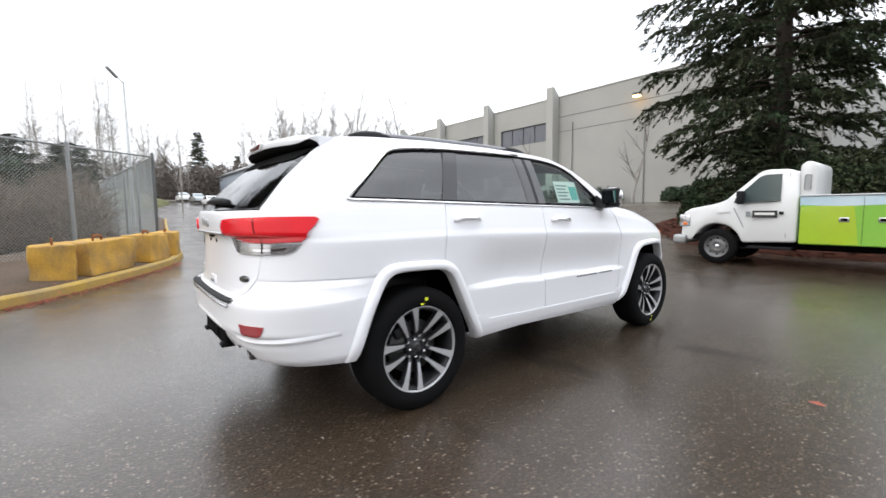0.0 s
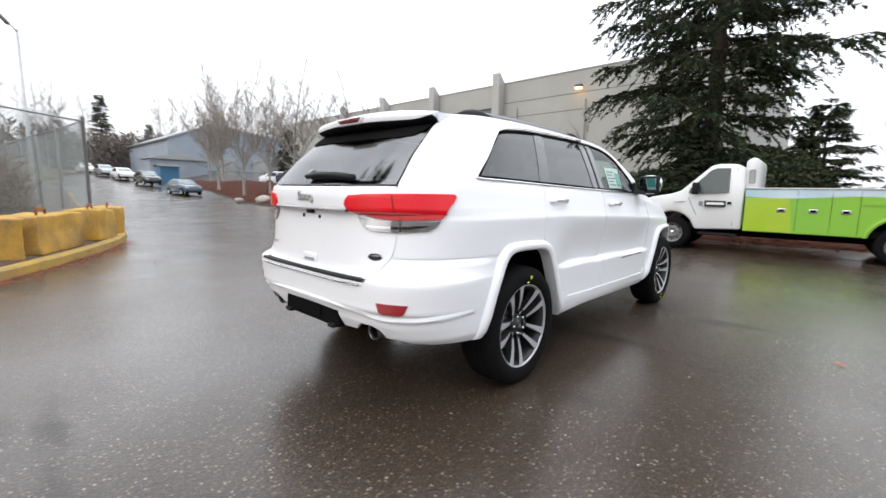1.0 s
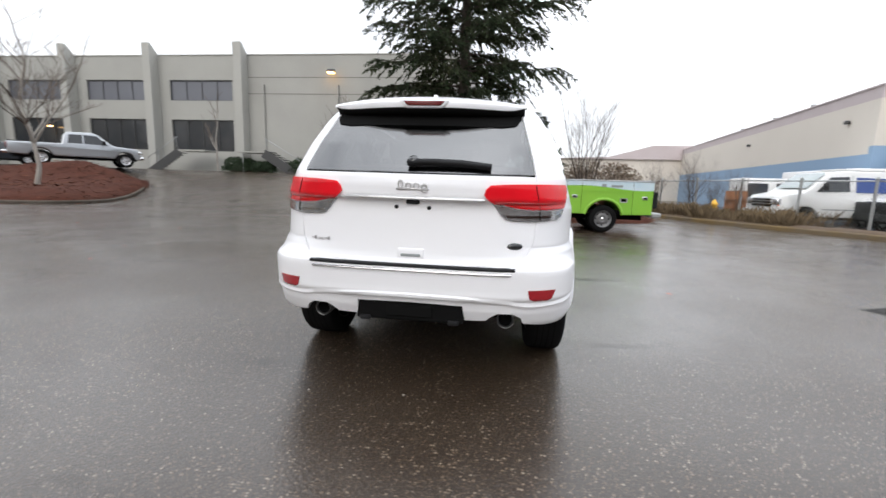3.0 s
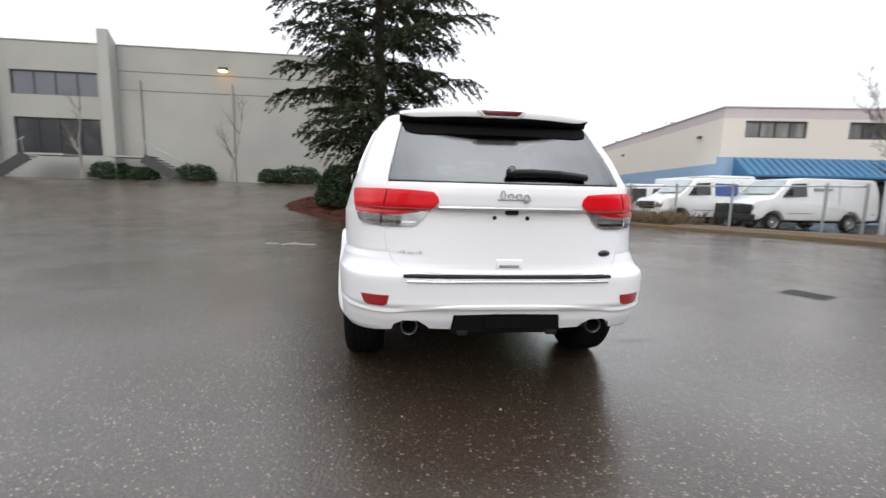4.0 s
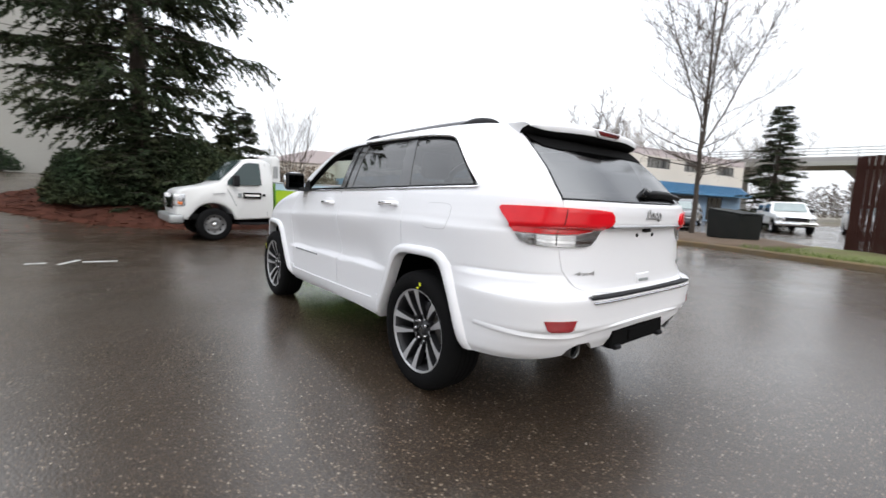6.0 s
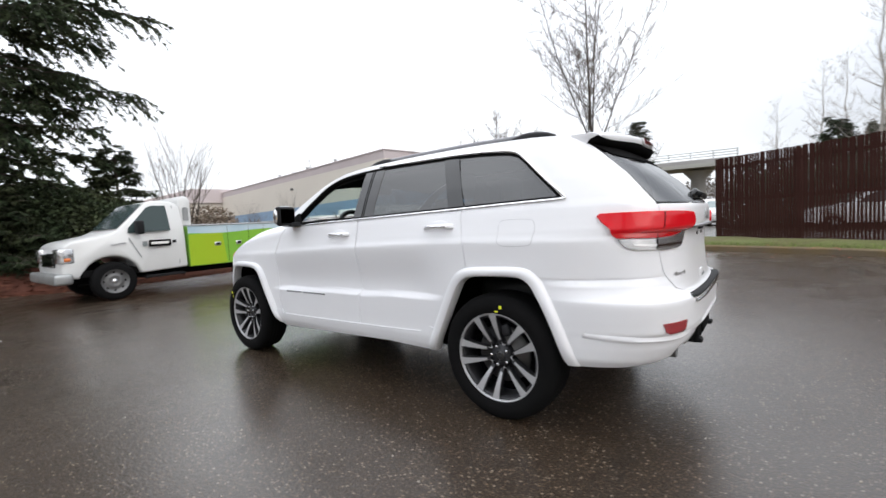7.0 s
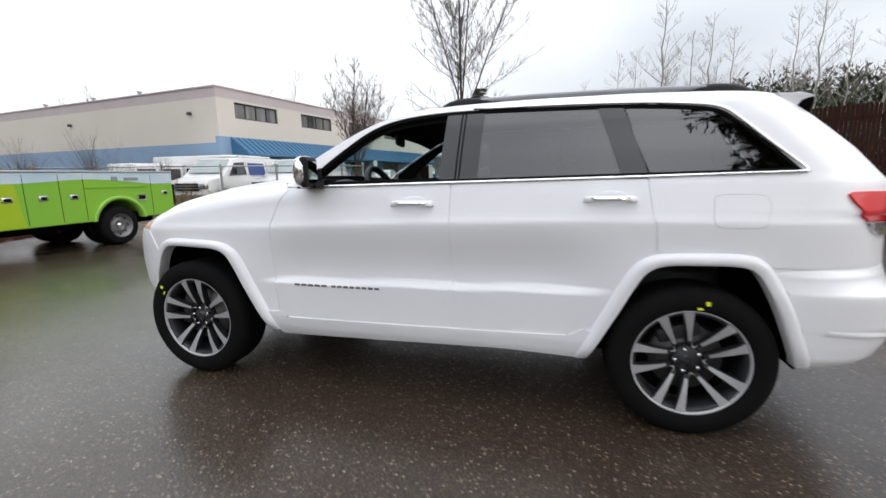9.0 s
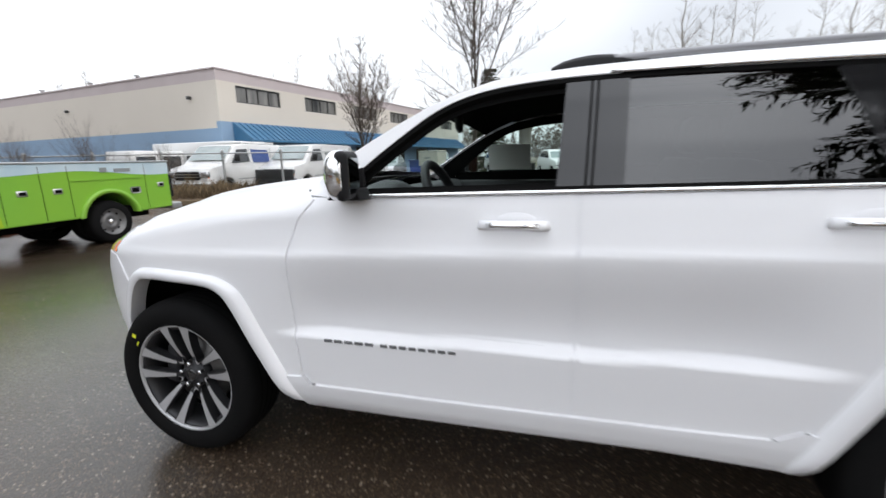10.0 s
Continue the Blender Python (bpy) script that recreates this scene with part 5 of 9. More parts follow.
sapling = bare_tree(25.6, 19.9, gz(25.6, 19.9), "young pale bare tree before the office windows", bare_tree_mesh(3, 5.6, 1, 3, 0.55, 0.4, 0.016, 0.5, 0.2, (2, 3)), 0, M_BIRCH)
sap2 = copy_thing(sapling, pose(25.8, 11.2, gz(25.8, 11.2), 0, 0, 80))
sap2["label"] = "young bare tree against the blank concrete wall"
shrub = bare_tree(18.6, -4.6, gz(18.6, -4.6) + 0.3, "arching bare shrub behind the truck", bare_tree_mesh(41, 6.0, 7, 4, 0.4, 0.35, 0.005, 0.3, 0.35, (2, 3)), 0, M_BARK)
# bare woods beyond the fence and along the far street
birch_data = leader_tree_mesh(9, 15.0, 46, 0.25, 0.0075, 0.2, 0.42)
birch = bare_tree(-6.5, -33.0, gz(-6.5, -33), "slender pale bare birch behind the wooden fence", birch_data, 0, M_BIRCH, "birches behind the fence", 1.0, M_PALETWIG)
rnd = random.Random(77)
for k in range(40):
    x, y = -2.5 - k * 1.15 + rnd.uniform(-1.2, 1.2), -38 + 0.25 * k + rnd.uniform(-12, 4)
    s = rnd.uniform(0.62, 1.0)
    copy_thing(birch, pose(x, y, gz(x, y) - 0.1, 0, 0, rnd.uniform(0, 360))).scale = (s, s, s)
for k in range(30):
    x, y = -34 + k * 1.35 + rnd.uniform(-1.5, 1.5), 52 + 0.25 * k + rnd.uniform(-6, 14)
    s = rnd.uniform(0.85, 1.25)
    c = copy_thing(birch, pose(x, y, gz(x, y) - 0.1, 0, 0, rnd.uniform(0, 360)))
    c.scale = (s, s, s)
    c["label"], c["group"] = "tall pale bare tree beyond the storage yard", "yard woods"
for k in range(34):
    x, y = -26 + k * 2.9 + rnd.uniform(-2, 2), 92 + rnd.uniform(-14, 40)
    if 0 < x < 14 and y < 100:
        y += 30
    s = rnd.uniform(0.8, 1.35)
    c = copy_thing(birch if k % 6 else wide, pose(x, y, gz(x, y) - 0.1, 0, 0, rnd.uniform(0, 360)))
    c.scale = (s, s, s) if k % 6 else (s * 1.7, s * 1.7, s * 1.7)
    c["label"], c["group"] = "bare tree of the far woods along the street", "far woods"
for x, y, s in ((24, -44, 1.3), (30, -60, 1.5), (38, -52, 1.4), (46, -75, 1.6), (60, -40, 1.2), (14, -60, 1.3)):
    c = copy_thing(wide, pose(x, y, 0, 0, 0, x * 7))
    c.scale = (s, s, s)
    c["label"], c["group"] = "bare tree behind the shop building", "far trees"


# ---- shrubs ----
def shrub_mesh(rx, ry, h, n, seed, leaf=0.07):
    rnd = random.Random(seed)
    verts, faces = [], []
    for _ in range(n):
        az, el = rnd.uniform(0, 6.283), math.asin(rnd.uniform(0, 1))
        f = rnd.uniform(0.72, 1.02) * (1 + 0.13 * noise.noise(Vector((math.cos(az) * 2, math.sin(az) * 2, el * 2 + seed))))
        p = Vector((rx * math.cos(az) * math.cos(el) ** 0.6 * f, ry * math.sin(az) * math.cos(el) ** 0.6 * f, h * math.sin(el) * f + 0.05))
        w = Vector((rnd.uniform(-1, 1), rnd.uniform(-1, 1), rnd.uniform(-.3, 1))).normalized()
        s = w.cross(Vector((rnd.uniform(-1, 1), rnd.uniform(-1, 1), rnd.uniform(-1, 1)))).normalized() * leaf * 0.4
        k = len(verts)
        L = leaf * rnd.uniform(0.7, 1.5)
        verts += [tuple(p), tuple(p + w * L * 0.5 + s), tuple(p + w * L), tuple(p + w * L * 0.5 - s)]
        faces += [(k, k + 1, k + 2), (k, k + 2, k + 3)]
    return verts, faces


def bush(x, y, z, rx, ry, h, label, material=None, n=2600, leaf=0.13, name="shrub", group=""):
    b = empty(name, pose(x, y, z), label, "shrub", group)
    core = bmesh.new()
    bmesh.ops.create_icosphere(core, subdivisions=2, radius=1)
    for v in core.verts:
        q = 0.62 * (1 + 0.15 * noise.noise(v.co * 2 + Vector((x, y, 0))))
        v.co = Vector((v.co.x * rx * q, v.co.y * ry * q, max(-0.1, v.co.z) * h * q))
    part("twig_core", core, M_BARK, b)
    part("foliage", shrub_mesh(rx, ry, h, n, int(x * 13 + y * 7), leaf), material or M_HEDGE, b, smooth=False)
    return b


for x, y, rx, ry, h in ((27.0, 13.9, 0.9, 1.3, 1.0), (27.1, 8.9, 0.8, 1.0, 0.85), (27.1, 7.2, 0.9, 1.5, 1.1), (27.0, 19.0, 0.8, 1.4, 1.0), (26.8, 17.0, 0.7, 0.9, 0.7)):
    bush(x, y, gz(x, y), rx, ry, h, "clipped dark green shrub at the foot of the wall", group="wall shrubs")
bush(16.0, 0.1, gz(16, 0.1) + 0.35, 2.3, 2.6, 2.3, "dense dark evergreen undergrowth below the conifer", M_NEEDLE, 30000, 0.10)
bush(15.6, 2.6, gz(15.6, 2.6) + 0.3, 1.2, 1.4, 1.7, "low drooping evergreen branches at the island edge", M_NEEDLE, 16000, 0.10)
bush(20.5, -5.6, gz(20.5, -5.6) + 0.2, 2.2, 2.4, 2.3, "brown winter bush behind the truck", M_BROWNLEAF, 9000, 0.11)
for x, y, r, q in ((14.6, -9.6, 30, 0.34), (17.3, -9.0, 120, 0.46), (16.2, -9.4, 250, 0.3), (19.5, -8.2, 60, 0.42)):
    c = copy_thing(shrub, pose(x, y, 0.12, 0, 0, r))
    c.scale = (q * 1.1, q * 1.1, q)
    c["label"] = "leafless brown bush by the lot fence"
for x, y, rx, ry, h, m in ((-5.8, 19.5, 2.6, 2.2, 3.9, M_HEDGE), (-10, 21, 3.5, 2.5, 4.2, M_HEDGE), (-15, 17, 3.0, 3.5, 4.0, M_HEDGE)):
    bush(x, y, 0.05, rx, ry, h, "overgrown hedge inside the storage yard" if m is M_HEDGE else "brown bramble thicket inside the yard", m, 6000, 0.24)
def thicket(x, y, rx, ry, h, n, label):
    """Bare bramble: a tangle of thin rising stems."""
    rnd3 = random.Random(int(x * 11 + y * 5))
    verts, faces = [], []
    for _ in range(n):
        a, f = rnd3.uniform(0, 6.283), rnd3.random() ** 0.5
        p = Vector((rx * f * math.cos(a), ry * f * math.sin(a), rnd3.uniform(0, 0.72) * h * (1 - 0.45 * f * f)))
        w = Vector((rnd3.uniform(-1, 1), rnd3.uniform(-1, 1), rnd3.uniform(0.1, 1.6))).normalized()
        s = w.cross(Vector((rnd3.uniform(-1, 1), rnd3.uniform(-1, 1), 0.1))).normalized() * rnd3.uniform(0.006, 0.013)
        L = rnd3.uniform(0.3, 1.0) * h * 0.32
        bend = Vector((rnd3.uniform(-1, 1), rnd3.uniform(-1, 1), -0.4)) * L * 0.2
        k = len(verts)
        m = p + w * L * 0.5
        verts += [tuple(p - s), tuple(p + s), tuple(m + s * 0.8), tuple(m - s * 0.8), tuple(p + w * L + bend)]
        faces += [(k, k + 1, k + 2, k + 3), (k + 3, k + 2, k + 4)]
    b = empty("thicket", pose(x, y, 0.05), label, "shrub", "yard thicket")
    part("stem_tangle", (verts, faces), M_BROWNLEAF, b, smooth=False)
    return b


for x, y, rx, ry, h, n in ((-2.7, 17.6, 1.3, 2.4, 3.6, 4200), (-2.5, 24, 0.9, 3.0, 3.2, 3000), (-4.4, 15.0, 1.6, 1.4, 3.0, 3600), (-8.3, 16.6, 2.4, 1.8, 3.4, 4500), (-12.2, 13.6, 2.4, 1.8, 3.4, 3500), (-2.2, 14.4, 0.9, 1.2, 2.6, 2600)):
    thicket(x, y, rx, ry, h, n, "brown leafless bramble thicket inside the yard")
# hedge row added as a backdrop, to darken the gaps between the fence slats
for k in range(11):
    x, y = -1.0 - 2.5 * k, -25.6 + (1.2 * (k - 3) if k > 3 else 0)
    bush(x, y, gz(x, y), 1.9, 1.5, 3.4, "added dark hedge backdrop behind the wooden fence", M_HEDGE, 2600, 0.2, group="hedge behind the fence")
# distant wooded rises, too far to tell trees apart
def far_wood(name, pts, h, label, material):
    rnd2 = random.Random(len(pts) * 31 + int(h * 7))
    verts, faces = [], []
    line = curve_through(pts, 10)
    for x, y in line:
        for _ in range(16):
            px, py = x + rnd2.uniform(-9, 9), y + rnd2.uniform(-9, 9)
            base = gz(px, py)
            hh = h * rnd2.uniform(0.45, 1.1)
            for _ in range(46):
                t = rnd2.uniform(0.05, 1)
                w = Vector((rnd2.uniform(-1, 1), rnd2.uniform(-1, 1), rnd2.uniform(0.2, 1.5))).normalized()
                p = Vector((px + rnd2.uniform(-1, 1) * hh * 0.28 * (1.1 - t), py + rnd2.uniform(-1, 1) * hh * 0.28 * (1.1 - t), base + hh * t * 0.85))
                s = w.cross(Vector((rnd2.uniform(-1, 1), rnd2.uniform(-1, 1), 0.1))).normalized() * hh * 0.016
                k = len(verts)
                L = hh * 0.11
                verts += [tuple(p - s * 0.3), tuple(p + w * L * 0.5 + s), tuple(p + w * L), tuple(p + w * L * 0.5 - s)]
                faces += [(k, k + 1, k + 2), (k, k + 2, k + 3)]
    ob = part(name, (verts, faces), material, smooth=False)
    return tagged(ob, label, "woods", kind="stuff")


far_wood("far_wood", [(-90, 130), (-40, 150), (-5, 175), (30, 190), (70, 180), (120, 160)], 9.0, "hazy brown winter woods beyond the street", M_FARWOOD)
far_wood("far_wood", [(-60, 62), (-35, 78), (-12, 94), (4, 108), (14, 112), (26, 118), (55, 120)], 9.0, "brown winter thicket rising behind the street", M_FARWOOD)
far_wood("far_wood", [(-80, -70), (-50, -85), (-20, -95), (10, -110), (60, -120), (120, -110)], 8.5, "dark mixed woods on the rise beyond the fence", M_FARWOOD)
far_wood("far_evergreens", [(-90, -40), (-60, -55), (-38, -62), (-20, -66)], 9.5, "dark evergreen woods on the slope beyond the fence", M_NEEDLE)

# ---- the white SUV: x forward from the rear axle, y to its left ----
def smooth_table(xs, ys, sigma, lo, hi, dx=0.002):
    t = np.arange(lo, hi + dx, dx)
    v = np.interp(t, xs, ys)
    k = np.arange(-int(4 * sigma / dx), int(4 * sigma / dx) + 1) * dx
    g = np.exp(-0.5 * (k / sigma) ** 2)
    g /= g.sum()
    pad = len(k) // 2
    return t[0], dx, np.convolve(np.pad(v, pad, mode="edge"), g, "valid").tolist()


def read(table, v):
    lo, dx, vals = table
    f = (v - lo) / dx
    if f <= 0:
        return vals[0]
    i = int(f)
    if i >= len(vals) - 1:
        return vals[-1]
    return vals[i] + (vals[i + 1] - vals[i]) * (f - i)


T_W = smooth_table([.28, .33, .38, .44, .52, .65, .85, 1.0, 1.035, 1.06, 1.12, 1.20, 1.245, 1.27, 1.40, 1.55, 1.62, 1.66, 1.69, 1.73],
                   [.84, .89, .915, .928, .930, .935, .939, .943, .942, .930, .916, .900, .887, .874, .826, .762, .725, .692, .655, .58], .009, .25, 1.8)
T_XR = smooth_table([.28, .36, .43, .50, .565, .585, .62, .72, .752, .762, .80, .90, 1.05, 1.092, 1.104, 1.17, 1.215, 1.24, 1.40, 1.56, 1.64, 1.72],
                    [-.66, -.83, -.905, -.945, -.962, -.990, -.990, -.998, -1.0, -.950, -.944, -.939, -.932, -.932, -.968, -.972, -.966, -.95, -.79, -.595, -.48, -.36], .005, .25, 1.8)
T_PR = smooth_table([.3, .74, .80, 1.2, 1.3, 1.7], [4.6, 4.6, 3.7, 3.4, 3.6, 4.2], .02, .25, 1.8)
T_XF = smooth_table([.28, .40, .55, .70, .85, .95, 1.02, 1.08, 1.2, 1.3], [3.55, 3.72, 3.80, 3.82, 3.81, 3.77, 3.68, 3.58, 3.3, 3.1], .02, .25, 1.8)
T_SHIFT = smooth_table([-1, .3, 1.18, 2.28, 3.7], [.03, .03, .008, -.04, -.09], .15, -1.1, 4.0, .01)
T_HOOD = smooth_table([1.9, 2.25, 2.6, 2.95, 3.25, 3.5, 3.8], [1.262, 1.252, 1.215, 1.165, 1.105, 1.035, .93], .10, 1.8, 4.0, .01)
T_ROOF = smooth_table([-.8, -.55, -.2, .3, .8, 1.2, 1.5, 1.7, 1.85, 2.0, 2.2], [1.640, 1.652, 1.668, 1.684, 1.682, 1.668, 1.640, 1.572, 1.492, 1.405, 1.275], .05, -1.0, 2.5, .01)
XA, XB = 0.2, 2.3
Q = 1.62
QF = 1.95


def arc_table(p, L, w, n=400):
    th = np.linspace(0, math.pi / 2, n)
    x, y = L * np.cos(th) ** (2 / p), w * np.sin(th) ** (2 / p)
    s = np.r_[0, np.cumsum(np.hypot(np.diff(x), np.diff(y)))]
    return (s / s[-1]).tolist(), th.tolist()


def even_table(s, t, n=1200):
    v = np.linspace(0, 1, n)
    return 0.0, 1 / (n - 1), np.interp(v, s, t).tolist()


T_REAR = even_table(*arc_table(3.6, 1.14, .92))
F_S, F_T = arc_table(3.0, 1.5, .92)
T_FRONT = even_table([1 - s for s in F_S[::-1]], F_T[::-1])


def width_at(x, z):
    wt = step(.62, .9, z) * (1 - step(1.10, 1.22, z))
    w = read(T_W, z - read(T_SHIFT, x) * wt)
    # scalloped lower doors: a ledge over a proud lower band
    amp = step(.30, .72, x) * (1 - step(2.12, 2.42, x))
    if amp > 0:
        zl = .725 - .022 * (x - .6)
        d = z - zl
        w -= amp * .050 * (step(-.036, .0, d)) * (1 - step(.02, .34, d))
    # the bumper's proud corner with its ledge
    w += .022 * step(.86, .815, z) * step(-.28, -.52, x) * step(.36, .45, z)
    if x > 2.05:
        h = read(T_HOOD, x)
        t = step(h - .13, h + .035, z)
        w -= .13 * t * t * step(2.05, 2.35, x)
    return w


def skin(U, z):
    """A point of the outer skin: U runs along the plan from the middle of the tail round the left side to the nose; negative U is the right side."""
    if U < 0:
        x, y, q = skin(-U, z)
        return x, -y, q
    if U < Q:
        th = read(T_REAR, U / Q)
        p = read(T_PR, z)
        c, s = math.cos(th), math.sin(th)
        x = XA - (XA - read(T_XR, z)) * max(0.0, c) ** (2 / p)
        y = width_at(x, z) * max(0.0, s) ** (2 / p)
        return x, y, z
    if U < Q + (XB - XA):
        x = XA + U - Q
        return x, width_at(x, z), z
    th = read(T_FRONT, min(1.0, (U - Q - XB + XA) / QF))
    p = 3.0
    c, s = math.cos(th), math.sin(th)
    x = XB + (read(T_XF, z) - XB) * max(0.0, c) ** (2 / p)
    return x, width_at(x, z) * max(0.0, s) ** (2 / p), z


UEND = Q + XB - XA + QF


def u_of_x(x, z):
    if XA <= x <= XB:
        return Q + x - XA
    lo, hi = (0.0, Q) if x < XA else (Q + XB - XA, UEND)
    for _ in range(26):
        m = (lo + hi) / 2
        if skin(m, z)[0] < x:
            lo = m
        else:
            hi = m
    return (lo + hi) / 2


def u_of_y(y, z):
    lo, hi = 0.0, Q
    for _ in range(26):
        m = (lo + hi) / 2
        if skin(m, z)[1] < abs(y):
            lo = m
        else:
            hi = m
    return math.copysign((lo + hi) / 2, y)


def side_pts(pts):
    return [(u_of_x(x, z), z) for x, z in pts]


def rear_pts(pts):
    return [(u_of_y(y, z), z) for y, z in pts]


def shrink(loop, d):
    """Move an outline inward by d."""
    area = sum(a[0] * b[1] - b[0] * a[1] for a, b in zip(loop, loop[1:] + loop[:1]))
    sgn = 1 if area > 0 else -1
    out = []
    n = len(loop)
    for i in range(n):
        a, b, c = Vector(loop[i - 1]), Vector(loop[i]), Vector(loop[(i + 1) % n])
        t1, t2 = (b - a), (c - b)
        t1 = t1.normalized() if t1.length > 1e-9 else t2.normalized()
        t2 = t2.normalized() if t2.length > 1e-9 else t1
        nn = Vector((-(t1.y + t2.y), t1.x + t2.x))
        if nn.length < 1e-6:
            out.append(tuple(b))
            continue
        nn.normalize()
        k = min(2.0, 1 / max(0.4, nn.dot(Vector((-t1.y, t1.x)))))
        out.append(tuple(b + nn * sgn * d * k))
    return out


def panel(name, outline, material, parent, holes=(), gap=0.0013, lift=0.0, thick=0.014, cell=0.035, mirror=False, label="", surface=None, seg=0.02):
    """A sheet of the skin within an outline in (U, z), with turned-in edges and true normals. mirror: the right-hand twin."""
    surf = surface or skin
    loop = densify(outline, seg)
    if gap:
        loop = shrink(loop, gap)
    hs = [densify(h, seg) for h in holes]
    u0, u1 = min(p[0] for p in loop), max(p[0] for p in loop)
    z0, z1 = min(p[1] for p in loop), max(p[1] for p in loop)
    grid = [(u, z) for u in np.arange(u0 + cell / 2, u1, cell) for z in np.arange(z0 + cell / 4, z1, cell / 2)]
    co, tris = triangulate(loop, hs, grid, cell * 0.22)
    e = 0.003

    def both(p):
        a = Vector(surf(*p))
        du = Vector(surf(p[0] + e, p[1])) - Vector(surf(p[0] - e, p[1]))
        dz = Vector(surf(p[0], p[1] + e)) - Vector(surf(p[0], p[1] - e))
        n = dz.cross(du)
        n = n.normalized() if n.length > 1e-12 else Vector((0, 1, 0))
        return a, n
    verts, norms = [], []
    for p in co:
        a, n = both(p)
        verts.append(a + n * lift)
        norms.append(n)
    faces = []
    for f in tris:
        g = (verts[f[1]] - verts[f[0]]).cross(verts[f[2]] - verts[f[0]])
        faces.append(f if g.dot(norms[f[0]]) > 0 else f[::-1])
    if thick:
        k = 0
        for lp, sg in [(loop, 1)] + [(h, -1) for h in hs]:
            m = len(lp)
            base = len(verts)
            for i in range(m):
                v, n = verts[k + i], norms[k + i]
                t = (verts[k + (i + 1) % m] - verts[k + i - 1])
                w = t.cross(n)
                w = w.normalized() if w.length > 1e-9 else n
                c = sum((verts[k + j] for j in range(0, m, max(1, m // 12))), Vector()) / len(range(0, m, max(1, m // 12)))
                if w.dot(v - c) * sg < 0:
                    w = -w
                verts += [v, v - n * thick]
                norms += [(w + n * 0.6).normalized(), w]
            for i in range(m):
                a, b = base + 2 * i, base + 2 * ((i + 1) % m)
                q = (a, b, b + 1, a + 1)
                g = (verts[q[1]] - verts[q[0]]).cross(verts[q[3]] - verts[q[0]])
                faces.append(q if g.dot(norms[a + 1]) > 0 else q[::-1])
            k += m
    if mirror:
        verts = [Vector((v.x, -v.y, v.z)) for v in verts]
        norms = [Vector((n.x, -n.y, n.z)) for n in norms]
        faces = [f[::-1] for f in faces]
    me = bpy.data.meshes.new(name)
    me.from_pydata([tuple(v) for v in verts], [], faces)
    me.materials.append(material)
    me.shade_smooth()
    me.normals_split_custom_set_from_vertices([tuple(n) for n in norms])
    ob = new(name, me)
    ob.parent = parent
    return tagged(ob, label)


def pair(name, outline, material, parent, **kw):
    return panel(name, outline, material, parent, **kw), panel(name, outline, material, parent, mirror=True, **kw)


suv = empty("suv", pose(0, 0, 0), "white five-door SUV with dark privacy glass on wet asphalt", "car")

# wheel openings, in side view
def arch_curve(pts, per=6):
    return curve_through(pts, per)


R_IN = arch_curve([(.475, .345), (.42, .455), (.345, .60), (.262, .765), (.215, .828), (.14, .858), (0, .866), (-.145, .866), (-.215, .848), (-.268, .785), (-.345, .63), (-.432, .40)])
R_OUT = arch_curve([(.540, .345), (.475, .475), (.398, .635), (.312, .805), (.250, .878), (.16, .910), (0, .919), (-.165, .919), (-.250, .895), (-.318, .815), (-.402, .645), (-.495, .40)])
F_IN = arch_curve([(2.345, .345), (2.41, .455), (2.49, .60), (2.575, .765), (2.625, .823), (2.70, .850), (2.87, .857), (3.04, .855), (3.12, .835), (3.185, .765), (3.255, .62), (3.32, .42)])
F_OUT = arch_curve([(2.285, .345), (2.35, .475), (2.432, .635), (2.520, .805), (2.585, .866), (2.68, .895), (2.87, .903), (3.06, .900), (3.155, .875), (3.232, .795), (3.305, .64), (3.375, .42)])


def belt(x):
    return knots(x, [-.5, .2, 1.2, 1.95, 2.25], [1.284, 1.268, 1.245, 1.228, 1.222])


# glass outlines
DLO = [(-.405, 1.288), (.2, 1.273), (1.2, 1.250), (1.95, 1.233), (2.085, 1.235)] + curve_through([(2.085, 1.235), (1.985, 1.325), (1.85, 1.432), (1.70, 1.535), (1.55, 1.592), (1.35, 1.622), (1.1, 1.634), (.7, 1.634), (.3, 1.625), (.05, 1.606), (-.06, 1.588), (-.125, 1.553), (-.25, 1.438), (-.36, 1.335), (-.405, 1.288)], 5)[1:-1]
# the one-piece body side above the belt, with the tail corner
TOPLINE = [(x, read(T_ROOF, x)) for x in np.arange(1.5, -.56, -.1)]
GLASS_EDGE = [(.553, 1.648), (.575, 1.58), (.600, 1.48), (.622, 1.38), (.640, 1.30), (.650, 1.24)]
SEAM = [(.655, 1.20), (.664, 1.10), (.664, 1.00), (.655, .90)]
side_loop = side_pts([(2.235, 1.232)] + [(x, read(T_ROOF, x)) for x in (2.16, 2.05, 1.95, 1.85, 1.75, 1.65)] + TOPLINE) + rear_pts(GLASS_EDGE + SEAM)
side_loop += rear_pts([(.648, .862)]) + side_pts([(-.80, .860), (-.6, .862), (-.42, .858)])
side_loop += side_pts([p for p in R_OUT[::-1] if p[0] < .175 and p[1] > .84][1:]) + side_pts([(.185, .93), (.195, 1.05), (.225, 1.18), (.235, belt(.235))])
side_loop += side_pts([(.6, belt(.6)), (1.0, belt(1.0)), (1.4, belt(1.4)), (1.8, belt(1.8)), (2.1, belt(2.1) - .002)])
pair("body_side", side_loop, M_WHITE, suv, holes=[side_pts(DLO)], cell=.04)

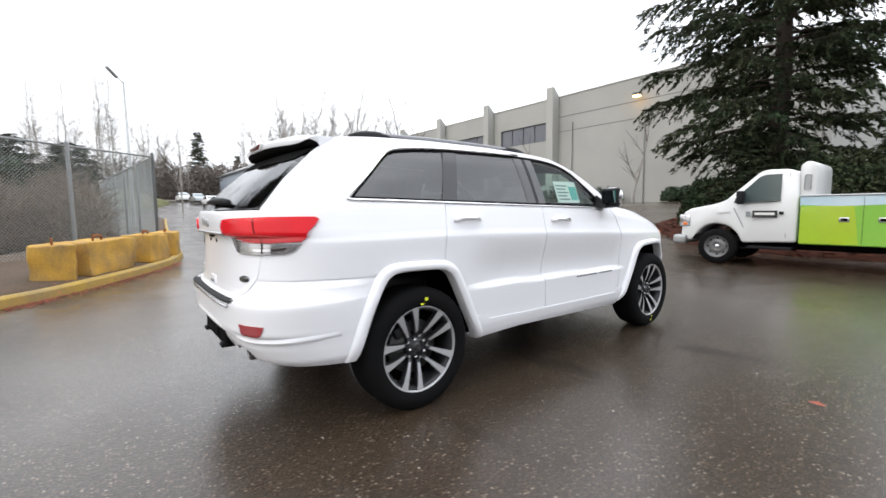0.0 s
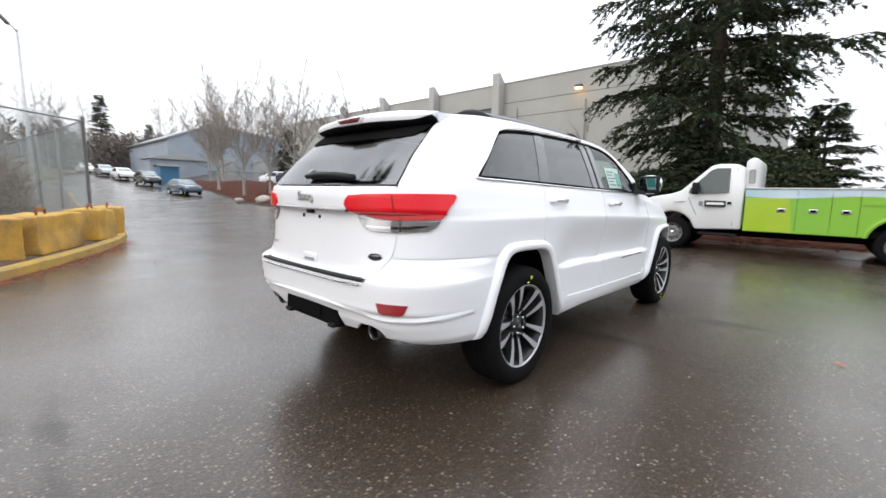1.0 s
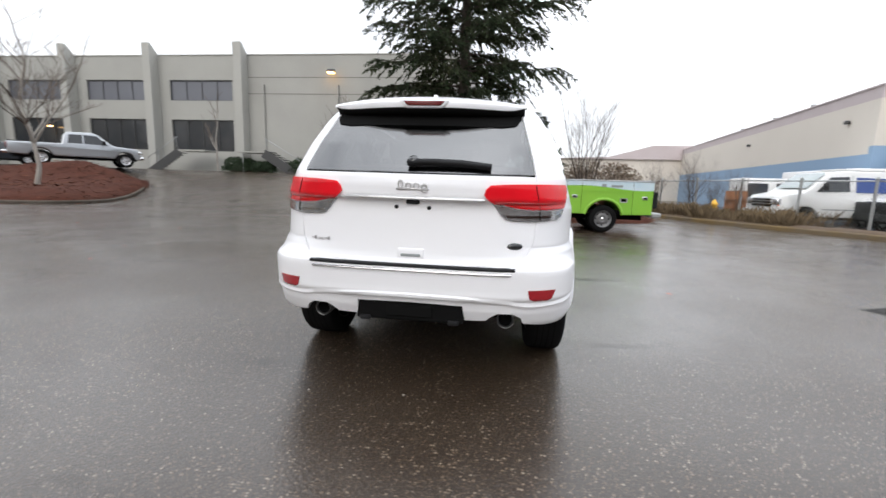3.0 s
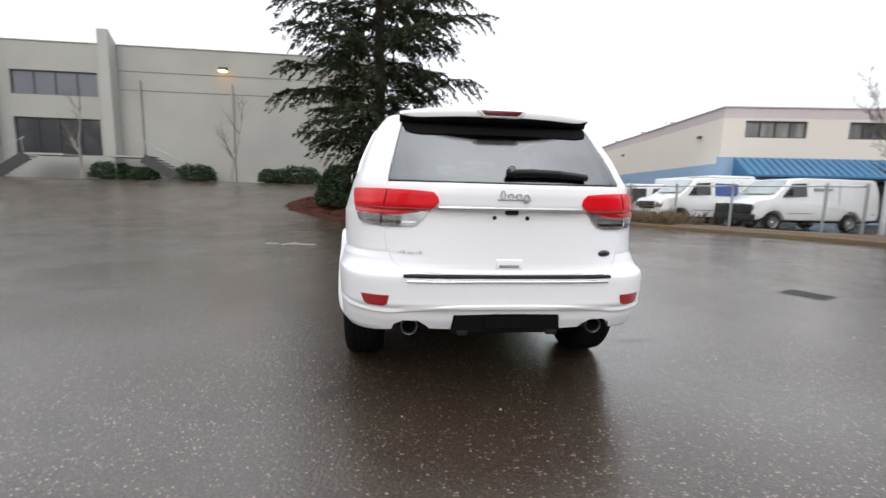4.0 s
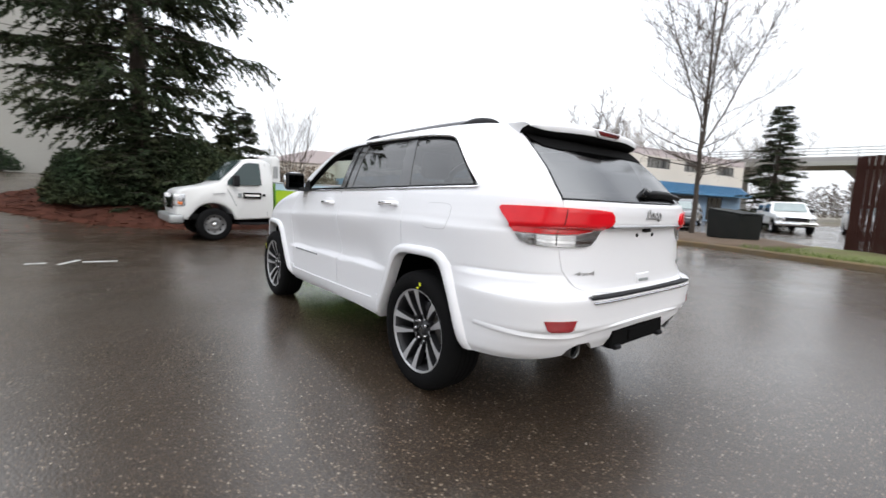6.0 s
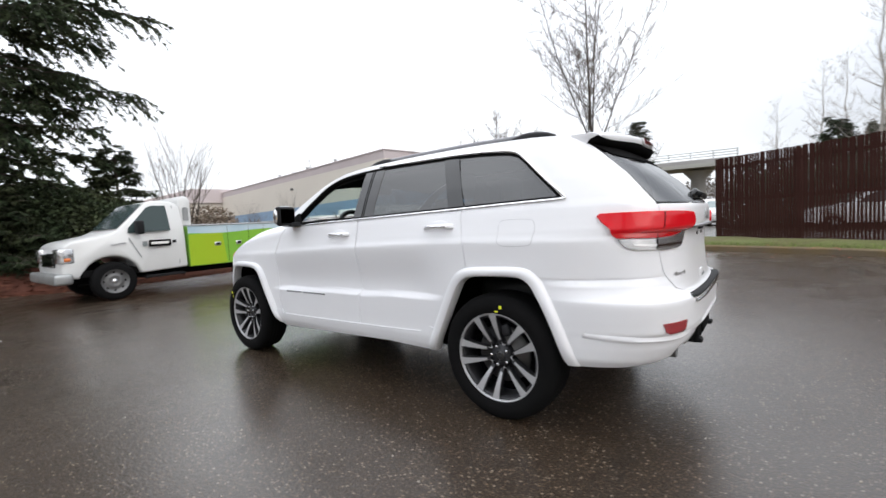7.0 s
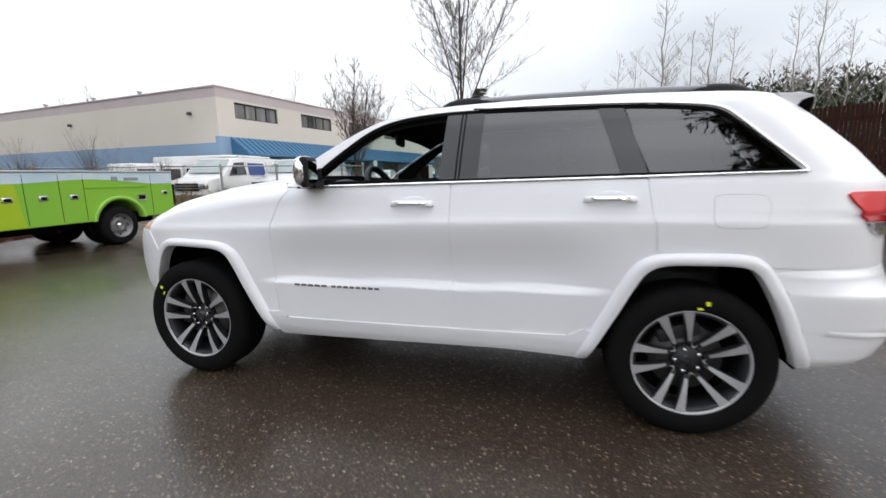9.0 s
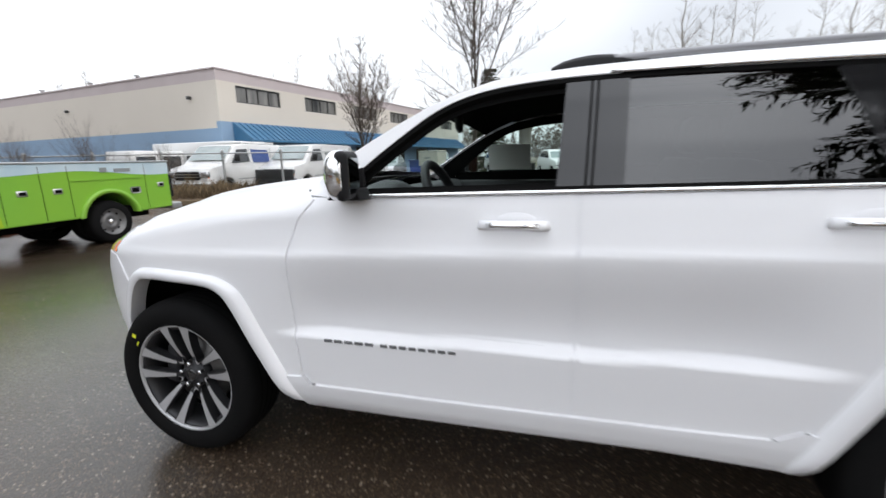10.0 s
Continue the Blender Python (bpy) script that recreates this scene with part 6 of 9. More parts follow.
# one backing sheet just behind the panels, so that the joints are shallow
shell = side_pts([(2.2, 1.226), (1.6, belt(1.6)), (1.0, belt(1.0)), (.4, belt(.4)), (.1, belt(.1) - .02), (-.3, 1.25), (-.42, 1.24), (-.6, 1.22)]) + rear_pts([(.60, 1.225), (.3, 1.22), (0, 1.22), (0, .60), (.4, .60), (.68, .60)]) + side_pts([(-.6, .60), (-.41, .60)])
shell += side_pts([p for p in R_OUT[::-1] if p[1] > .62]) + side_pts([(.45, .55), (.56, .42), (.9, .42), (1.6, .41), (2.24, .40)]) + side_pts([p for p in F_OUT if p[1] > .5]) + side_pts([(3.38, .5), (3.5, .5), (3.5, .95), (3.34, 1.02), (3.2, 1.08), (2.9, 1.13), (2.6, 1.175), (2.35, 1.21)])
pair("body_shell", shell, M_WHITE, suv, gap=0, lift=-.006, thick=0, cell=.05)

# doors
front_door = side_pts([(1.192, belt(1.19) - .006), (1.192, 1.05), (1.188, .8), (1.190, .60), (1.195, .462), (1.7, .452), (2.23, .446), (2.262, .50), (2.285, .70), (2.287, .9), (2.278, 1.02), (2.235, 1.13), (2.168, 1.212), (2.15, belt(2.15) - .006), (1.9, belt(1.9) - .006), (1.5, belt(1.5) - .006)])
rear_door = side_pts([(.238, belt(.24) - .006), (.226, 1.18), (.196, 1.05), (.186, .93)] + [p for p in R_OUT[::-1] if .19 < p[0] and p[1] > .475] + [(.56, .468), (.9, .464), (1.184, .461), (1.180, .60), (1.178, .8), (1.182, 1.05), (1.182, belt(1.18) - .006), (.8, belt(.8) - .006), (.5, belt(.5) - .006)])
fd = pair("front_door", front_door, M_WHITE, suv)
rd = pair("rear_door", rear_door, M_WHITE, suv)
# front wing
wing = side_pts([(2.296, .9), (2.287, 1.02), (2.244, 1.135), (2.18, 1.215)] + [(x, read(T_HOOD, x)) for x in np.arange(2.24, 3.30, .09)] + [(3.33, 1.02), (3.345, .93)])
wing += side_pts([p for p in F_OUT[::-1] if p[1] > .84 and p[0] < 3.2] + [p for p in F_OUT[::-1] if p[1] <= .84 and p[0] < 2.6]) + side_pts([(2.29, .46), (2.273, .50), (2.294, .70)])
pair("front_wing", wing, M_WHITE, suv)
bumper_f = side_pts([(3.355, .93)]) + [(UEND - .9, .93), (UEND - .4, .93), (UEND, .93), (UEND, .36), (UEND - .5, .36), (UEND - .9, .38)] + side_pts([(3.36, .41), (3.30, .64), (3.24, .80), (3.30, .88)])
pair("front_bumper", bumper_f, M_WHITE, suv)
pair("grille", [(UEND - .62, .94), (UEND, .94), (UEND, 1.03), (UEND - .62, 1.03)], M_GLOSSBLACK, suv)
lampf = [(UEND - .63, .94)] + side_pts([(3.50, .935), (3.37, .94), (3.35, 1.0), (3.40, 1.035)]) + [(UEND - .63, 1.035)]
for ob in pair("headlamp", lampf[:1] + lampf[1:], M_LENS, suv, label="clear headlamp lens"):
    pass
for s in (1, -1):
    panel("side_marker", side_pts([(3.365, .945), (3.45, .942), (3.46, .985), (3.37, .990)]), M_AMBER, suv, lift=.004, thick=.006, gap=0, cell=.02, mirror=s < 0, label="amber side marker")
# sill moulding
sill = side_pts([(.535, .350), (.90, .362), (1.6, .340), (2.285, .318), (2.31, .36), (2.352, .472), (2.262, .478), (2.235, .444), (1.7, .449), (1.19, .458), (.9, .463), (.57, .474), (.50, .512), (.455, .505)])
pair("sill", sill, M_WHITE, suv, lift=.008, thick=.05)


# flared arch mouldings
def flare(outer, inner, name="wheel_arch_flare"):
    for s in (1, -1):
        bm = bmesh.new()
        rows = []
        n = len(outer)
        for i in range(n):
            o, q = Vector(outer[i]), Vector(inner[i])
            end = min(1.0, .45 + min(i, n - 1 - i) / 5)
            row = []
            for f, off in ((-.06, -.006), (0, .004), (.16, .024), (.45, .031), (.8, .031), (1.0, .025), (1.06, .008), (1.06, -.05)):
                c = o.lerp(q, f)
                y = skin(u_of_x(c.x, max(.34, c.y)), max(.34, c.y))[1] + off * (end if off > 0 else 1)
                row.append(bm.verts.new((c.x, s * y, c.y)))
            rows.append(row)
        for a, b in zip(rows, rows[1:]):
            for k in range(len(a) - 1):
                bm.faces.new((a[k], a[k + 1], b[k + 1], b[k]))
        bm.faces.new(rows[0])
        bm.faces.new(rows[-1][::-1])
        bmesh.ops.recalc_face_normals(bm, faces=bm.faces)
        if sum(f.normal.y * s for f in bm.faces) < 0:
            bmesh.ops.reverse_faces(bm, faces=bm.faces)
        ob = part(name, bm, M_WHITE, suv)
        sharp(ob, 50)


flare(R_OUT, R_IN)
flare(F_OUT, F_IN)

# tail: bumper, tailgate, glass, spoiler
half = rear_pts([(.0, .742), (.30, .744), (.52, .752), (.605, .790), (.640, .855)]) + side_pts([(-.80, .853), (-.6, .855), (-.425, .852)])
half += side_pts([p for p in R_OUT if p[0] < -.29 and p[1] < .84]) + side_pts([(-.52, .40), (-.70, .405)]) + rear_pts([(.72, .415), (.62, .432), (.605, .47), (.56, .495), (.48, .495), (.435, .465), (.42, .445), (.30, .440), (.29, .53), (.0, .535)])
bump_loop = half + [(-u, z) for u, z in half[::-1]][1:-1]
bumper = panel("rear_bumper", bump_loop, M_WHITE, suv, cell=.03, thick=.03)


def on_tail(y, z, lift=0.0):
    """A frame on the tail: origin on the skin, x outward to the rear."""
    u = u_of_y(y, z)
    a = Vector(skin(u, z))
    e = .004
    du = Vector(skin(u + e, z)) - Vector(skin(u - e, z))
    dz = Vector(skin(u, z + e)) - Vector(skin(u, z - e))
    n = dz.cross(du).normalized()
    if n.x > 0:
        n = -n
    yy = Vector((0, 0, 1)).cross(n).normalized()
    zz = n.cross(yy)
    m = Matrix((n, yy, zz)).transposed().to_4x4()
    m.translation = a + n * lift
    return m


pad = rear_pts([(-.50, .7545), (-.3, .7475), (0, .7455), (.3, .7475), (.50, .7545)])
bm = bmesh.new()
rows = []
for y in np.linspace(-.56, .56, 31):
    x0 = skin(u_of_y(y, .74), .74)[0]
    rows.append([bm.verts.new(v) for v in ((x0 + .075, y, .7525), (x0 + .002, y, .7535), (x0 - .005, y, .7505), (x0 - .008, y, .744), (x0 - .002, y, .738))])
for a, b in zip(rows, rows[1:]):
    for k in range(4):
        bm.faces.new((a[k], a[k + 1], b[k + 1], b[k]))
bmesh.ops.recalc_face_normals(bm, faces=bm.faces)
part("scuff_pad", bm, M_BLACK, bumper, "black bumper step pad")
bm = bmesh.new()
rows = []
for y in np.linspace(-.54, .54, 31):
    x0 = skin(u_of_y(y, .72), .72)[0]
    rows.append([bm.verts.new(v) for v in ((x0 - .001, y, .7285), (x0 - .010, y, .7265), (x0 - .011, y, .717), (x0 - .001, y, .7145))])
for a, b in zip(rows, rows[1:]):
    for k in range(3):
        bm.faces.new((a[k], a[k + 1], b[k + 1], b[k]))
bmesh.ops.recalc_face_normals(bm, faces=bm.faces)
part("bumper_trim", bm, M_CHROME, bumper, "bright chrome bumper strip")
# raised moulding line across the lower bumper
crest = rear_pts([(0, .578), (.30, .575), (.50, .563), (.62, .546), (.70, .546)]) + side_pts([(-.80, .552), (-.66, .562), (-.52, .570)])
for s in (1, -1):
    bm = bmesh.new()
    rows = []
    for i, (u, z) in enumerate(curve_through(crest, 6)):
        row = []
        fade = 1 - step(.75, 1.0, i / 42)
        for dz, off in ((.022, -.002), (.012, .003 + .005 * fade), (.004, .003 + .010 * fade), (-.006, .002 + .008 * fade), (-.012, -.004)):
            a = Vector(skin(u, z + dz))
            e = .004
            nrm = (Vector(skin(u, z + dz + e)) - Vector(skin(u, z + dz - e))).cross(Vector(skin(u + e, z + dz)) - Vector(skin(u - e, z + dz))).normalized()
            v = a + nrm * off
            row.append(bm.verts.new((v.x, s * v.y, v.z)))
        rows.append(row)
    for a, b in zip(rows, rows[1:]):
        for k in range(4):
            bm.faces.new((a[k], a[k + 1], b[k + 1], b[k]))
    bmesh.ops.recalc_face_normals(bm, faces=bm.faces)
    sharp(part("bumper_crease", bm, M_WHITE, bumper), 40)
for s in (1, -1):
    refl = rear_pts([(.632, .640), (.632 + .012, .592), (.665, .583), (.745, .583), (.765, .592), (.782, .638)])
    panel("reflector", refl, M_REFLECTOR, bumper, gap=0, lift=.004, thick=.012, cell=.02, mirror=s < 0, label="dark red bumper reflector")
# black diffuser, tow hitch, exhausts
part("diffuser", prism([(-.285, .538), (-.30, .43), (.30, .43), (.285, .538)], .25, "x", -.955, .008), M_UNDER, bumper, "black plastic tow cover", smooth=False)
part("hitch_cover", box(-.966, -.95, -.13, .13, .455, .52, .006), M_UNDER, bumper, smooth=False)
for y in (-.245, .245):
    part("hitch_bracket", box(-.975, -.80, y - .03, y + .03, .425, .45, .005), M_BLACK, bumper, smooth=False)
for s in (1, -1):
    ex = lathe([(.036, .25), (.041, 0.01), (.043, 0), (.045, .003), (.046, .012), (.046, .25)], 24, m=Matrix.Translation((-.885, s * .525, .447)) @ Matrix.Rotation(radians(90), 4, "Y"))
    tip = part("exhaust_tip", ex, M_EXHAUST, suv, "round dull steel exhaust tip")
    part("exhaust_bore", lathe([(.0, .08), (.035, .08), (.037, .02)], 20, m=Matrix.Translation((-.885, s * .525, .447)) @ Matrix.Rotation(radians(90), 4, "Y")), M_UNDER, tip)
    part("exhaust_pipe", sweep([(-.75, s * .525, .437), (-.5, s * .5, .40), (.1, s * .42, .36)], round_ring(.034, 10)), M_STEEL, suv)

gate_half = rear_pts([(.0, .756), (.35, .758), (.52, .766), (.590, .793), (.630, .850), (.645, .875), (.653, .92), (.662, 1.0), (.662, 1.10), (.653, 1.20), (.647, 1.232), (.35, 1.229), (.0, 1.228)])
gate_loop = gate_half + [(-u, z) for u, z in gate_half[::-1]][1:-1]
tailgate = panel("tailgate", gate_loop, M_WHITE, suv, cell=.03, thick=.02)
rg = rear_pts([(.0, 1.236), (.35, 1.237), (.642, 1.242), (.632, 1.30), (.614, 1.38), (.592, 1.48), (.567, 1.58), (.552, 1.62), (.3, 1.625), (.0, 1.625)])
part_glass = panel("rear_window", rg + [(-u, z) for u, z in rg[::-1]][1:-1], M_REARGLASS, tailgate, gap=.001, thick=.006, lift=-.002, label="dark tinted rear window")
part_glass.visible_shadow = True
# spoiler: roof trailing edge over the glass
def spoiler():
    bm = bmesh.new()
    rows = []
    n = 40
    for i in range(n + 1):
        v = -1 + 2 * i / n
        y = .585 * v
        a = abs(v)
        xr_ = -.652 + .125 * a ** 2.6
        zt = 1.662 - .012 * a * a
        roofx = -.36
        rz = read(T_ROOF, roofx) + .048 * (1 - a ** 2.4) * .92
        tipz = zt - .008
        under = -.592 + .10 * a ** 2.6
        thick_ = .055 * (1 - a ** 10) + .008
        row = [(roofx, y, rz + .001), (roofx - .10, y, rz - .004), (-.53 + .07 * a ** 2.6, y, zt + .022 * (1 - a * a) + .012), (xr_ + .03, y, tipz + .010), (xr_ + .004, y, tipz), (xr_, y, tipz - .010), (xr_ + .004, y, tipz - thick_ * .6), (xr_ + .02, y, tipz - thick_), (under + .02, y, tipz - thick_ - .012), (-.50 + .05 * a, y, 1.60 - .01 * a)]
        rows.append([bm.verts.new(p) for p in row])
    for a, b in zip(rows, rows[1:]):
        for k in range(len(a) - 1):
            f = bm.faces.new((a[k], a[k + 1], b[k + 1], b[k]))
            # underside faces are near-black to stand in for shade under the lip
            f.material_index = 1 if k >= 6 else 0
    bm.faces.new(rows[0])
    bm.faces.new(rows[-1][::-1])
    bmesh.ops.recalc_face_normals(bm, faces=bm.faces)
    ob = part("spoiler", bm, [M_WHITE, M_UNDER], tailgate, "white roof spoiler, underside darkened as shade")
    sharp(ob, 55)
    lamp_ = part("stop_lamp", prism([(-.125, 1.650), (-.095, 1.622), (.095, 1.622), (.125, 1.650)], .05, "x", -.666, .004), M_REDDARK, ob, "dark red high stop lamp")
    part("lamp_bezel", prism([(-.15, 1.655), (-.108, 1.611), (.108, 1.611), (.15, 1.655)], .06, "x", -.660, .006), M_WHITE, lamp_)


spoiler()
# black band behind the spoiler on the glass, in place of the shade there
bb = rear_pts([(0, 1.512), (.3, 1.510), (.45, 1.508), (.53, 1.522), (.562, 1.57), (.555, 1.605), (0, 1.615)])
panel("spoiler_shade_band", bb + [(-u, z) for u, z in bb[::-1]][1:-1], M_UNDER, part_glass, gap=0, lift=.003, thick=.004)
# handle bar over the plate, plate recess marks, badge shapes
bm = bmesh.new()
rows = []
for y in np.linspace(-.385, .385, 25):
    x0 = skin(u_of_y(y, 1.10), 1.12)[0]
    rows.append([bm.verts.new(v) for v in ((x0 + .03, y, 1.092), (x0 - .006, y, 1.094), (x0 - .010, y, 1.100), (x0 - .006, y, 1.108), (x0 + .006, y, 1.110))])
for a, b in zip(rows, rows[1:]):
    for k in range(4):
        bm.faces.new((a[k], a[k + 1], b[k + 1], b[k]))
bmesh.ops.recalc_face_normals(bm, faces=bm.faces)
part("plate_light_bar", bm, M_SATIN, tailgate, "satin bright bar over the plate space")
for y in (.085, -.092):
    part("plate_screw", lathe([(.011, 0), (.011, .006), (.0, .008)], 12, m=on_tail(y, 1.052, -.001) @ pose(0, 0, 0, 0, 90, 0)), M_BLACK, tailgate)
part("camera_pod", box(-.004, .03, -.035, .035, -.012, .012, .006), M_BLACK, tailgate).matrix_basis = on_tail(-.005, 1.083, -.008)
part("tailgate_handle", box(-.006, .006, -.072, .072, -.026, .026, .004, segs=2), M_WHITE, tailgate).matrix_basis = on_tail(0, .806, .002)
part("handle_slot", box(-.003, .009, -.055, .055, -.020, -.002, .004), M_PRINT, tailgate).matrix_basis = on_tail(0, .806, .002)
part("oval_badge", lathe([(.0, .006), (.040, .005), (.044, 0)], 28, m=on_tail(-.553, .862, .001) @ Matrix.Diagonal((1, 1, .42, 1)) @ pose(0, 0, 0, 0, 90, 0)), M_GLOSSBLACK, tailgate, "small dark oval badge")
# maker's badge, as plain chrome shapes in a row
badge = part("badge", box(0, .006, -.088, .088, -.006, .004, .002), M_SATIN, tailgate, "chrome badge, plain shapes")
badge.matrix_basis = on_tail(-.008, 1.150, .001)
for k, (w, h, dz) in enumerate(((.030, .052, .010), (.034, .036, .004), (.034, .036, .004), (.036, .050, -.006))):
    bm = lathe([(.62, 0), (.62, 1), (1.0, 1), (1.0, 0)], 20, closed=True)
    ob = part("badge_mark", bm, M_SATIN, badge)
    ob.matrix_basis = pose(.001, -.063 + .042 * k, .012 + dz, 0, 90, 0) @ Matrix.Diagonal((h / 2, w / 2, .007, 1))
txt = bpy.data.curves.new("drive_badge", "FONT")
txt.body, txt.size, txt.extrude, txt.align_x, txt.align_y = "4x4", .062, .002, "CENTER", "CENTER"
tob = new("drive_badge", txt)
bpy.context.view_layer.update()
tme = bpy.data.meshes.new_from_object(tob.evaluated_get(bpy.context.evaluated_depsgraph_get()))
bpy.data.objects.remove(tob)
tme.materials.clear()
tme.materials.append(M_SATIN)
tob = new("drive_badge", tme)
tob.parent = tailgate
tob.matrix_basis = on_tail(.522, .860, .003) @ Matrix(((0, 0, 1, 0), (1, 0, 0, 0), (0, 1, 0, 0), (0, 0, 0, 1))) @ Matrix.Diagonal((1.45, .48, .6, 1))
tagged(tob, "chrome lettering reading 4x4")
# tail lamps: red upper, clear lower, split by the tailgate seam
def tail_lamp(mirror):
    top = rear_pts([(.408, 1.178), (.50, 1.186), (.62, 1.190)]) + side_pts([(-.80, 1.192), (-.68, 1.193), (-.592, 1.192), (-.578, 1.180)])
    mid = side_pts([(-.600, 1.150), (-.640, 1.092), (-.668, 1.064)]) + side_pts([(-.80, 1.058)]) + rear_pts([(.64, 1.058), (.57, 1.062), (.50, 1.074), (.43, 1.097), (.392, 1.113), (.380, 1.130), (.388, 1.158)])
    low = side_pts([(-.672, 1.058), (-.70, 1.020), (-.735, 1.004)]) + side_pts([(-.82, .996)]) + rear_pts([(.62, .994), (.53, .997), (.495, 1.005), (.462, 1.035), (.420, 1.090), (.445, 1.086), (.50, 1.068), (.57, 1.056), (.64, 1.052)]) + side_pts([(-.80, 1.052)])
    seam = u_of_y(.660, 1.1)
    red = panel("tail_lamp", top + mid, M_RED, suv, gap=0, lift=.013, thick=.02, cell=.02, mirror=mirror, label="red tail lamp with a clear lower lens")
    panel("lower_lens", low, M_LENS, red, gap=0, lift=.010, thick=.018, cell=.02, mirror=mirror, label="clear lower lamp lens")
    bar = side_pts([(-.735, 1.026), (-.80, 1.014)]) + rear_pts([(.60, 1.012), (.50, 1.016), (.49, 1.026), (.60, 1.024)]) + side_pts([(-.80, 1.026), (-.73, 1.034)])
    panel("chrome_bar", bar, M_CHROME, red, gap=0, lift=.0125, thick=.004, cell=.02, mirror=mirror)
    lowred = side_pts([(-.640, 1.094), (-.664, 1.067)]) + side_pts([(-.80, 1.061)]) + rear_pts([(.64, 1.061), (.57, 1.065), (.50, 1.077), (.43, 1.100), (.50, 1.106), (.60, 1.106)]) + side_pts([(-.80, 1.104)])
    panel("lamp_band", lowred, M_RED2, red, gap=0, lift=.0148, thick=.003, cell=.02, mirror=mirror)
    line = [(seam - .0014, 1.187), (seam + .0014, 1.187), (seam + .0014, 1.002), (seam - .0014, 1.002)]
    panel("lamp_seam", line, M_UNDER, red, gap=0, lift=.0158, thick=.004, cell=.02, mirror=mirror)


M_RED2 = mat("bright_red_lamp_band", (0.52, 0.004, 0.006), 0.15, coat=0.4, grain=0.2, grain_scale=90)
tail_lamp(False)
tail_lamp(True)
# rear wiper
wm = [on_tail(y, z, l) for y, z, l in ((.03, 1.270, .026), (-.10, 1.276, .026), (-.25, 1.274, .024), (-.41, 1.262, .018))]
wiper = part("rear_wiper", sweep([m.translation for m in wm], [(-.012, -.018), (-.012, .012), (.008, .014), (.012, -.018)], up=(1, 0, .9)), M_BLACK, tailgate, "black rear wiper")
part("wiper_hub", lathe([(.026, -.02), (.026, .02), (.02, .03), (0, .032)], 20, m=on_tail(.0, 1.283, .008) @ pose(0, 0, 0, 0, 90, 0)), M_GLOSSBLACK, wiper)
part("wiper_blade", sweep([on_tail(y, z, .012).translation for y, z in ((-.02, 1.262), (-.2, 1.268), (-.41, 1.256))], round_ring(.007, 6)), M_BLACK, wiper)

# side glass, pillars and bright surround
GI = -.010
pair("quarter_window", shrink(side_pts([(.232, 1.272), (.30, 1.45), (.352, 1.625)] + [p for p in DLO[5:] if p[0] < .31] + [(-.405, 1.288)]), .014), M_PRIVACY, suv, lift=GI, thick=.004, gap=0, label="dark tinted quarter window")
pair("rear_door_glass", side_pts([(.345, 1.282), (1.062, 1.262), (1.045, 1.616), (.7, 1.62), (.455, 1.614)]), M_PRIVACY, suv, lift=GI, thick=.004, gap=0, label="dark tinted rear door window")
fg = side_pts([(1.255, 1.258), (1.90, 1.244), (2.03, 1.248)] + [(x, z - .018) for x, z in DLO[5:] if 1.22 < x < 2.03] + [(1.232, 1.612)])
fdg = panel("front_door_glass", fg, M_CLEAR, suv, lift=GI, thick=.004, gap=0, mirror=True, label="clear front door window")
fdg.visible_shadow = False
pair("c_pillar_trim", side_pts([(.225, 1.272), (.352, 1.286), (.462, 1.615), (.345, 1.626)]), M_GLOSSBLACK, suv, lift=-.006, thick=.01, gap=.001)
pair("b_pillar_trim", side_pts([(1.055, 1.255), (1.268, 1.248), (1.243, 1.628), (1.038, 1.634)]), M_GLOSSBLACK, suv, lift=-.006, thick=.01, gap=.001)
for xa in (1.146, 1.166):
    pair("pillar_gap", side_pts([(xa + .004, 1.256), (xa + .012, 1.256), (xa - .004, 1.622), (xa - .012, 1.622)]), M_UNDER, suv, lift=-.0045, thick=.003, gap=0)
# window channel: dark rubber round the glass opening
pair("window_seal", side_pts(DLO), M_UNDER, suv, holes=[shrink(side_pts(DLO), .017)], lift=-.005, thick=.03, gap=0, cell=.03)
rim = side_pts(DLO)
chain = [(2.085, 1.233), (1.95, 1.231), (1.2, 1.248), (.2, 1.271), (-.40, 1.286), (-.412, 1.289)] + [p for p in DLO[5:] if p[0] < .3][::-1][0:]
trim_line = curve_through([(2.085, 1.231), (1.95, 1.230), (1.6, 1.238), (1.2, 1.247), (.7, 1.258), (.2, 1.270), (-.2, 1.280), (-.39, 1.285), (-.413, 1.294), (-.395, 1.315), (-.33, 1.372), (-.25, 1.445), (-.13, 1.558), (-.07, 1.592), (.04, 1.611), (.3, 1.630), (.7, 1.639), (1.1, 1.639)], 4)
for s in (1, -1):
    bm = bmesh.new()
    pts = []
    for x, z in trim_line:
        v = Vector(skin(u_of_x(x, z), z))
        pts.append(Vector((v.x, s * (v.y + .004), v.z)))
    sweep(pts, [(-.006, -.006), (-.006, .005), (.006, .005), (.006, -.006)], bm=bm, up=(0, s, .35))
    part("window_trim", bm, M_CHROME, suv, "thin bright window surround")

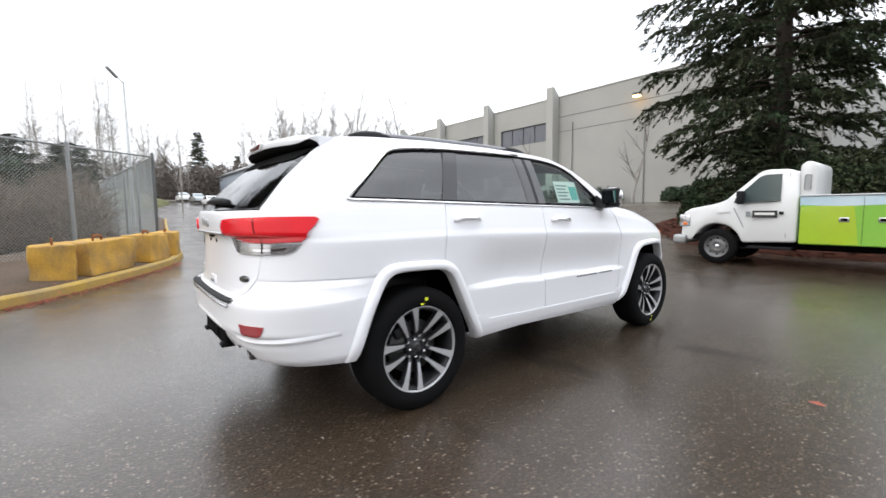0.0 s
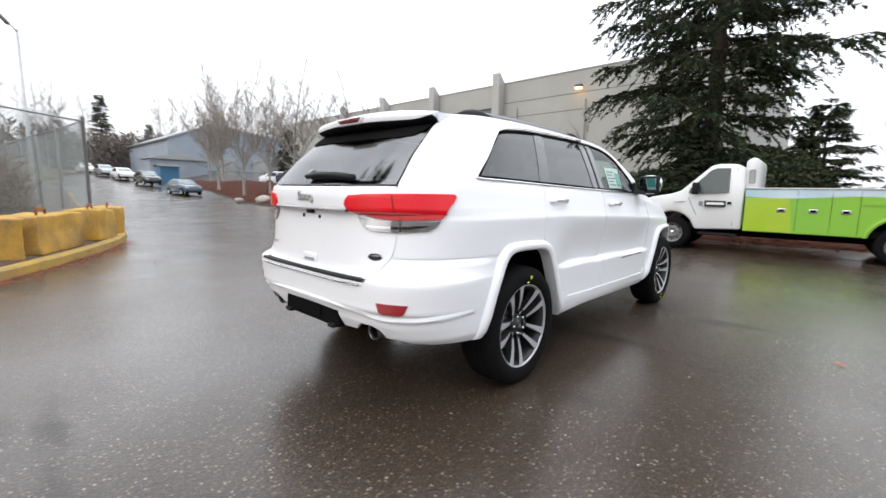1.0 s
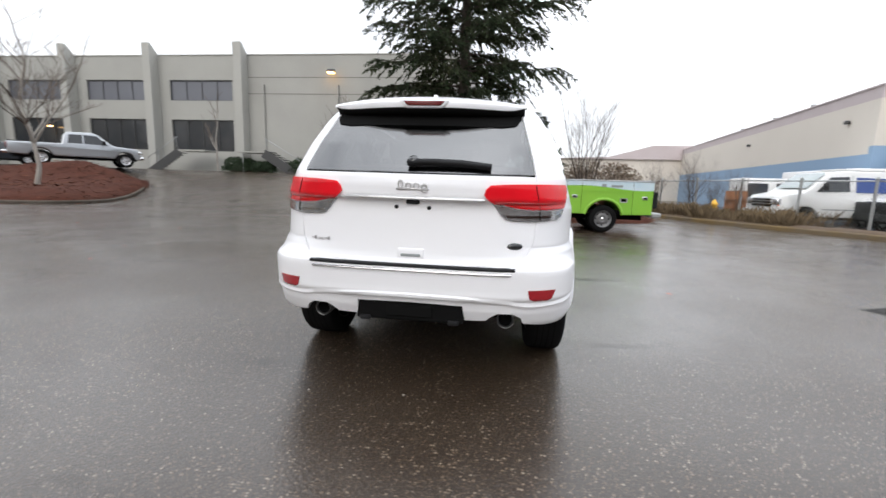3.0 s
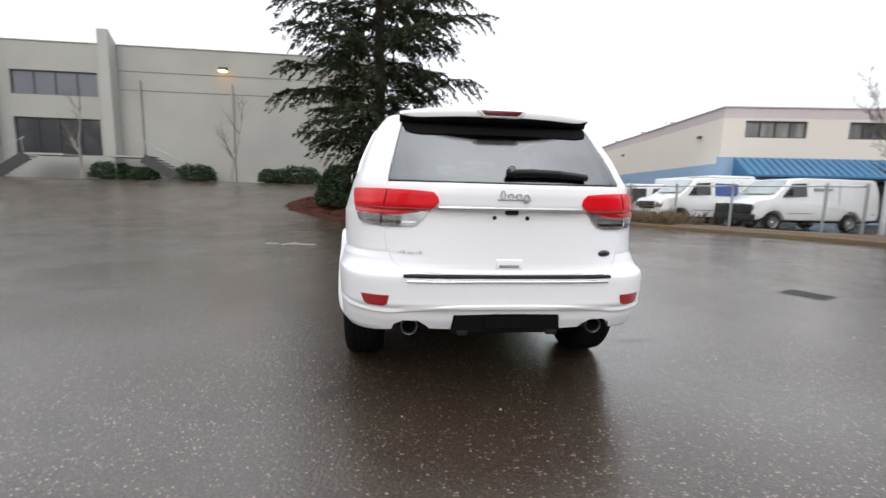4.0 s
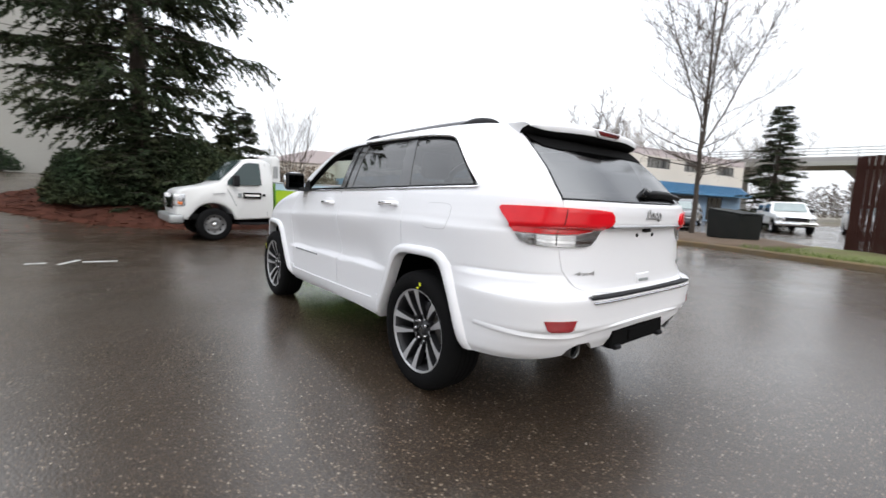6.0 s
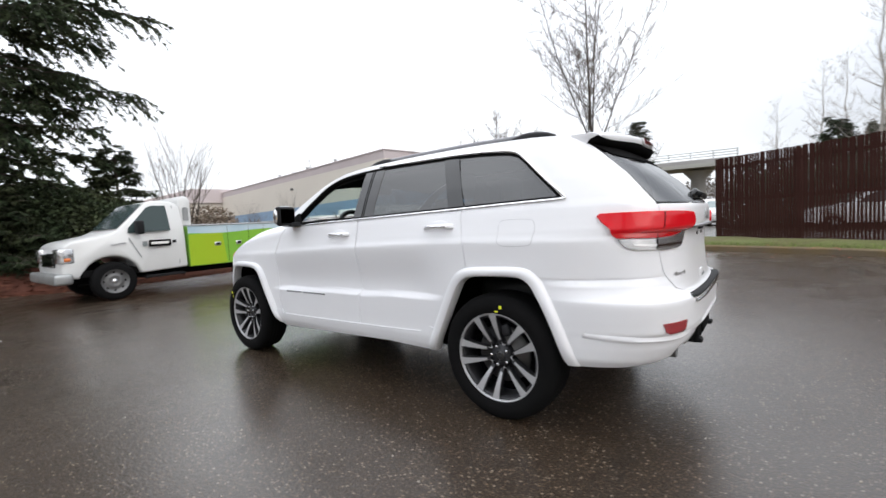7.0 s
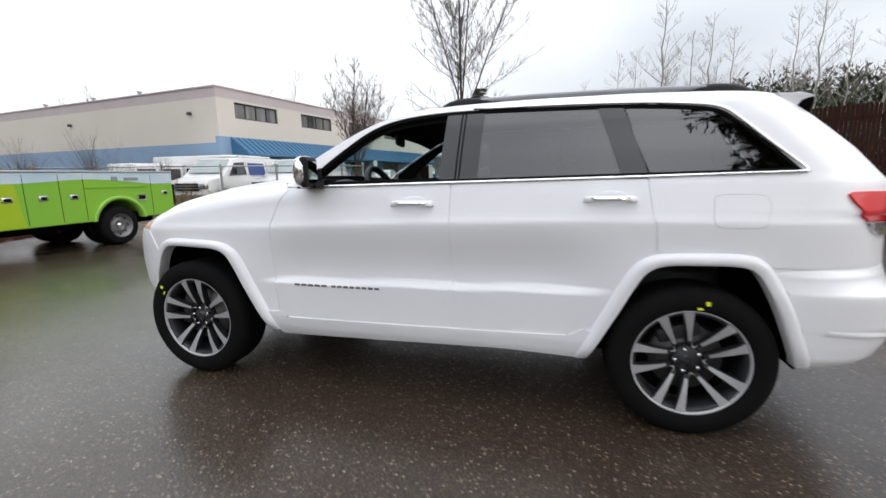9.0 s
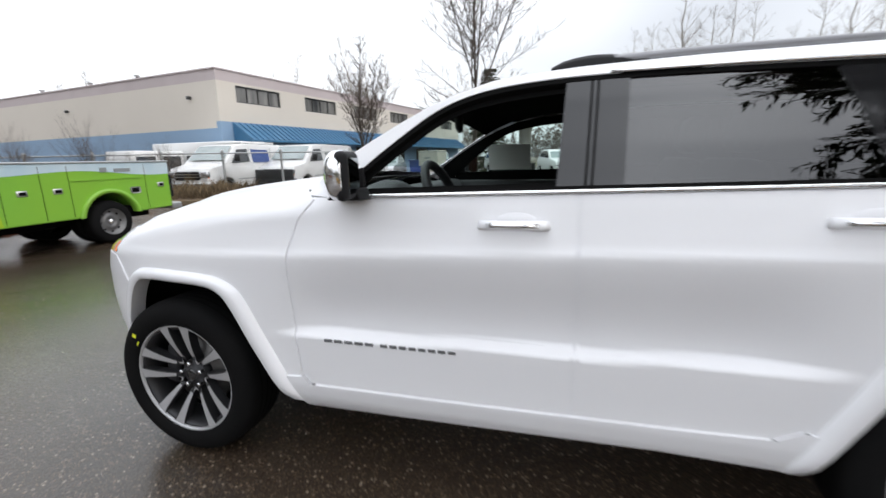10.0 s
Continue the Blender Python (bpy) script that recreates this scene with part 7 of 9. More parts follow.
# roof, windscreen, bonnet
def span(name, rows_fn, n_rows, n_cols, material, label="", flip=False):
    bm = bmesh.new()
    rows = [[bm.verts.new(rows_fn(i / n_rows, -1 + 2 * j / n_cols)) for j in range(n_cols + 1)] for i in range(n_rows + 1)]
    for a, b in zip(rows, rows[1:]):
        for j in range(n_cols):
            bm.faces.new((a[j], a[j + 1], b[j + 1], b[j]))
    bmesh.ops.recalc_face_normals(bm, faces=bm.faces)
    if sum(f.normal.z for f in bm.faces) < 0:
        bmesh.ops.reverse_faces(bm, faces=bm.faces)
    return part(name, bm, material, suv, label)


def roof_pt(f, v):
    x = -.46 + (1.50 + .46) * f
    z = read(T_ROOF, x) - .003
    y = skin(u_of_x(x, z), z)[1]
    a = abs(v)
    bow = .10 * step(.75, 1.0, f) * (1 - a * a)
    return (x + bow, v * y, z + .050 * (1 - a ** 2.2))


roof = span("roof_panel", roof_pt, 40, 36, M_WHITE)


def screen_pt(f, v):
    x = 2.19 - (2.19 - 1.53) * f
    z = read(T_ROOF, x) - .006
    y = skin(u_of_x(x, z), z)[1] - .03
    a = abs(v)
    return (x + .115 * (1 - a * a) * (1 - .15 * f), v * y, z + (.035 + .012 * f) * (1 - a ** 2))


ws = span("windscreen", screen_pt, 20, 24, M_SCREEN, "clear windscreen")
ws.visible_shadow = False


def band_pt(f, v):
    x, y, z = screen_pt(.66 + .34 * f - .05 * (1 - f) * abs(v) ** 3, v * .985)
    return (x - .004, y, z - .008)


span("windscreen_band", band_pt, 6, 20, M_UNDER, "black band along the top of the windscreen")


def hood_pt(f, v):
    x = 2.17 + (3.29 - 2.17) * f
    z = read(T_HOOD, x) - .002
    y = skin(u_of_x(x, z), z)[1]
    a = abs(v)
    lead = (.20 - .06 * f + .22 * f ** 2.5) * (1 - a ** 2.2)
    bulge = .030 * (1 - a ** 2.5) + .016 * (1 - step(.42, .60, a)) * (.5 + .5 * f)
    drop = .16 * f ** 6 * (1 - a * a)
    return (x + lead, v * y, z + bulge - drop)


span("bonnet", hood_pt, 36, 40, M_WHITE)


def cowl_pt(f, v):
    x = 2.13 + .05 * f
    z = read(T_HOOD, 2.2) - .012
    y = skin(u_of_x(2.2, z), z)[1] - .02
    a = abs(v)
    return (x + .17 * (1 - a * a), v * y, z + .02 * (1 - a * a))


span("cowl", cowl_pt, 2, 20, M_BLACK)
part("antenna_fin", prism([(-.02, 0), (.12, 0), (.02, .05), (-.01, .055)], .03, "y", -.015, .008, segs=2), M_WHITE, suv, "small white roof antenna fin").matrix_basis = pose(-.22, 0, 1.716)
# roof rails
for s in (1, -1):
    def rail_xyz(x, h):
        z = read(T_ROOF, x)
        y = skin(u_of_x(x, z), z)[1] - .075
        return (x, s * y, z + .018 + h)
    rail = part("roof_rail", sweep([rail_xyz(x, .006 if -.1 < x < 1.12 else .002) for x in np.linspace(-.18, 1.24, 16)], [(-.016, -.012), (-.018, .006), (-.008, .014), (.008, .014), (.018, .006), (.016, -.012)]), M_RAIL, suv, "grey satin roof rail")
    for a, b in ((-.26, .06), (.97, 1.30)):
        bm = bmesh.new()
        rows = []
        for x in np.linspace(a, b, 9):
            t = (x - a) / (b - a)
            h = .026 * math.sin(math.pi * min(1, max(0, (t if a < 0 else 1 - t) * 1.15))) ** .6 * (1 if .02 < t < .98 else .2) + .004
            c = rail_xyz(x, 0)
            w = .026
            rows.append([bm.verts.new(v) for v in ((c[0], c[1] - w, c[2] - .03), (c[0], c[1] - w * .8, c[2] + h * .8 - .01), (c[0], c[1], c[2] + h), (c[0], c[1] + w * .8, c[2] + h * .8 - .01), (c[0], c[1] + w, c[2] - .03))])
        for p, q in zip(rows, rows[1:]):
            for k in range(4):
                bm.faces.new((p[k], p[k + 1], q[k + 1], q[k]))
        bm.faces.new(rows[0])
        bm.faces.new(rows[-1][::-1])
        bmesh.ops.recalc_face_normals(bm, faces=bm.faces)
        part("rail_foot", bm, M_BLACK, rail, "black rail end")

# door handles, fuel flap, name strips
for s, doors in ((1, (fd[0], rd[0])), (-1, (fd[1], rd[1]))):
    for door, x, z in ((doors[0], 1.40, 1.136), (doors[1], .40, 1.163)):
        y = skin(u_of_x(x, z), z)[1]
        h = part("door_handle", sweep([(x - .115, s * (y - .004), z), (x - .095, s * (y + .022), z + .002), (x - .03, s * (y + .036), z + .004), (x + .05, s * (y + .034), z + .003), (x + .098, s * (y + .018), z), (x + .115, s * (y - .004), z - .002)], [(-.012, -.008), (-.016, .0), (-.012, .008), (.012, .008), (.016, 0), (.012, -.008)], up=(0, s, .3)), M_WHITE, door)
        part("handle_strip", sweep([(x - .085, s * (y + .034), z + .003), (x - .02, s * (y + .046), z + .005), (x + .06, s * (y + .043), z + .004), (x + .09, s * (y + .032), z + .002)], [(-.007, -.003), (-.007, .003), (.007, .003), (.007, -.003)], up=(0, s, .3)), M_CHROME, h, "chrome handle strip")
        part("handle_recess", lathe([(0, .002), (.05, .001), (.062, -.004)], 24, m=pose(x - .01, s * (y - .001), z + .012) @ pose(0, 0, 0, -90 * s, 0, 0) @ Matrix.Diagonal((1.15, .5, 1, 1))), M_WHITE, door)
for s in (1, -1):
    # model name along the door, as plain dark bars
    base = None
    for word, x0, n, w in ((0, 2.155, 5, .036), (1, 1.910, 8, .030)):
        for k in range(n):
            x = x0 - k * (w + .009) - .004
            z = .652 + .004 * (2.1 - x)
            y = skin(u_of_x(x, z), z)[1]
            ob = part("name_bar" if base else "name_strip", box(x - w, x, s * y - .003, s * y + .003, z - .0065, z + .0065, .002), M_LETTER, base or fd[0 if s > 0 else 1], "" if base else "model name as plain dark bars", smooth=False)
            base = base or ob
fl = [(u_of_x(x, 1.11), z) for x, z in curve_through([(-.075, 1.184), (-.15, 1.187), (-.235, 1.184), (-.264, 1.165), (-.266, 1.11), (-.262, 1.058), (-.235, 1.040), (-.15, 1.037), (-.075, 1.040), (-.048, 1.058), (-.044, 1.11), (-.048, 1.165)], 3, True)]
panel("fuel_flap_gap", fl, M_SEAM, suv, gap=-.0008, lift=.0008, thick=.004, cell=.03)
panel("fuel_flap", fl, M_WHITE, suv, gap=.0010, lift=.0020, thick=.004, cell=.03)

# door mirrors
for s in (1, -1):
    bm = bmesh.new()
    bmesh.ops.create_uvsphere(bm, u_segments=24, v_segments=16, radius=1)
    for v in bm.verts:
        q = v.co
        fx = math.copysign(abs(q.x) ** .7, q.x) if q.x > 0 else -abs(q.x) ** .35 * .35
        v.co = Vector((fx * .056, math.copysign(abs(q.y) ** .66, q.y) * .106, math.copysign(abs(q.z) ** .7, q.z) * .086))
    mir = part("door_mirror", bm, M_CHROME, suv, "chrome-capped door mirror")
    mir.matrix_basis = pose(1.965, s * 1.02, 1.312, 0, 0, 15 * s)
    part("mirror_shell", box(-.034, .012, -.098, .098, -.082, .080, .022, segs=5), M_BLACK, mir)
    part("mirror_glass", box(-.0355, -.0345, -.078, .078, -.060, .058), M_MIRROR, mir, smooth=False)
    part("mirror_foot", prism([(1.925, 1.222), (2.06, 1.222), (2.03, 1.26), (1.945, 1.262)], s * .10, "y", s * .885, .004), M_BLACK, mir, smooth=False).matrix_parent_inverse = mir.matrix_basis.inverted()
    part("mirror_sail", prism([(1.955, 1.236), (2.09, 1.236), (2.02, 1.315), (1.965, 1.335)], s * .02, "y", s * .862, .003), M_BLACK, suv, smooth=False)


# wheels
def build_wheel():
    """A wheel about its own axis z, outer face up."""
    w = new("wheel")
    w.parent = suv
    tagged(w, "machined grey alloy wheel with a low-profile tyre")
    R = .380
    prof = [(.262, -.112), (.278, -.122), (.31, -.131), (.340, -.126), (.362, -.113), (.374, -.098), (R - .001, -.07), (R, -.03), (R, .03), (R - .001, .07), (.374, .098), (.362, .113), (.340, .126), (.31, .131), (.278, .124), (.266, .116), (.260, .10), (.258, -.10)]
    tyre = part("tyre", lathe(prof, 64, closed=True), M_RUBBER, w)
    bm = bmesh.new()
    for z in (-.055, -.018, .018, .055):
        lathe([(R + .0005, z - .004), (R + .0012, z), (R + .0005, z + .004)], 64, bm=bm)
    part("tread_groove", bm, M_UNDER, tyre)
    part("rim", lathe([(.250, -.105), (.262, -.112), (.262, -.106), (.246, -.08), (.236, .05), (.238, .088), (.246, .100), (.252, .106), (.254, .10), (.25, -.09)], 64, closed=True), M_ALLOYDARK, w)
    part("rim_lip", lathe([(.2535, .104), (.258, .112), (.263, .116), (.2665, .1155), (.266, .109), (.256, .098)], 64, closed=True), M_ALLOY, w)
    part("rim_barrel", lathe([(.247, -.085), (.237, .05), (.2385, .085)], 48), M_ALLOYDARK, w)
    part("brake_disc", lathe([(0, .018), (.17, .018), (.172, .0), (0, .0)], 40), M_DISC, w)
    part("caliper", box(.10, .175, -.10, .10, .0, .05, .015, segs=2), M_ALLOYDARK, w)
    part("inner_well", lathe([(0, -.02), (.235, -.02), (.235, -.03)], 32), M_UNDER, w)
    for k in range(5):
        for sgn in (1, -1):
            # a spoke from the hub to the rim: machined face over grey flanks
            def line(t, across):
                r = .074 + .186 * t
                tip = max(0.0, t - .80) / .20
                inner = .0205 + .0125 * t - .007 * tip ** 2
                outer = .0395 + .0490 * t ** 1.08 + .016 * tip ** 2
                z = .060 + .050 * t ** .85 + .005 * math.sin(math.pi * t)
                return Vector((r, sgn * (inner if across * sgn < 0 else outer), z))
            body = bmesh.new()
            face = bmesh.new()
            rb, rf = [], []
            for i in range(11):
                t = i / 10
                l, r_ = line(t, -1), line(t, 1)
                rb.append([body.verts.new(p) for p in (l, r_, r_ + Vector((0, 0, -.045)) + (l - r_) * .12, l + Vector((0, 0, -.045)) + (r_ - l) * .12)])
                if t > .05:
                    inl, inr = l.lerp(r_, .07 + .14 * (1 - t) * (sgn > 0)) + Vector((0, 0, .0012)), l.lerp(r_, .93 - .14 * (1 - t) * (sgn < 0)) + Vector((0, 0, .0012))
                    rf.append([face.verts.new(p) for p in (inl, inr)])
            for a, b in zip(rb, rb[1:]):
                for q in range(4):
                    body.faces.new((a[q], a[(q + 1) % 4], b[(q + 1) % 4], b[q]))
            for a, b in zip(rf, rf[1:]):
                face.faces.new((a[0], a[1], b[1], b[0]))
            bmesh.ops.recalc_face_normals(body, faces=body.faces)
            bmesh.ops.recalc_face_normals(face, faces=face.faces)
            if sum(f.normal.z for f in face.faces) < 0:
                bmesh.ops.reverse_faces(face, faces=face.faces)
            rot = Matrix.Rotation(radians(72 * k), 4, "Z")
            bmesh.ops.transform(body, matrix=rot, verts=body.verts)
            bmesh.ops.transform(face, matrix=rot, verts=face.verts)
            sp = part("spoke", body, M_ALLOYDARK, w, smooth=False)
            part("spoke_face", face, M_ALLOY, sp, smooth=False)
        # the rounded root that joins one pair of spokes to the next
        root, bright = bmesh.new(), bmesh.new()
        rr, rl = [], []
        for i in range(13):
            e = -1 + i / 6
            a = radians(36 + 72 * k + 9.6 * e)
            hi = .0775 + .0085 * e ** 2 + .008 * e ** 4
            lo = hi - .0125 + .004 * e ** 2
            z = .0645 + .0025 * e ** 2
            d = Vector((math.cos(a), math.sin(a), 0))
            rr.append([root.verts.new(d * q + Vector((0, 0, h))) for q, h in ((lo, z), (hi, z), (hi - .002, .02), (lo, .02))])
            rl.append([bright.verts.new(d * q + Vector((0, 0, z + .0014))) for q in (lo + .002, hi - .0008)])
        for a, b in zip(rr, rr[1:]):
            for q in range(4):
                root.faces.new((a[q], a[(q + 1) % 4], b[(q + 1) % 4], b[q]))
        for a, b in zip(rl, rl[1:]):
            bright.faces.new((a[0], a[1], b[1], b[0]))
        bmesh.ops.recalc_face_normals(root, faces=root.faces)
        base = part("spoke_root", root, M_ALLOYDARK, w, smooth=False)
        part("root_face", bright, M_ALLOY, base, smooth=False)
    part("hub", lathe([(0, .068), (.030, .070), (.034, .062), (.060, .058), (.070, .050), (.074, .01)], 40), M_ALLOYDARK, w)
    part("hub_cap", lathe([(0, .074), (.022, .075), (.028, .071), (.028, .06)], 28), M_GLOSSBLACK, w)
    for k in range(5):
        a = radians(72 * k)
        part("wheel_nut", lathe([(0, .082), (.008, .081), (.0105, .076), (.0105, .05)], 6, m=pose(.0575 * math.cos(a), .0575 * math.sin(a), 0)), M_CHROME, w)
    part("crayon_mark", box(-.010, .010, -.009, .009, 0, .0015), M_YELLOWTAG, tyre, "yellow crayon mark", smooth=False).matrix_basis = pose(0, 0, 0, 0, 0, -27) @ pose(.312, 0, .1305, 0, 0, 20)
    part("crayon_dot", box(-.005, .005, -.011, .011, 0, .0015), M_YELLOWTAG, tyre, smooth=False).matrix_basis = pose(0, 0, 0, 0, 0, -22) @ pose(.281, 0, .1255, 0, 12, 5)
    return w


WC = .376
wheel = build_wheel()
wheel.matrix_basis = pose(0, .815, WC, 0, 0, 0) @ pose(0, 0, 0, -90, 0, 0) @ pose(0, 0, 0, 0, 0, -72)
for x, s, r in ((2.915, 1, -13), (0, -1, 111), (2.915, -1, -63)):
    c = copy_thing(wheel, pose(x, s * .815, WC) @ pose(0, 0, 0, -90 * s, 0, 0) @ pose(0, 0, 0, 0, 0, r))

# underbody, wheel wells, inner shell and cabin
part("underbody", box(-.30, 3.45, -.60, .60, .27, .50, .03), M_UNDER, suv, smooth=False)
part("spare_well", box(-.78, -.30, -.5, .5, .43, .50, .02), M_UNDER, suv, smooth=False)
part("fuel_tank", box(-.2, 1.0, -.42, .42, .24, .30, .03), M_UNDER, suv, smooth=False)
part("axle", box(-.06, .06, -.75, .75, .30, .42, .02), M_UNDER, suv, smooth=False)
part("axle", box(2.86, 2.97, -.75, .75, .30, .42, .02), M_UNDER, suv, smooth=False)
for x in (0.02, 2.87):
    for s in (1, -1):
        bm = bmesh.new()
        rows = []
        for k in range(25):
            a = math.pi * (1.06 - 1.12 * k / 24)
            cx, cz = .47 * math.cos(a), .46 + .455 * math.sin(a)
            rows.append([bm.verts.new((x + cx, s * .50, cz)), bm.verts.new((x + cx, s * min(.905, skin(u_of_x(x + cx, max(.4, cz)), max(.4, cz))[1] - .02), cz))])
        for p, q in zip(rows, rows[1:]):
            bm.faces.new((p[0], p[1], q[1], q[0]))
        bm.faces.new([r[0] for r in rows])
        part("wheel_well", bm, M_UNDER, suv)
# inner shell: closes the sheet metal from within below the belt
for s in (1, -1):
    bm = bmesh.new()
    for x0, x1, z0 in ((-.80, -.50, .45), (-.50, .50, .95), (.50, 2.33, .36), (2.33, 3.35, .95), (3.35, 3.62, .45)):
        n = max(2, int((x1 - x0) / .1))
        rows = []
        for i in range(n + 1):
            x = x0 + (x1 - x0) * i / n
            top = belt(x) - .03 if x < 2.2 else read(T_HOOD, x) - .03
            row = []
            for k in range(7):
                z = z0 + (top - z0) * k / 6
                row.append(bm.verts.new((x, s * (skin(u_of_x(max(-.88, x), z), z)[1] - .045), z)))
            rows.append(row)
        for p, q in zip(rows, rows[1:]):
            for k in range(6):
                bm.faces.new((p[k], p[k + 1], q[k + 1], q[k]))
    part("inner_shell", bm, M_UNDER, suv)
part("tail_shell", box(-.84, -.80, -.52, .52, .45, 1.18), M_UNDER, suv, smooth=False)
part("bulkhead", box(2.12, 2.18, -.80, .80, .40, 1.19), M_UNDER, suv, smooth=False)
part("cabin_floor", box(-.80, 2.14, -.80, .80, .50, .53), M_UNDER, suv, smooth=False)
# headlining, set inside the roof
def lining_pt(f, v):
    x, y, z = roof_pt(f * 1.03, v * .93)
    return (x, y, z - .035)


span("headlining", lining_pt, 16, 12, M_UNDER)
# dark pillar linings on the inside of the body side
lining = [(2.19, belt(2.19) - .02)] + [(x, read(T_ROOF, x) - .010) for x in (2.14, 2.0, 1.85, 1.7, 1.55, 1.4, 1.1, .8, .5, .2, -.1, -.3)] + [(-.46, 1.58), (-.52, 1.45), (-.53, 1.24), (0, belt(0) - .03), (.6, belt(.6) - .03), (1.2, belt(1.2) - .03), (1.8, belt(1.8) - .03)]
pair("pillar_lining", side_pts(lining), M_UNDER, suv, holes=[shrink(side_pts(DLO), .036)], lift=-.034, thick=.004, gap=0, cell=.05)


def dash_pt(f, v):
    # from the foot of the windscreen back over the crown and down the face
    a = abs(v)
    x = 2.20 - .36 * f + .07 * (1 - a * a) * (1 - f)
    z = 1.180 + .030 * math.sin(math.pi * min(1, f * 1.25)) - .40 * max(0, f - .62) / .38
    z += .055 * math.exp(-((v - .47) / .24) ** 2) * math.sin(math.pi * min(1, f * 1.05))
    return (x, v * .80, z)


part("dashboard", box(1.80, 2.12, -.80, .80, .60, 1.14, .03), M_DASH, suv)
span("dash_top", dash_pt, 16, 30, M_DASH)
bm = bmesh.new()
wheel_m = pose(1.775, .39, 1.165, 0, -64, 0)
lathe([(.188 + .022 * math.cos(2 * math.pi * k / 10), .022 * math.sin(2 * math.pi * k / 10)) for k in range(10)], 40, bm=bm, closed=True, m=wheel_m)
steer = part("steering_wheel", bm, M_SEAT, suv, "black leather steering wheel")
bm = bmesh.new()
for a in (0, 180, 270):
    box(.05, .185, -.022, .022, -.012, .008, .006, bm=bm)
    bmesh.ops.rotate(bm, cent=(0, 0, 0), matrix=Matrix.Rotation(radians(90), 3, "Z"), verts=bm.verts)
lathe([(0, .03), (.05, .028), (.07, .01), (.07, -.02)], 20, bm=bm)
bmesh.ops.transform(bm, matrix=wheel_m, verts=bm.verts)
part("steering_spoke", bm, M_SATIN, steer)
part("steering_column", sweep([(1.79, .39, 1.155), (2.0, .39, 1.05)], round_ring(.045, 12)), M_DASH, steer)
part("rear_view_mirror", box(-.020, .020, -.13, .13, -.045, .045, .018, segs=2), M_DASH, suv).matrix_basis = pose(1.80, 0, 1.545, 0, 0, 12)
part("mirror_stem", sweep([(1.82, 0, 1.56), (1.90, 0, 1.60)], round_ring(.012)), M_DASH, suv)
for s in (1, -1):
    part("door_card", box(1.22, 2.08, -.02, .02, .60, 1.20, .015, segs=2), M_DASH, suv).matrix_basis = pose(0, s * .80, 0)
    seat = part("front_seat", box(.72, 1.30, -.25, .25, .62, .80, .05, segs=3), M_SEAT, suv, "black leather front seat")
    seat.matrix_basis = pose(0, s * .39, 0)
    part("seat_back", box(-.07, .07, -.24, .24, 0, .62, .05, segs=3), M_SEAT, seat).matrix_basis = pose(.76, 0, .74, 0, -16, 0)
    part("headrest", box(-.05, .05, -.13, .13, 0, .20, .045, segs=3), M_SEAT, seat).matrix_basis = pose(.575, 0, 1.36, 0, -10, 0)
rs = part("rear_seat", box(-.20, .30, -.62, .62, .62, .80, .05, segs=2), M_SEAT, suv)
part("seat_back", box(-.07, .07, -.62, .62, 0, .55, .05, segs=2), M_SEAT, rs).matrix_basis = pose(-.12, 0, .76, 0, -16, 0)
# price sheet in the right front window
y = -(skin(u_of_x(1.5, 1.36), 1.36)[1] - .035)
st = part("price_sheet", box(-.15, .15, -.001, .001, -.095, .095), M_PAPER, suv, "white price sheet in the side window", smooth=False)
st.matrix_basis = pose(1.62, y, 1.36, -20, 0, 0)
bm = bmesh.new()
for k in range(5):
    box(-.13, .02 - .03 * (k % 2), -.0035, -.0015, .05 - .03 * k, .062 - .03 * k, bm=bm)
part("print_bar", bm, M_PRINT, st, smooth=False)
part("print_panel", box(.04, .14, -.0035, -.0015, -.07, .05), M_TEAL, st, smooth=False)

# ---- the green service truck and other vehicles ----
def plain_wheel(parent, x, y, r, width, side, steel=True):
    """A wheel on local x, y; side 1 is the left."""
    w = new("wheel")
    w.parent = parent
    w.matrix_basis = pose(x, y, r) @ pose(0, 0, 0, -90 * side, 0, 0)
    h = width / 2
    tyre = part("tyre", lathe([(r * .62, -h), (r * .86, -h * 1.04), (r * .97, -h * .82), (r, -h * .5), (r, h * .5), (r * .97, h * .82), (r * .86, h * 1.04), (r * .62, h)], 36, closed=False), M_RUBBER, w)
    rim = part("rim", lathe([(0, h * .35), (r * .16, h * .40), (r * .2, h * .62), (r * .34, h * .55), (r * .42, h * .35), (r * .55, h * .55), (r * .60, h * .98), (r * .65, h * 1.0), (r * .62, h * .8)], 36), M_WHEELSTEEL if steel else M_ALLOY, w)
    for k in range(8 if steel else 5):
        a = 2 * math.pi * k / (8 if steel else 5)
        if steel:
            part("vent_hole", lathe([(0, .004), (r * .06, .003), (r * .065, 0)], 8, m=pose(r * .485 * math.cos(a), r * .485 * math.sin(a), h * .46)), M_UNDER, rim)
        else:
            part("spoke_gap", lathe([(0, .004), (r * .10, .003), (r * .11, 0)], 8, m=pose(r * .42 * math.cos(a), r * .42 * math.sin(a), h * .47)), M_UNDER, rim)
    part("hub", lathe([(0, h * .75), (r * .12, h * .72), (r * .15, h * .4)], 16), M_CHROME, w)
    return w


def hull(outline, half, tumble=None, bevel=0.04, nose=0.0, tail=0.0, segs=2):
    """A car body from its side outline: pushed across, edges rounded, sides leaning in by height and drawn in at nose and tail."""
    bm = prism(outline, 2 * half, "y", -half, bevel, segs=segs)
    lean_y(bm, half, tumble, nose, tail, min(p[0] for p in outline), max(p[0] for p in outline))
    return bm


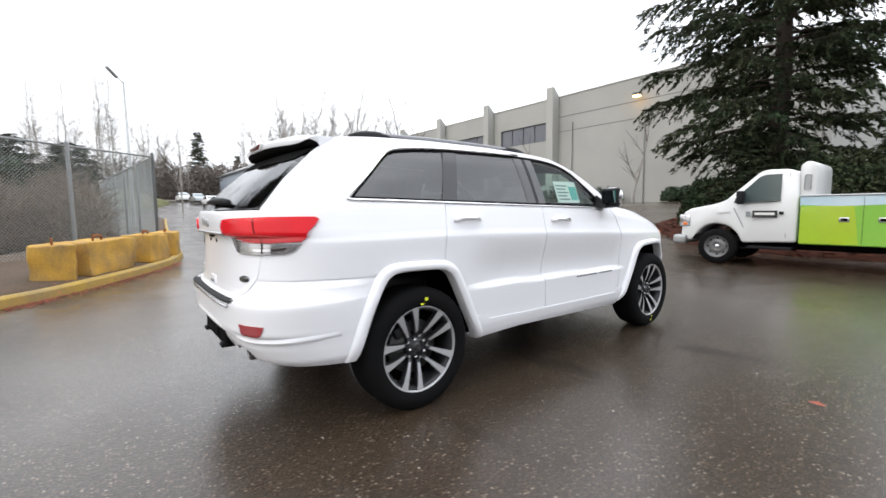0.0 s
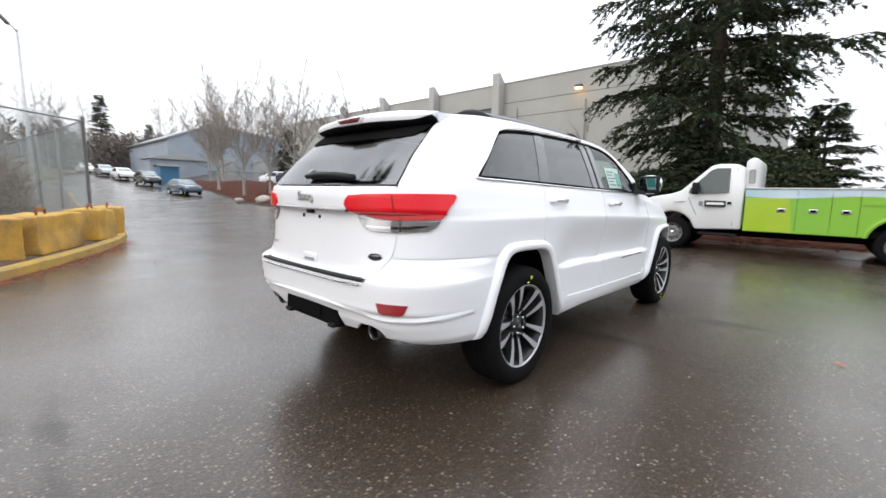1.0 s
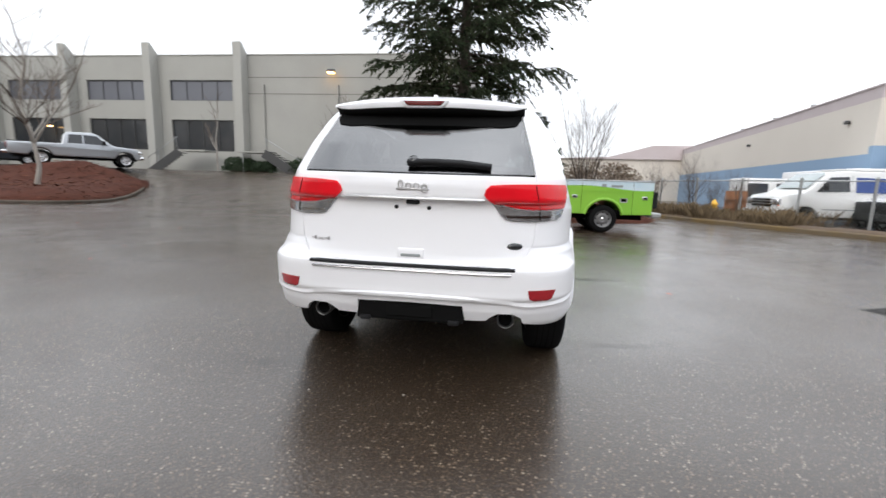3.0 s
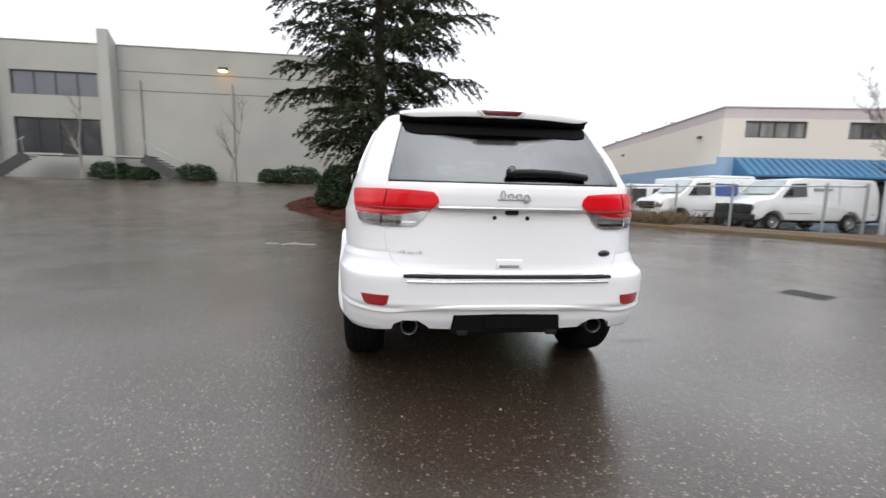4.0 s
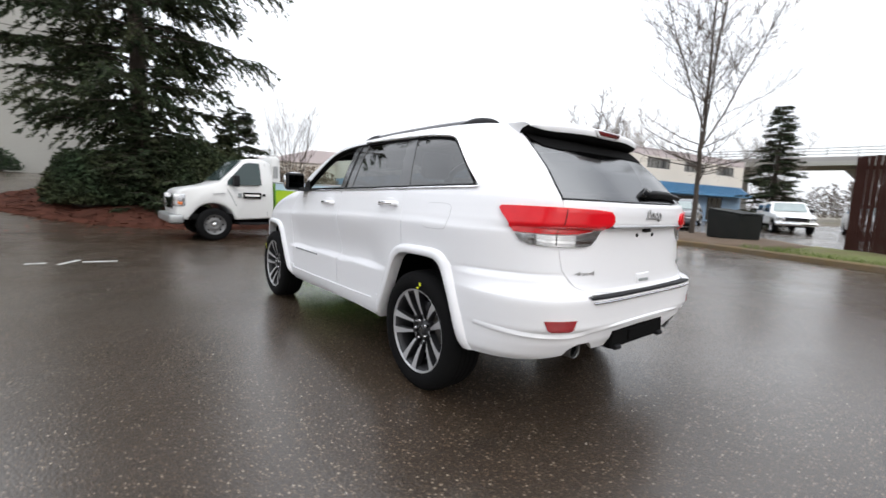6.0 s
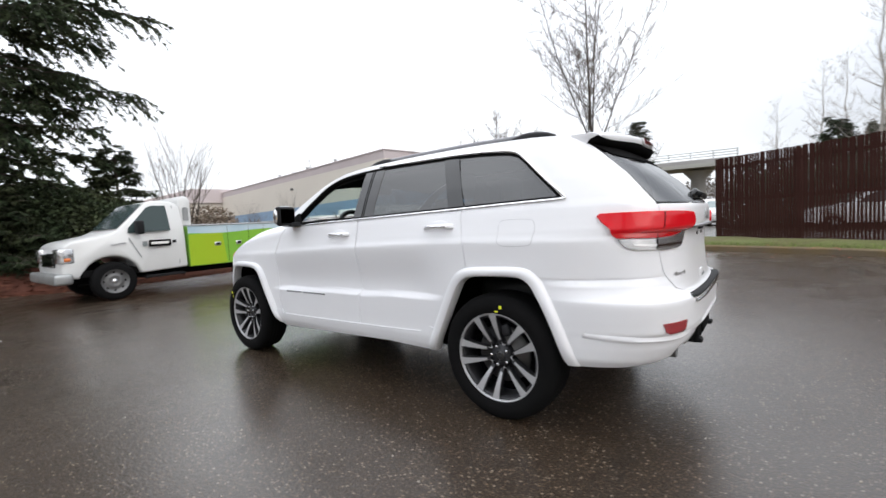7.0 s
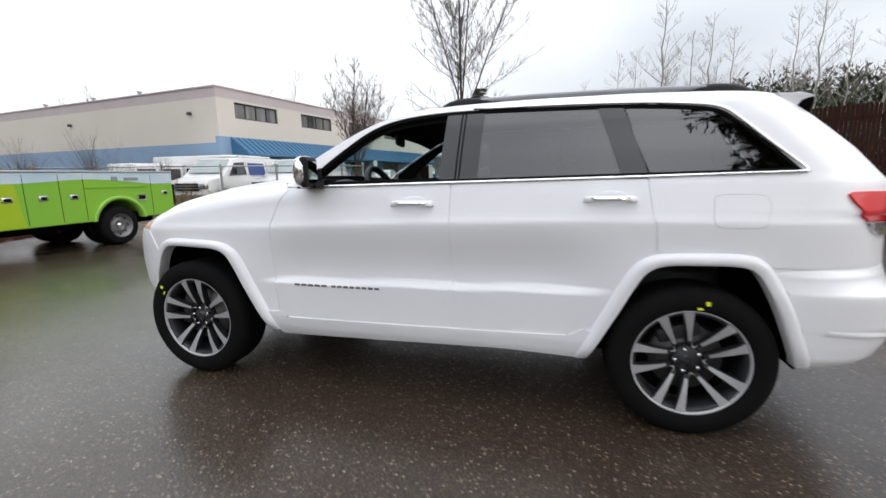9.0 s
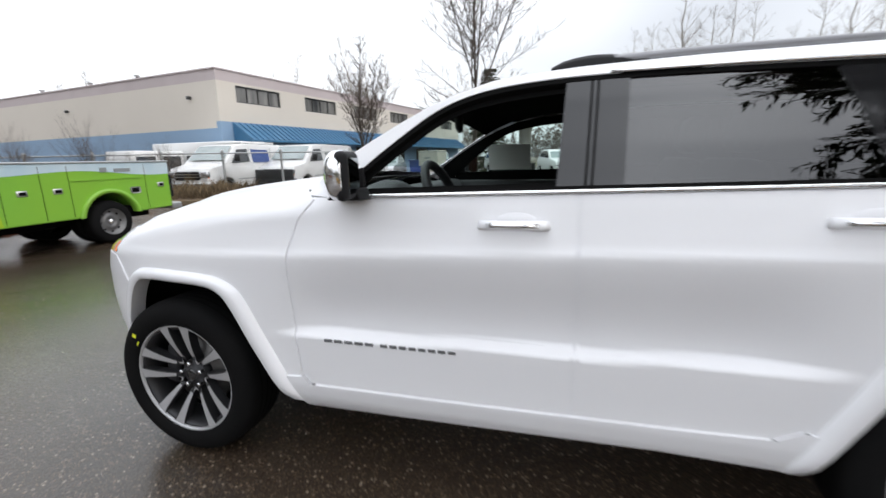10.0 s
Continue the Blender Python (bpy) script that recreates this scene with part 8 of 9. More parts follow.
def side_y(x, z, half, tumble, nose, tail, x0, x1):
    f = 1.0
    if tumble:
        z0, z1, amt = tumble
        f -= amt / half * min(1.0, max(0.0, (z - z0) / (z1 - z0)))
    f -= nose / half * step(x1 - 0.9, x1, x)
    f -= tail / half * step(x0 + 0.7, x0, x)
    return f


def lean_y(bm, half, tumble, nose, tail, x0, x1):
    for v in bm.verts:
        v.co.y *= side_y(v.co.x, v.co.z, half, tumble, nose, tail, x0, x1)


def arch(cx, r, z0, n=10):
    """Points of a wheel opening, from front to rear."""
    a0 = math.asin(max(-1, min(1, (z0 - r[1]) / r[0])))
    return [(cx + r[0] * math.cos(a), r[1] + r[0] * math.sin(a)) for a in np.linspace(a0, math.pi - a0, n)]


def pane(name, outline, parent, spec, material, both_sides=True, proud=0.006, label=""):
    half, tumble, nose, tail, x0, x1 = spec
    for s in (1, -1) if both_sides else (1,):
        bm = prism(outline, .012, "y", 0)
        for v in bm.verts:
            y = half * side_y(v.co.x, v.co.z, half, tumble, nose, tail, x0, x1) + proud - .012
            v.co.y = s * (v.co.y + y)
        bmesh.ops.recalc_face_normals(bm, faces=bm.faces)
        part(name, bm, material, parent, label, smooth=False)


def cross_pane(name, p0, p1, half0, half1, parent, material, bow=.05, lift=.012):
    """Windscreen or rear window between two heights."""
    bm = bmesh.new()
    rows = []
    d = Vector((p1[0] - p0[0], 0, p1[1] - p0[1]))
    n = Vector((-d.z, 0, d.x)).normalized()
    if n.z < 0:
        n = -n
    for i in range(5):
        t = i / 4
        hw = half0 + (half1 - half0) * t
        rows.append([bm.verts.new(Vector((p0[0], hw * v, p0[1])) + d * t + n * (lift + bow * .3 * (1 - v * v))) for v in np.linspace(-1, 1, 11)])
    for a, b in zip(rows, rows[1:]):
        for k in range(10):
            bm.faces.new((a[k], a[k + 1], b[k + 1], b[k]))
    bmesh.ops.recalc_face_normals(bm, faces=bm.faces)
    return part(name, bm, material, parent)


# service truck: local x forward from its rear axle, y to its left
truck = empty("service_truck", pose(9.92, -3.27, 0, 0, 0, 91.5), "white cab truck with a lime green service body at the kerb", "truck")
cab_out = [(2.44, .52), (2.44, 1.30), (2.47, 1.86), (2.62, 1.95), (2.95, 1.965), (3.10, 1.93), (3.66, 1.36), (3.84, 1.29), (4.36, 1.19), (4.50, 1.10), (4.54, .70), (4.53, .50)] + [(4.27, .48)] + arch(3.80, (.47, .40), .48, 11)[1:-1] + [(3.33, .48)]
CAB = (.98, (1.15, 1.95, .20), .12, 0, 2.44, 4.53)
part("cab", hull(cab_out, *CAB[:2], .045, CAB[2], 0), M_VAN, truck, "white van-style cab")
pane("side_window", [(2.72, 1.33), (3.50, 1.30), (3.48, 1.40), (3.10, 1.82), (3.0, 1.86), (2.74, 1.86)], truck, CAB, M_CABGLASS, label="dark cab side window")
cross_pane("windscreen", (3.63, 1.395), (3.14, 1.90), .80, .72, truck, M_CABGLASS)
pane("door_line", [(2.60, .60), (2.612, .60), (2.62, 1.86), (2.608, 1.86)], truck, CAB, M_PRINT)
pane("door_line", [(3.30, .80), (3.312, .80), (3.50, 1.20), (3.49, 1.21)], truck, CAB, M_PRINT)
pane("door_handle", [(2.65, 1.06), (2.72, 1.06), (2.72, 1.12), (2.65, 1.12)], truck, CAB, M_BLACK, proud=.02)
pane("logo_plate", [(2.75, 1.00), (3.16, 1.00), (3.16, 1.14), (2.75, 1.14)], truck, CAB, M_GLOSSBLACK, proud=.010, label="black plate with plain bars")
pane("logo_bar", [(2.79, 1.05), (3.12, 1.05), (3.12, 1.10), (2.79, 1.10)], truck, CAB, M_PAPER, proud=.014)
pane("logo_mark", [(3.19, 1.02), (3.27, 1.02), (3.27, 1.12), (3.19, 1.12)], truck, CAB, M_PRINT, proud=.010)
pane("name_mark", [(3.55, 1.10), (3.80, 1.07), (3.80, 1.095), (3.55, 1.125)], truck, CAB, M_SATIN, proud=.008)
part("grille", box(4.50, 4.56, -.45, .45, .70, .98, .02), M_GLOSSBLACK, truck, smooth=False)
for k in range(4):
    part("grille_bar", box(4.55, 4.575, -.43, .43, .735 + .065 * k, .755 + .065 * k), M_CHROME, truck, smooth=False)
for s in (1, -1):
    hl = part("headlamp", box(4.34, 4.575, s * .70 - .19, s * .70 + .19, .78, 1.06, .03, segs=2), M_LENS, truck, "clear headlamp")
    part("side_marker", box(4.40, 4.50, s * .885 - .02, s * .885 + .012, .82, .89, .01), M_AMBER, hl)
    mir = part("door_mirror", box(-.06, .06, -.11, .11, -.13, .14, .03, segs=2), M_BLACK, truck)
    mir.matrix_basis = pose(3.34, s * 1.10, 1.40)
    part("mirror_arm", sweep([(3.36, s * .93, 1.36), (3.36, s * 1.06, 1.36)], round_ring(.02)), M_BLACK, mir).matrix_parent_inverse = mir.matrix_basis.inverted()
part("front_bumper", box(4.40, 4.68, -.97, .97, .40, .60, .05, segs=3), M_GALV, truck, "dull grey front bumper")
part("cab_back_fairing", prism([(2.22, 1.30), (2.22, 1.98), (2.27, 2.06), (2.38, 2.08), (2.47, 2.0), (2.48, 1.30)], 1.60, "y", -.80, .04, segs=2), M_VAN, truck)
part("fairing_window", box(2.29, 2.40, .8015, .808, 1.52, 1.82, .02), M_GALV, truck, smooth=False)
part("step_bar", box(2.50, 3.25, -.96, .96, .36, .42, .015), M_BLACK, truck, smooth=False)
# service body with its wheel opening
body_out = [(2.405, .50), (2.405, 1.40), (-1.26, 1.40), (-1.26, .52), (-.55, .50)] + [(x, z) for x, z in arch(0, (.49, .40), .50, 13)[::-1][1:-1]] + [(.55, .50)]
BODY = (1.0, None, 0, 0, -1.26, 2.405)
part("service_body", hull(body_out, 1.0, None, .02), M_GREENWRAP, truck, "lime green wrapped service body", smooth=False)
# pale blue sky band of the wrap over a wavy hill line
hill = [(2.407, 1.405), (-1.262, 1.405), (-1.262, 1.20)]
hill += [(x, 1.205 + .035 * math.sin(x * 2.4 + .6) + .03 * math.sin(x * 1.1) + .02) for x in np.linspace(-1.24, 2.385, 26)]
hill += [(2.407, 1.215)]
pane("wrap_band", hill, truck, BODY, M_BLUEWRAP, proud=.003, label="pale blue printed band")
pane("wrap_field", [(2.395, .52), (2.395, 1.20), (1.98, 1.23), (1.74, 1.22), (1.66, 1.21), (1.58, .52)], truck, BODY, M_LIME, proud=.0025, label="yellow-green printed field")
part("top_rail", box(-1.28, 2.412, -1.02, 1.02, 1.395, 1.43, .012), M_GALV, truck, smooth=False)
for x in (1.54, 1.02, .62, -.73):
    pane("door_gap", [(x - .003, .54), (x + .003, .54), (x + .003, 1.36), (x - .003, 1.36)] if abs(x) > .61 else [(x - .003, 1.0), (x + .003, 1.0), (x + .003, 1.36), (x - .003, 1.36)], truck, BODY, M_UNDER, proud=.0045)
for x, z in ((1.78, .97), (1.28, .97), (.80, .97), (-1.05, .97)):
    for s in (1, -1):
        lk_ = part("latch", box(x - .07, x + .07, s * 1.0 - .008, s * 1.0 + .012, z - .045, z + .045, .008), M_STEEL, truck, "steel paddle latch")
        part("latch_cup", box(x - .045, x + .045, s * 1.012 - .004, s * 1.012 + .004, z - .025, z + .025), M_UNDER, lk_, smooth=False)
pane("body_rib", [(.58, 1.115), (-.68, 1.115), (-.68, 1.14), (.58, 1.14)], truck, BODY, M_GREENWRAP, proud=.014)
for s in (1, -1):
    bm = bmesh.new()
    ring_o, ring_i = arch(0, (.555, .40), .50, 15), arch(0, (.485, .40), .50, 15)
    rows = [[bm.verts.new((o[0], s * 1.0, o[1])), bm.verts.new((o[0] * .97 + i[0] * .03, s * 1.03, o[1])), bm.verts.new((i[0], s * 1.03, i[1])), bm.verts.new((i[0], s * .9, i[1]))] for o, i in zip(ring_o, ring_i)]
    for a, b in zip(rows, rows[1:]):
        for k in range(3):
            bm.faces.new((a[k], a[k + 1], b[k + 1], b[k]))
    bmesh.ops.recalc_face_normals(bm, faces=bm.faces)
    part("arch_lip", bm, M_GREENWRAP, truck)
part("small_sign", box(-.45, -.15, 1.004, 1.012, 1.24, 1.30), M_PRINT, truck, smooth=False)
part("small_sign", box(-.02, .10, 1.004, 1.012, 1.24, 1.32), M_PRINT, truck, smooth=False)
fuel = part("fuel_recess", box(-.60, -.40, .996, 1.008, .84, .96, .02), M_STEEL, truck, smooth=False)
part("fuel_cup", box(-.57, -.43, 1.008, 1.011, .86, .94), M_UNDER, fuel, smooth=False)
part("chassis", box(-1.2, 4.3, -.42, .42, .34, .52), M_UNDER, truck, smooth=False)
part("floor_pan", box(-1.2, 4.3, -.88, .88, .50, .62), M_UNDER, truck, smooth=False)
part("rear_bumper", box(-1.52, -1.26, -.98, .98, .46, .58, .02), M_GALV, truck, "white and grey step bumper", smooth=False)
part("tail_panel", box(-1.42, -1.264, -.9, .9, .70, 1.14, .01), M_BLACK, truck, smooth=False)
for s in (1, -1):
    plain_wheel(truck, 3.78, s * .86, .375, .24, s)
    plain_wheel(truck, 0, s * .86, .375, .26, s)
    plain_wheel(truck, 0, s * .56, .375, .24, s)


def van(x, y, rot, label, blue=False, dark_nose=False, z=0.0):
    """A full-size cargo van; local x forward from its rear axle."""
    v = empty("cargo_van", pose(x, y, z, 0, 0, rot), label, "van", "vans in the lot")
    out = [(-1.25, .48), (-1.30, .75), (-1.28, 1.6), (-1.18, 2.0), (-1.0, 2.09), (2.2, 2.10), (2.72, 2.02), (3.38, 1.42), (3.55, 1.30), (4.22, 1.16), (4.33, 1.02), (4.36, .62), (4.33, .46)] + [(4.0, .44)] + arch(3.43, (.44, .36), .44, 11)[1:-1] + [(2.95, .44), (.5, .44)] + arch(0, (.44, .36), .44, 11)[1:-1] + [(-.5, .44)]
    S = (1.0, (1.2, 2.1, .16), .12, .04, -1.3, 4.36)
    part("body", hull(out, S[0], S[1], .05, S[2], S[3]), M_VAN, v)
    pane("front_side_window", [(2.05, 1.38), (3.15, 1.33), (2.70, 1.86), (2.08, 1.90)], v, S, M_SHOPGLASS)
    cross_pane("windscreen", (3.40, 1.45), (2.78, 2.0), .80, .76, v, M_VANGLASS)
    pane("door_line", [(1.96, .55), (1.975, .55), (1.98, 1.95), (1.965, 1.95)], v, S, M_PRINT)
    pane("door_line", [(.55, .55), (.565, .55), (.57, 1.95), (.555, 1.95)], v, S, M_PRINT)
    pane("rub_strip", [(-1.1, .70), (2.9, .70), (2.9, .74), (-1.1, .74)], v, S, M_PRINT)
    if blue:
        pane("blue_panel", [(.75, 1.35), (1.85, 1.35), (1.85, 1.88), (.75, 1.86)], v, S, M_BLUEBOX, label="blue covered side window")
        part("roof_box", box(-.2, 2.0, -.6, .6, 2.12, 2.20, .02), M_VAN, v, smooth=False)
        for q in (.1, 1.7):
            part("rack_bar", box(q - .03, q + .03, -.7, .7, 2.08, 2.13), M_GALV, v, smooth=False)
    else:
        pane("print_bar", [(.9, 1.62), (1.75, 1.62), (1.75, 1.72), (.9, 1.72)], v, S, M_PRINT)
    g = part("grille", box(4.28, 4.38, -.55, .55, .74, 1.06, .02), M_GLOSSBLACK, v, smooth=False)
    for k in range(2):
        part("grille_bar", box(4.37, 4.39, -.55, .55, .84 + .1 * k, .87 + .1 * k), M_BLACK if dark_nose else M_SATIN, g, smooth=False)
    for s in (1, -1):
        part("headlamp", box(4.20, 4.385, s * .72 - .17, s * .72 + .17, .82, 1.05, .02), M_LENS, v)
        part("side_marker", box(4.12, 4.32, s * .865 - .03, s * .865 + .02, .78, .86, .01), M_AMBER, v)
        mm = part("door_mirror", box(2.92, 3.02, s * 1.12 - .11, s * 1.12 + .11, 1.40, 1.66, .03), M_BLACK, v)
        part("mirror_arm", sweep([(2.98, s * .93, 1.45), (2.98, s * 1.05, 1.47)], round_ring(.02)), M_BLACK, mm)
        plain_wheel(v, 3.43, s * .86, .36, .24, s)
        plain_wheel(v, 0, s * .86, .36, .24, s)
    part("front_bumper", box(4.22, 4.48, -.98, .98, .42, .66, .05, segs=2), M_BLACK if dark_nose else M_STEEL, v)
    if dark_nose:
        part("open_nose", box(4.30, 4.44, -.9, .9, .64, 1.04, .03), M_BLACK, v)
    part("floor_pan", box(-1.1, 4.1, -.8, .8, .34, .6), M_UNDER, v, smooth=False)
    return v


# pale base and paler patches stand in for reflections on the windscreens
M_VANGLASS = mat("windscreen_painted_reflection", (0.16, 0.21, 0.21), 0.08, spec=0.8, coat=0.6, blotch=0.5, blotch_scale=1.5, dark=(0.30, 0.36, 0.35))
van(14.75, -14.75, 92, "white cargo van with a blue covered side window behind the fence", True, z=0)
van(12.9, -17.4, 91, "white cargo van with a dark stripped nose behind the fence", False, True)


def pickup(x, y, z, rot, label, paint, cap=False):
    v = empty("pickup_truck", pose(x, y, z, 0, 0, rot), label, "truck")
    out = [(-1.25, .55), (-1.27, 1.12), (.85, 1.15), (.95, 1.66), (1.15, 1.80), (2.1, 1.82), (2.35, 1.75), (2.95, 1.22), (3.15, 1.16), (4.15, 1.06), (4.32, .95), (4.36, .60), (4.32, .50)] + [(4.05, .48)] + arch(3.55, (.47, .40), .48, 11)[1:-1] + [(3.05, .48), (.5, .48)] + arch(0, (.47, .40), .48, 11)[1:-1] + [(-.5, .48)]
    S = (.97, (1.12, 1.82, .18), .10, .03, -1.27, 4.36)
    part("body", hull(out, S[0], S[1], .05, S[2], S[3]), paint, v)
    pane("rear_side_window", [(1.08, 1.20), (1.70, 1.20), (1.70, 1.68), (1.15, 1.66)], v, S, M_SHOPGLASS)
    pane("front_side_window", [(1.76, 1.20), (2.78, 1.18), (2.34, 1.66), (1.76, 1.68)], v, S, M_SHOPGLASS)
    cross_pane("windscreen", (2.93, 1.26), (2.42, 1.73), .80, .72, v, M_VANGLASS)
    part("bed_floor_cover", box(-1.2, .82, -.85, .85, 1.13, 1.17), M_BLACK if not cap else paint, v, smooth=False)
    if cap:
        part("canopy", hull([(-1.2, 1.15), (-1.12, 1.72), (.80, 1.78), (.86, 1.15)], .92, (1.15, 1.8, .14), .04), paint, v)
        pane("canopy_window", [(-.95, 1.28), (.62, 1.28), (.62, 1.62), (-.9, 1.58)], v, (.92, (1.15, 1.8, .14), 0, 0, -1.2, .86), M_SHOPGLASS)
    g = part("grille", box(4.28, 4.385, -.62, .62, .66, .98, .03), M_CHROME, v)
    part("grille_insert", box(4.37, 4.40, -.50, .50, .72, .92, .01), M_BLACK, g, smooth=False)
    for s in (1, -1):
        part("headlamp", box(4.15, 4.37, s * .75 - .15, s * .75 + .14, .76, .96, .03), M_LENS, v)
        part("tail_lamp", box(-1.285, -1.2, s * .86 - .08, s * .86 + .08, .78, 1.08, .015), M_REDDARK, v)
        plain_wheel(v, 3.55, s * .84, .39, .25, s, False)
        plain_wheel(v, 0, s * .84, .39, .25, s, False)
        part("door_mirror", box(2.55, 2.68, s * 1.06 - .10, s * 1.06 + .10, 1.22, 1.42, .03), M_BLACK, v)
    part("front_bumper", box(4.25, 4.46, -.95, .95, .46, .66, .04), M_CHROME, v)
    part("rear_bumper", box(-1.45, -1.22, -.92, .92, .52, .68, .04), M_CHROME, v)
    part("floor_pan", box(-1.1, 4.1, -.78, .78, .38, .62), M_UNDER, v, smooth=False)
    return v


def sedan(x, y, z, rot, label, paint, tall=0.0):
    v = empty("car", pose(x, y, z, 0, 0, rot), label, "car", "parked cars")
    t = tall
    out = [(-.95, .36), (-1.0, .85 + t * .4), (-.85, .98 + t * .6), (-.55, 1.02 + t * .8), (.05, 1.36 + t), (.5, 1.45 + t), (1.3, 1.44 + t), (1.75, 1.30 + t * .9), (2.3, .98 + t * .5), (3.2, .86 + t * .4), (3.52, .74 + t * .3), (3.58, .42), (3.5, .32)] + [(3.12, .30)] + arch(2.75, (.36, .31), .30, 9)[1:-1] + [(2.35, .30), (.42, .30)] + arch(0, (.36, .31), .30, 9)[1:-1] + [(-.4, .30)]
    S = (.9, (.85, 1.45 + t, .2), .14, .06, -1.0, 3.58)
    part("body", hull(out, S[0], S[1], .05, S[2], S[3]), paint, v)
    pane("side_window", [(-.30, 1.0 + t * .75), (.72, .97 + t * .7), (.72, 1.35 + t), (.25, 1.34 + t), (.05, 1.28 + t)], v, S, M_SHOPGLASS)
    pane("side_window", [(.78, .97 + t * .7), (2.0, .96 + t * .6), (1.68, 1.20 + t * .9), (1.3, 1.36 + t), (.78, 1.36 + t)], v, S, M_SHOPGLASS)
    cross_pane("windscreen", (2.26, 1.01 + t * .5), (1.76, 1.30 + t * .9), .72, .64, v, M_VANGLASS, .05)
    cross_pane("rear_window", (-.52, 1.05 + t * .8), (.06, 1.36 + t), .68, .60, v, M_SHOPGLASS, .04)
    for s in (1, -1):
        part("headlamp", box(3.25, 3.55, s * .62 - .16, s * .62 + .14, .60, .74, .04), M_LENS, v)
        part("tail_lamp", box(-1.02, -.85, s * .66 - .14, s * .66 + .14, .74, .90, .03), M_REDDARK, v)
        plain_wheel(v, 2.75, s * .80, .31, .2, s, False)
        plain_wheel(v, 0, s * .80, .31, .2, s, False)
    part("floor_pan", box(-.8, 3.4, -.7, .7, .24, .5), M_UNDER, v, smooth=False)
    return v


pickup(16.9, 24.0, 1.5, -38, "silver pickup truck parked on the upper lot", M_SILVERCAR)
sedan(17.6, 30.2, 1.5, -35, "dark saloon car parked on the upper lot", M_DARKCAR)
sedan(18.2, 34.0, 1.5, -35, "slate blue car parked on the upper lot", M_BLUECAR, .1)
sedan(18.6, 38.0, 1.5, -32, "dark car parked on the upper lot", M_DARKCAR, .2)
sedan(18.8, 42.0, 1.5, -32, "white car parked on the upper lot", M_WHITE, .1)
sedan(11.6, 47.2, gz(11.6, 46), -84, "slate grey car parked at the foot of the bank", M_BLUECAR, .1)
sedan(11.5, 60.0, gz(11.5, 60), -86, "dark car parked along the far street", M_DARKCAR, .25)
sedan(11.0, 70.0, gz(11, 70), -86, "white car parked along the far street", M_WHITE, .1)
sedan(10.5, 79.0, gz(10.5, 79), -86, "grey car parked along the far street", M_SILVERCAR, .2)
sedan(9.8, 90.0, gz(9.8, 90), -86, "white car parked along the far street", M_WHITE, .25)
pickup(6.0, -31.5, 0, 115, "white pickup truck with a canopy in the far lot", M_VAN, True)
sedan(9.5, -25.5, 0, 110, "dark estate car in the far lot", M_DARKCAR, .3)
sedan(13.0, -26.5, 0, 100, "silver car in the far lot", M_SILVERCAR, .2)
sedan(2.2, -33.5, 0, 110, "white van-like car in the far lot", M_VAN, .4)
sedan(-1.5, -35.0, 0, 110, "silver estate car in the far lot", M_SILVERCAR, .3)
sedan(11.2, -31.0, 0, 100, "dark car in the far lot", M_DARKCAR, .2)
sedan(-6.0, -22.3, 0.0, 8, "white car parked behind the slatted fence", M_WHITE, .22)

# ---- dumpster, cabinet, bin, hydrant and clutter ----
dump = empty("dumpster", pose(3.05, -14.3, .16, 0, 0, -28) @ Matrix.Scale(.80, 4), "black steel dumpster on the verge", "dumpster")
part("bin", prism([(-.80, .12), (-.86, 1.12), (.86, 1.30), (.80, .12)], 1.1, "y", -.55, .02), M_DUMPSTER, dump, smooth=False)
for y in (-.28, .28):
    part("lid", box(-.89, .89, y - .27, y + .27, 0, .05, .012), M_DUMPSTER, dump, smooth=False).matrix_basis = pose(0, 0, 1.225, 0, -5.9, 0)
for x in (-.55, 0, .55):
    part("stiffener", box(x - .04, x + .04, -.60, -.552, .16, 1.12, .008), M_DUMPSTER, dump, smooth=False)
for x in (-.6, .6):
    for y in (-.4, .4):
        part("foot", box(x - .08, x + .08, y - .06, y + .06, 0, .12), M_UNDER, dump, smooth=False)
cabin = empty("utility_cabinet", pose(6.05, -13.45, .15, 0, 0, -35), "beige utility cabinet on a concrete post", "cabinet")
part("concrete_post", box(-.16, .16, -.14, .14, -.1, .95, .015), M_UTILITY, cabin, smooth=False)
ub = part("box", box(-.58, .58, -.22, .22, .93, 1.50, .012), M_UTILITY, cabin, smooth=False)
part("lid_seam", box(-.585, .585, -.226, .226, 1.44, 1.455), M_PRINT, ub, smooth=False)
part("label_plate", box(-.15, .2, .221, .226, 1.2, 1.26), M_PRINT, ub, smooth=False)
bluebin = empty("steel_bin", pose(6.7, -15.4, .1, 0, 0, -25), "blue painted steel bin beside the cabinet", "bin")
part("bin_body", prism([(-.45, .05), (-.55, 1.15), (.80, 1.15), (.65, .05)], 1.1, "y", -.55, .02), M_BLUEBOX, bluebin, smooth=False)
part("bin_rim", box(-.58, .83, -.58, .58, 1.15, 1.21, .015), M_BLUEBOX, bluebin, smooth=False)
part("paper_sign", box(-.35, -.05, .556, .560, .55, .95), M_PAPER, bluebin, smooth=False)
hyd = empty("fire_hydrant", pose(15.6, -9.2, .15), "yellow fire hydrant on the verge", "hydrant")
part("barrel", lathe([(.15, 0), (.15, .05), (.10, .07), (.10, .52), (.14, .54), (.14, .58), (.11, .62), (.08, .70), (.03, .74), (.03, .79), (0, .79)], 20), M_HYDRANT, hyd)
for a in (0, 90, 180):
    part("outlet", lathe([(.055, 0), (.055, .14), (.07, .145), (.07, .19), (0, .19)], 12, m=pose(0, 0, .42, 0, 90, a)), M_HYDRANT, hyd)
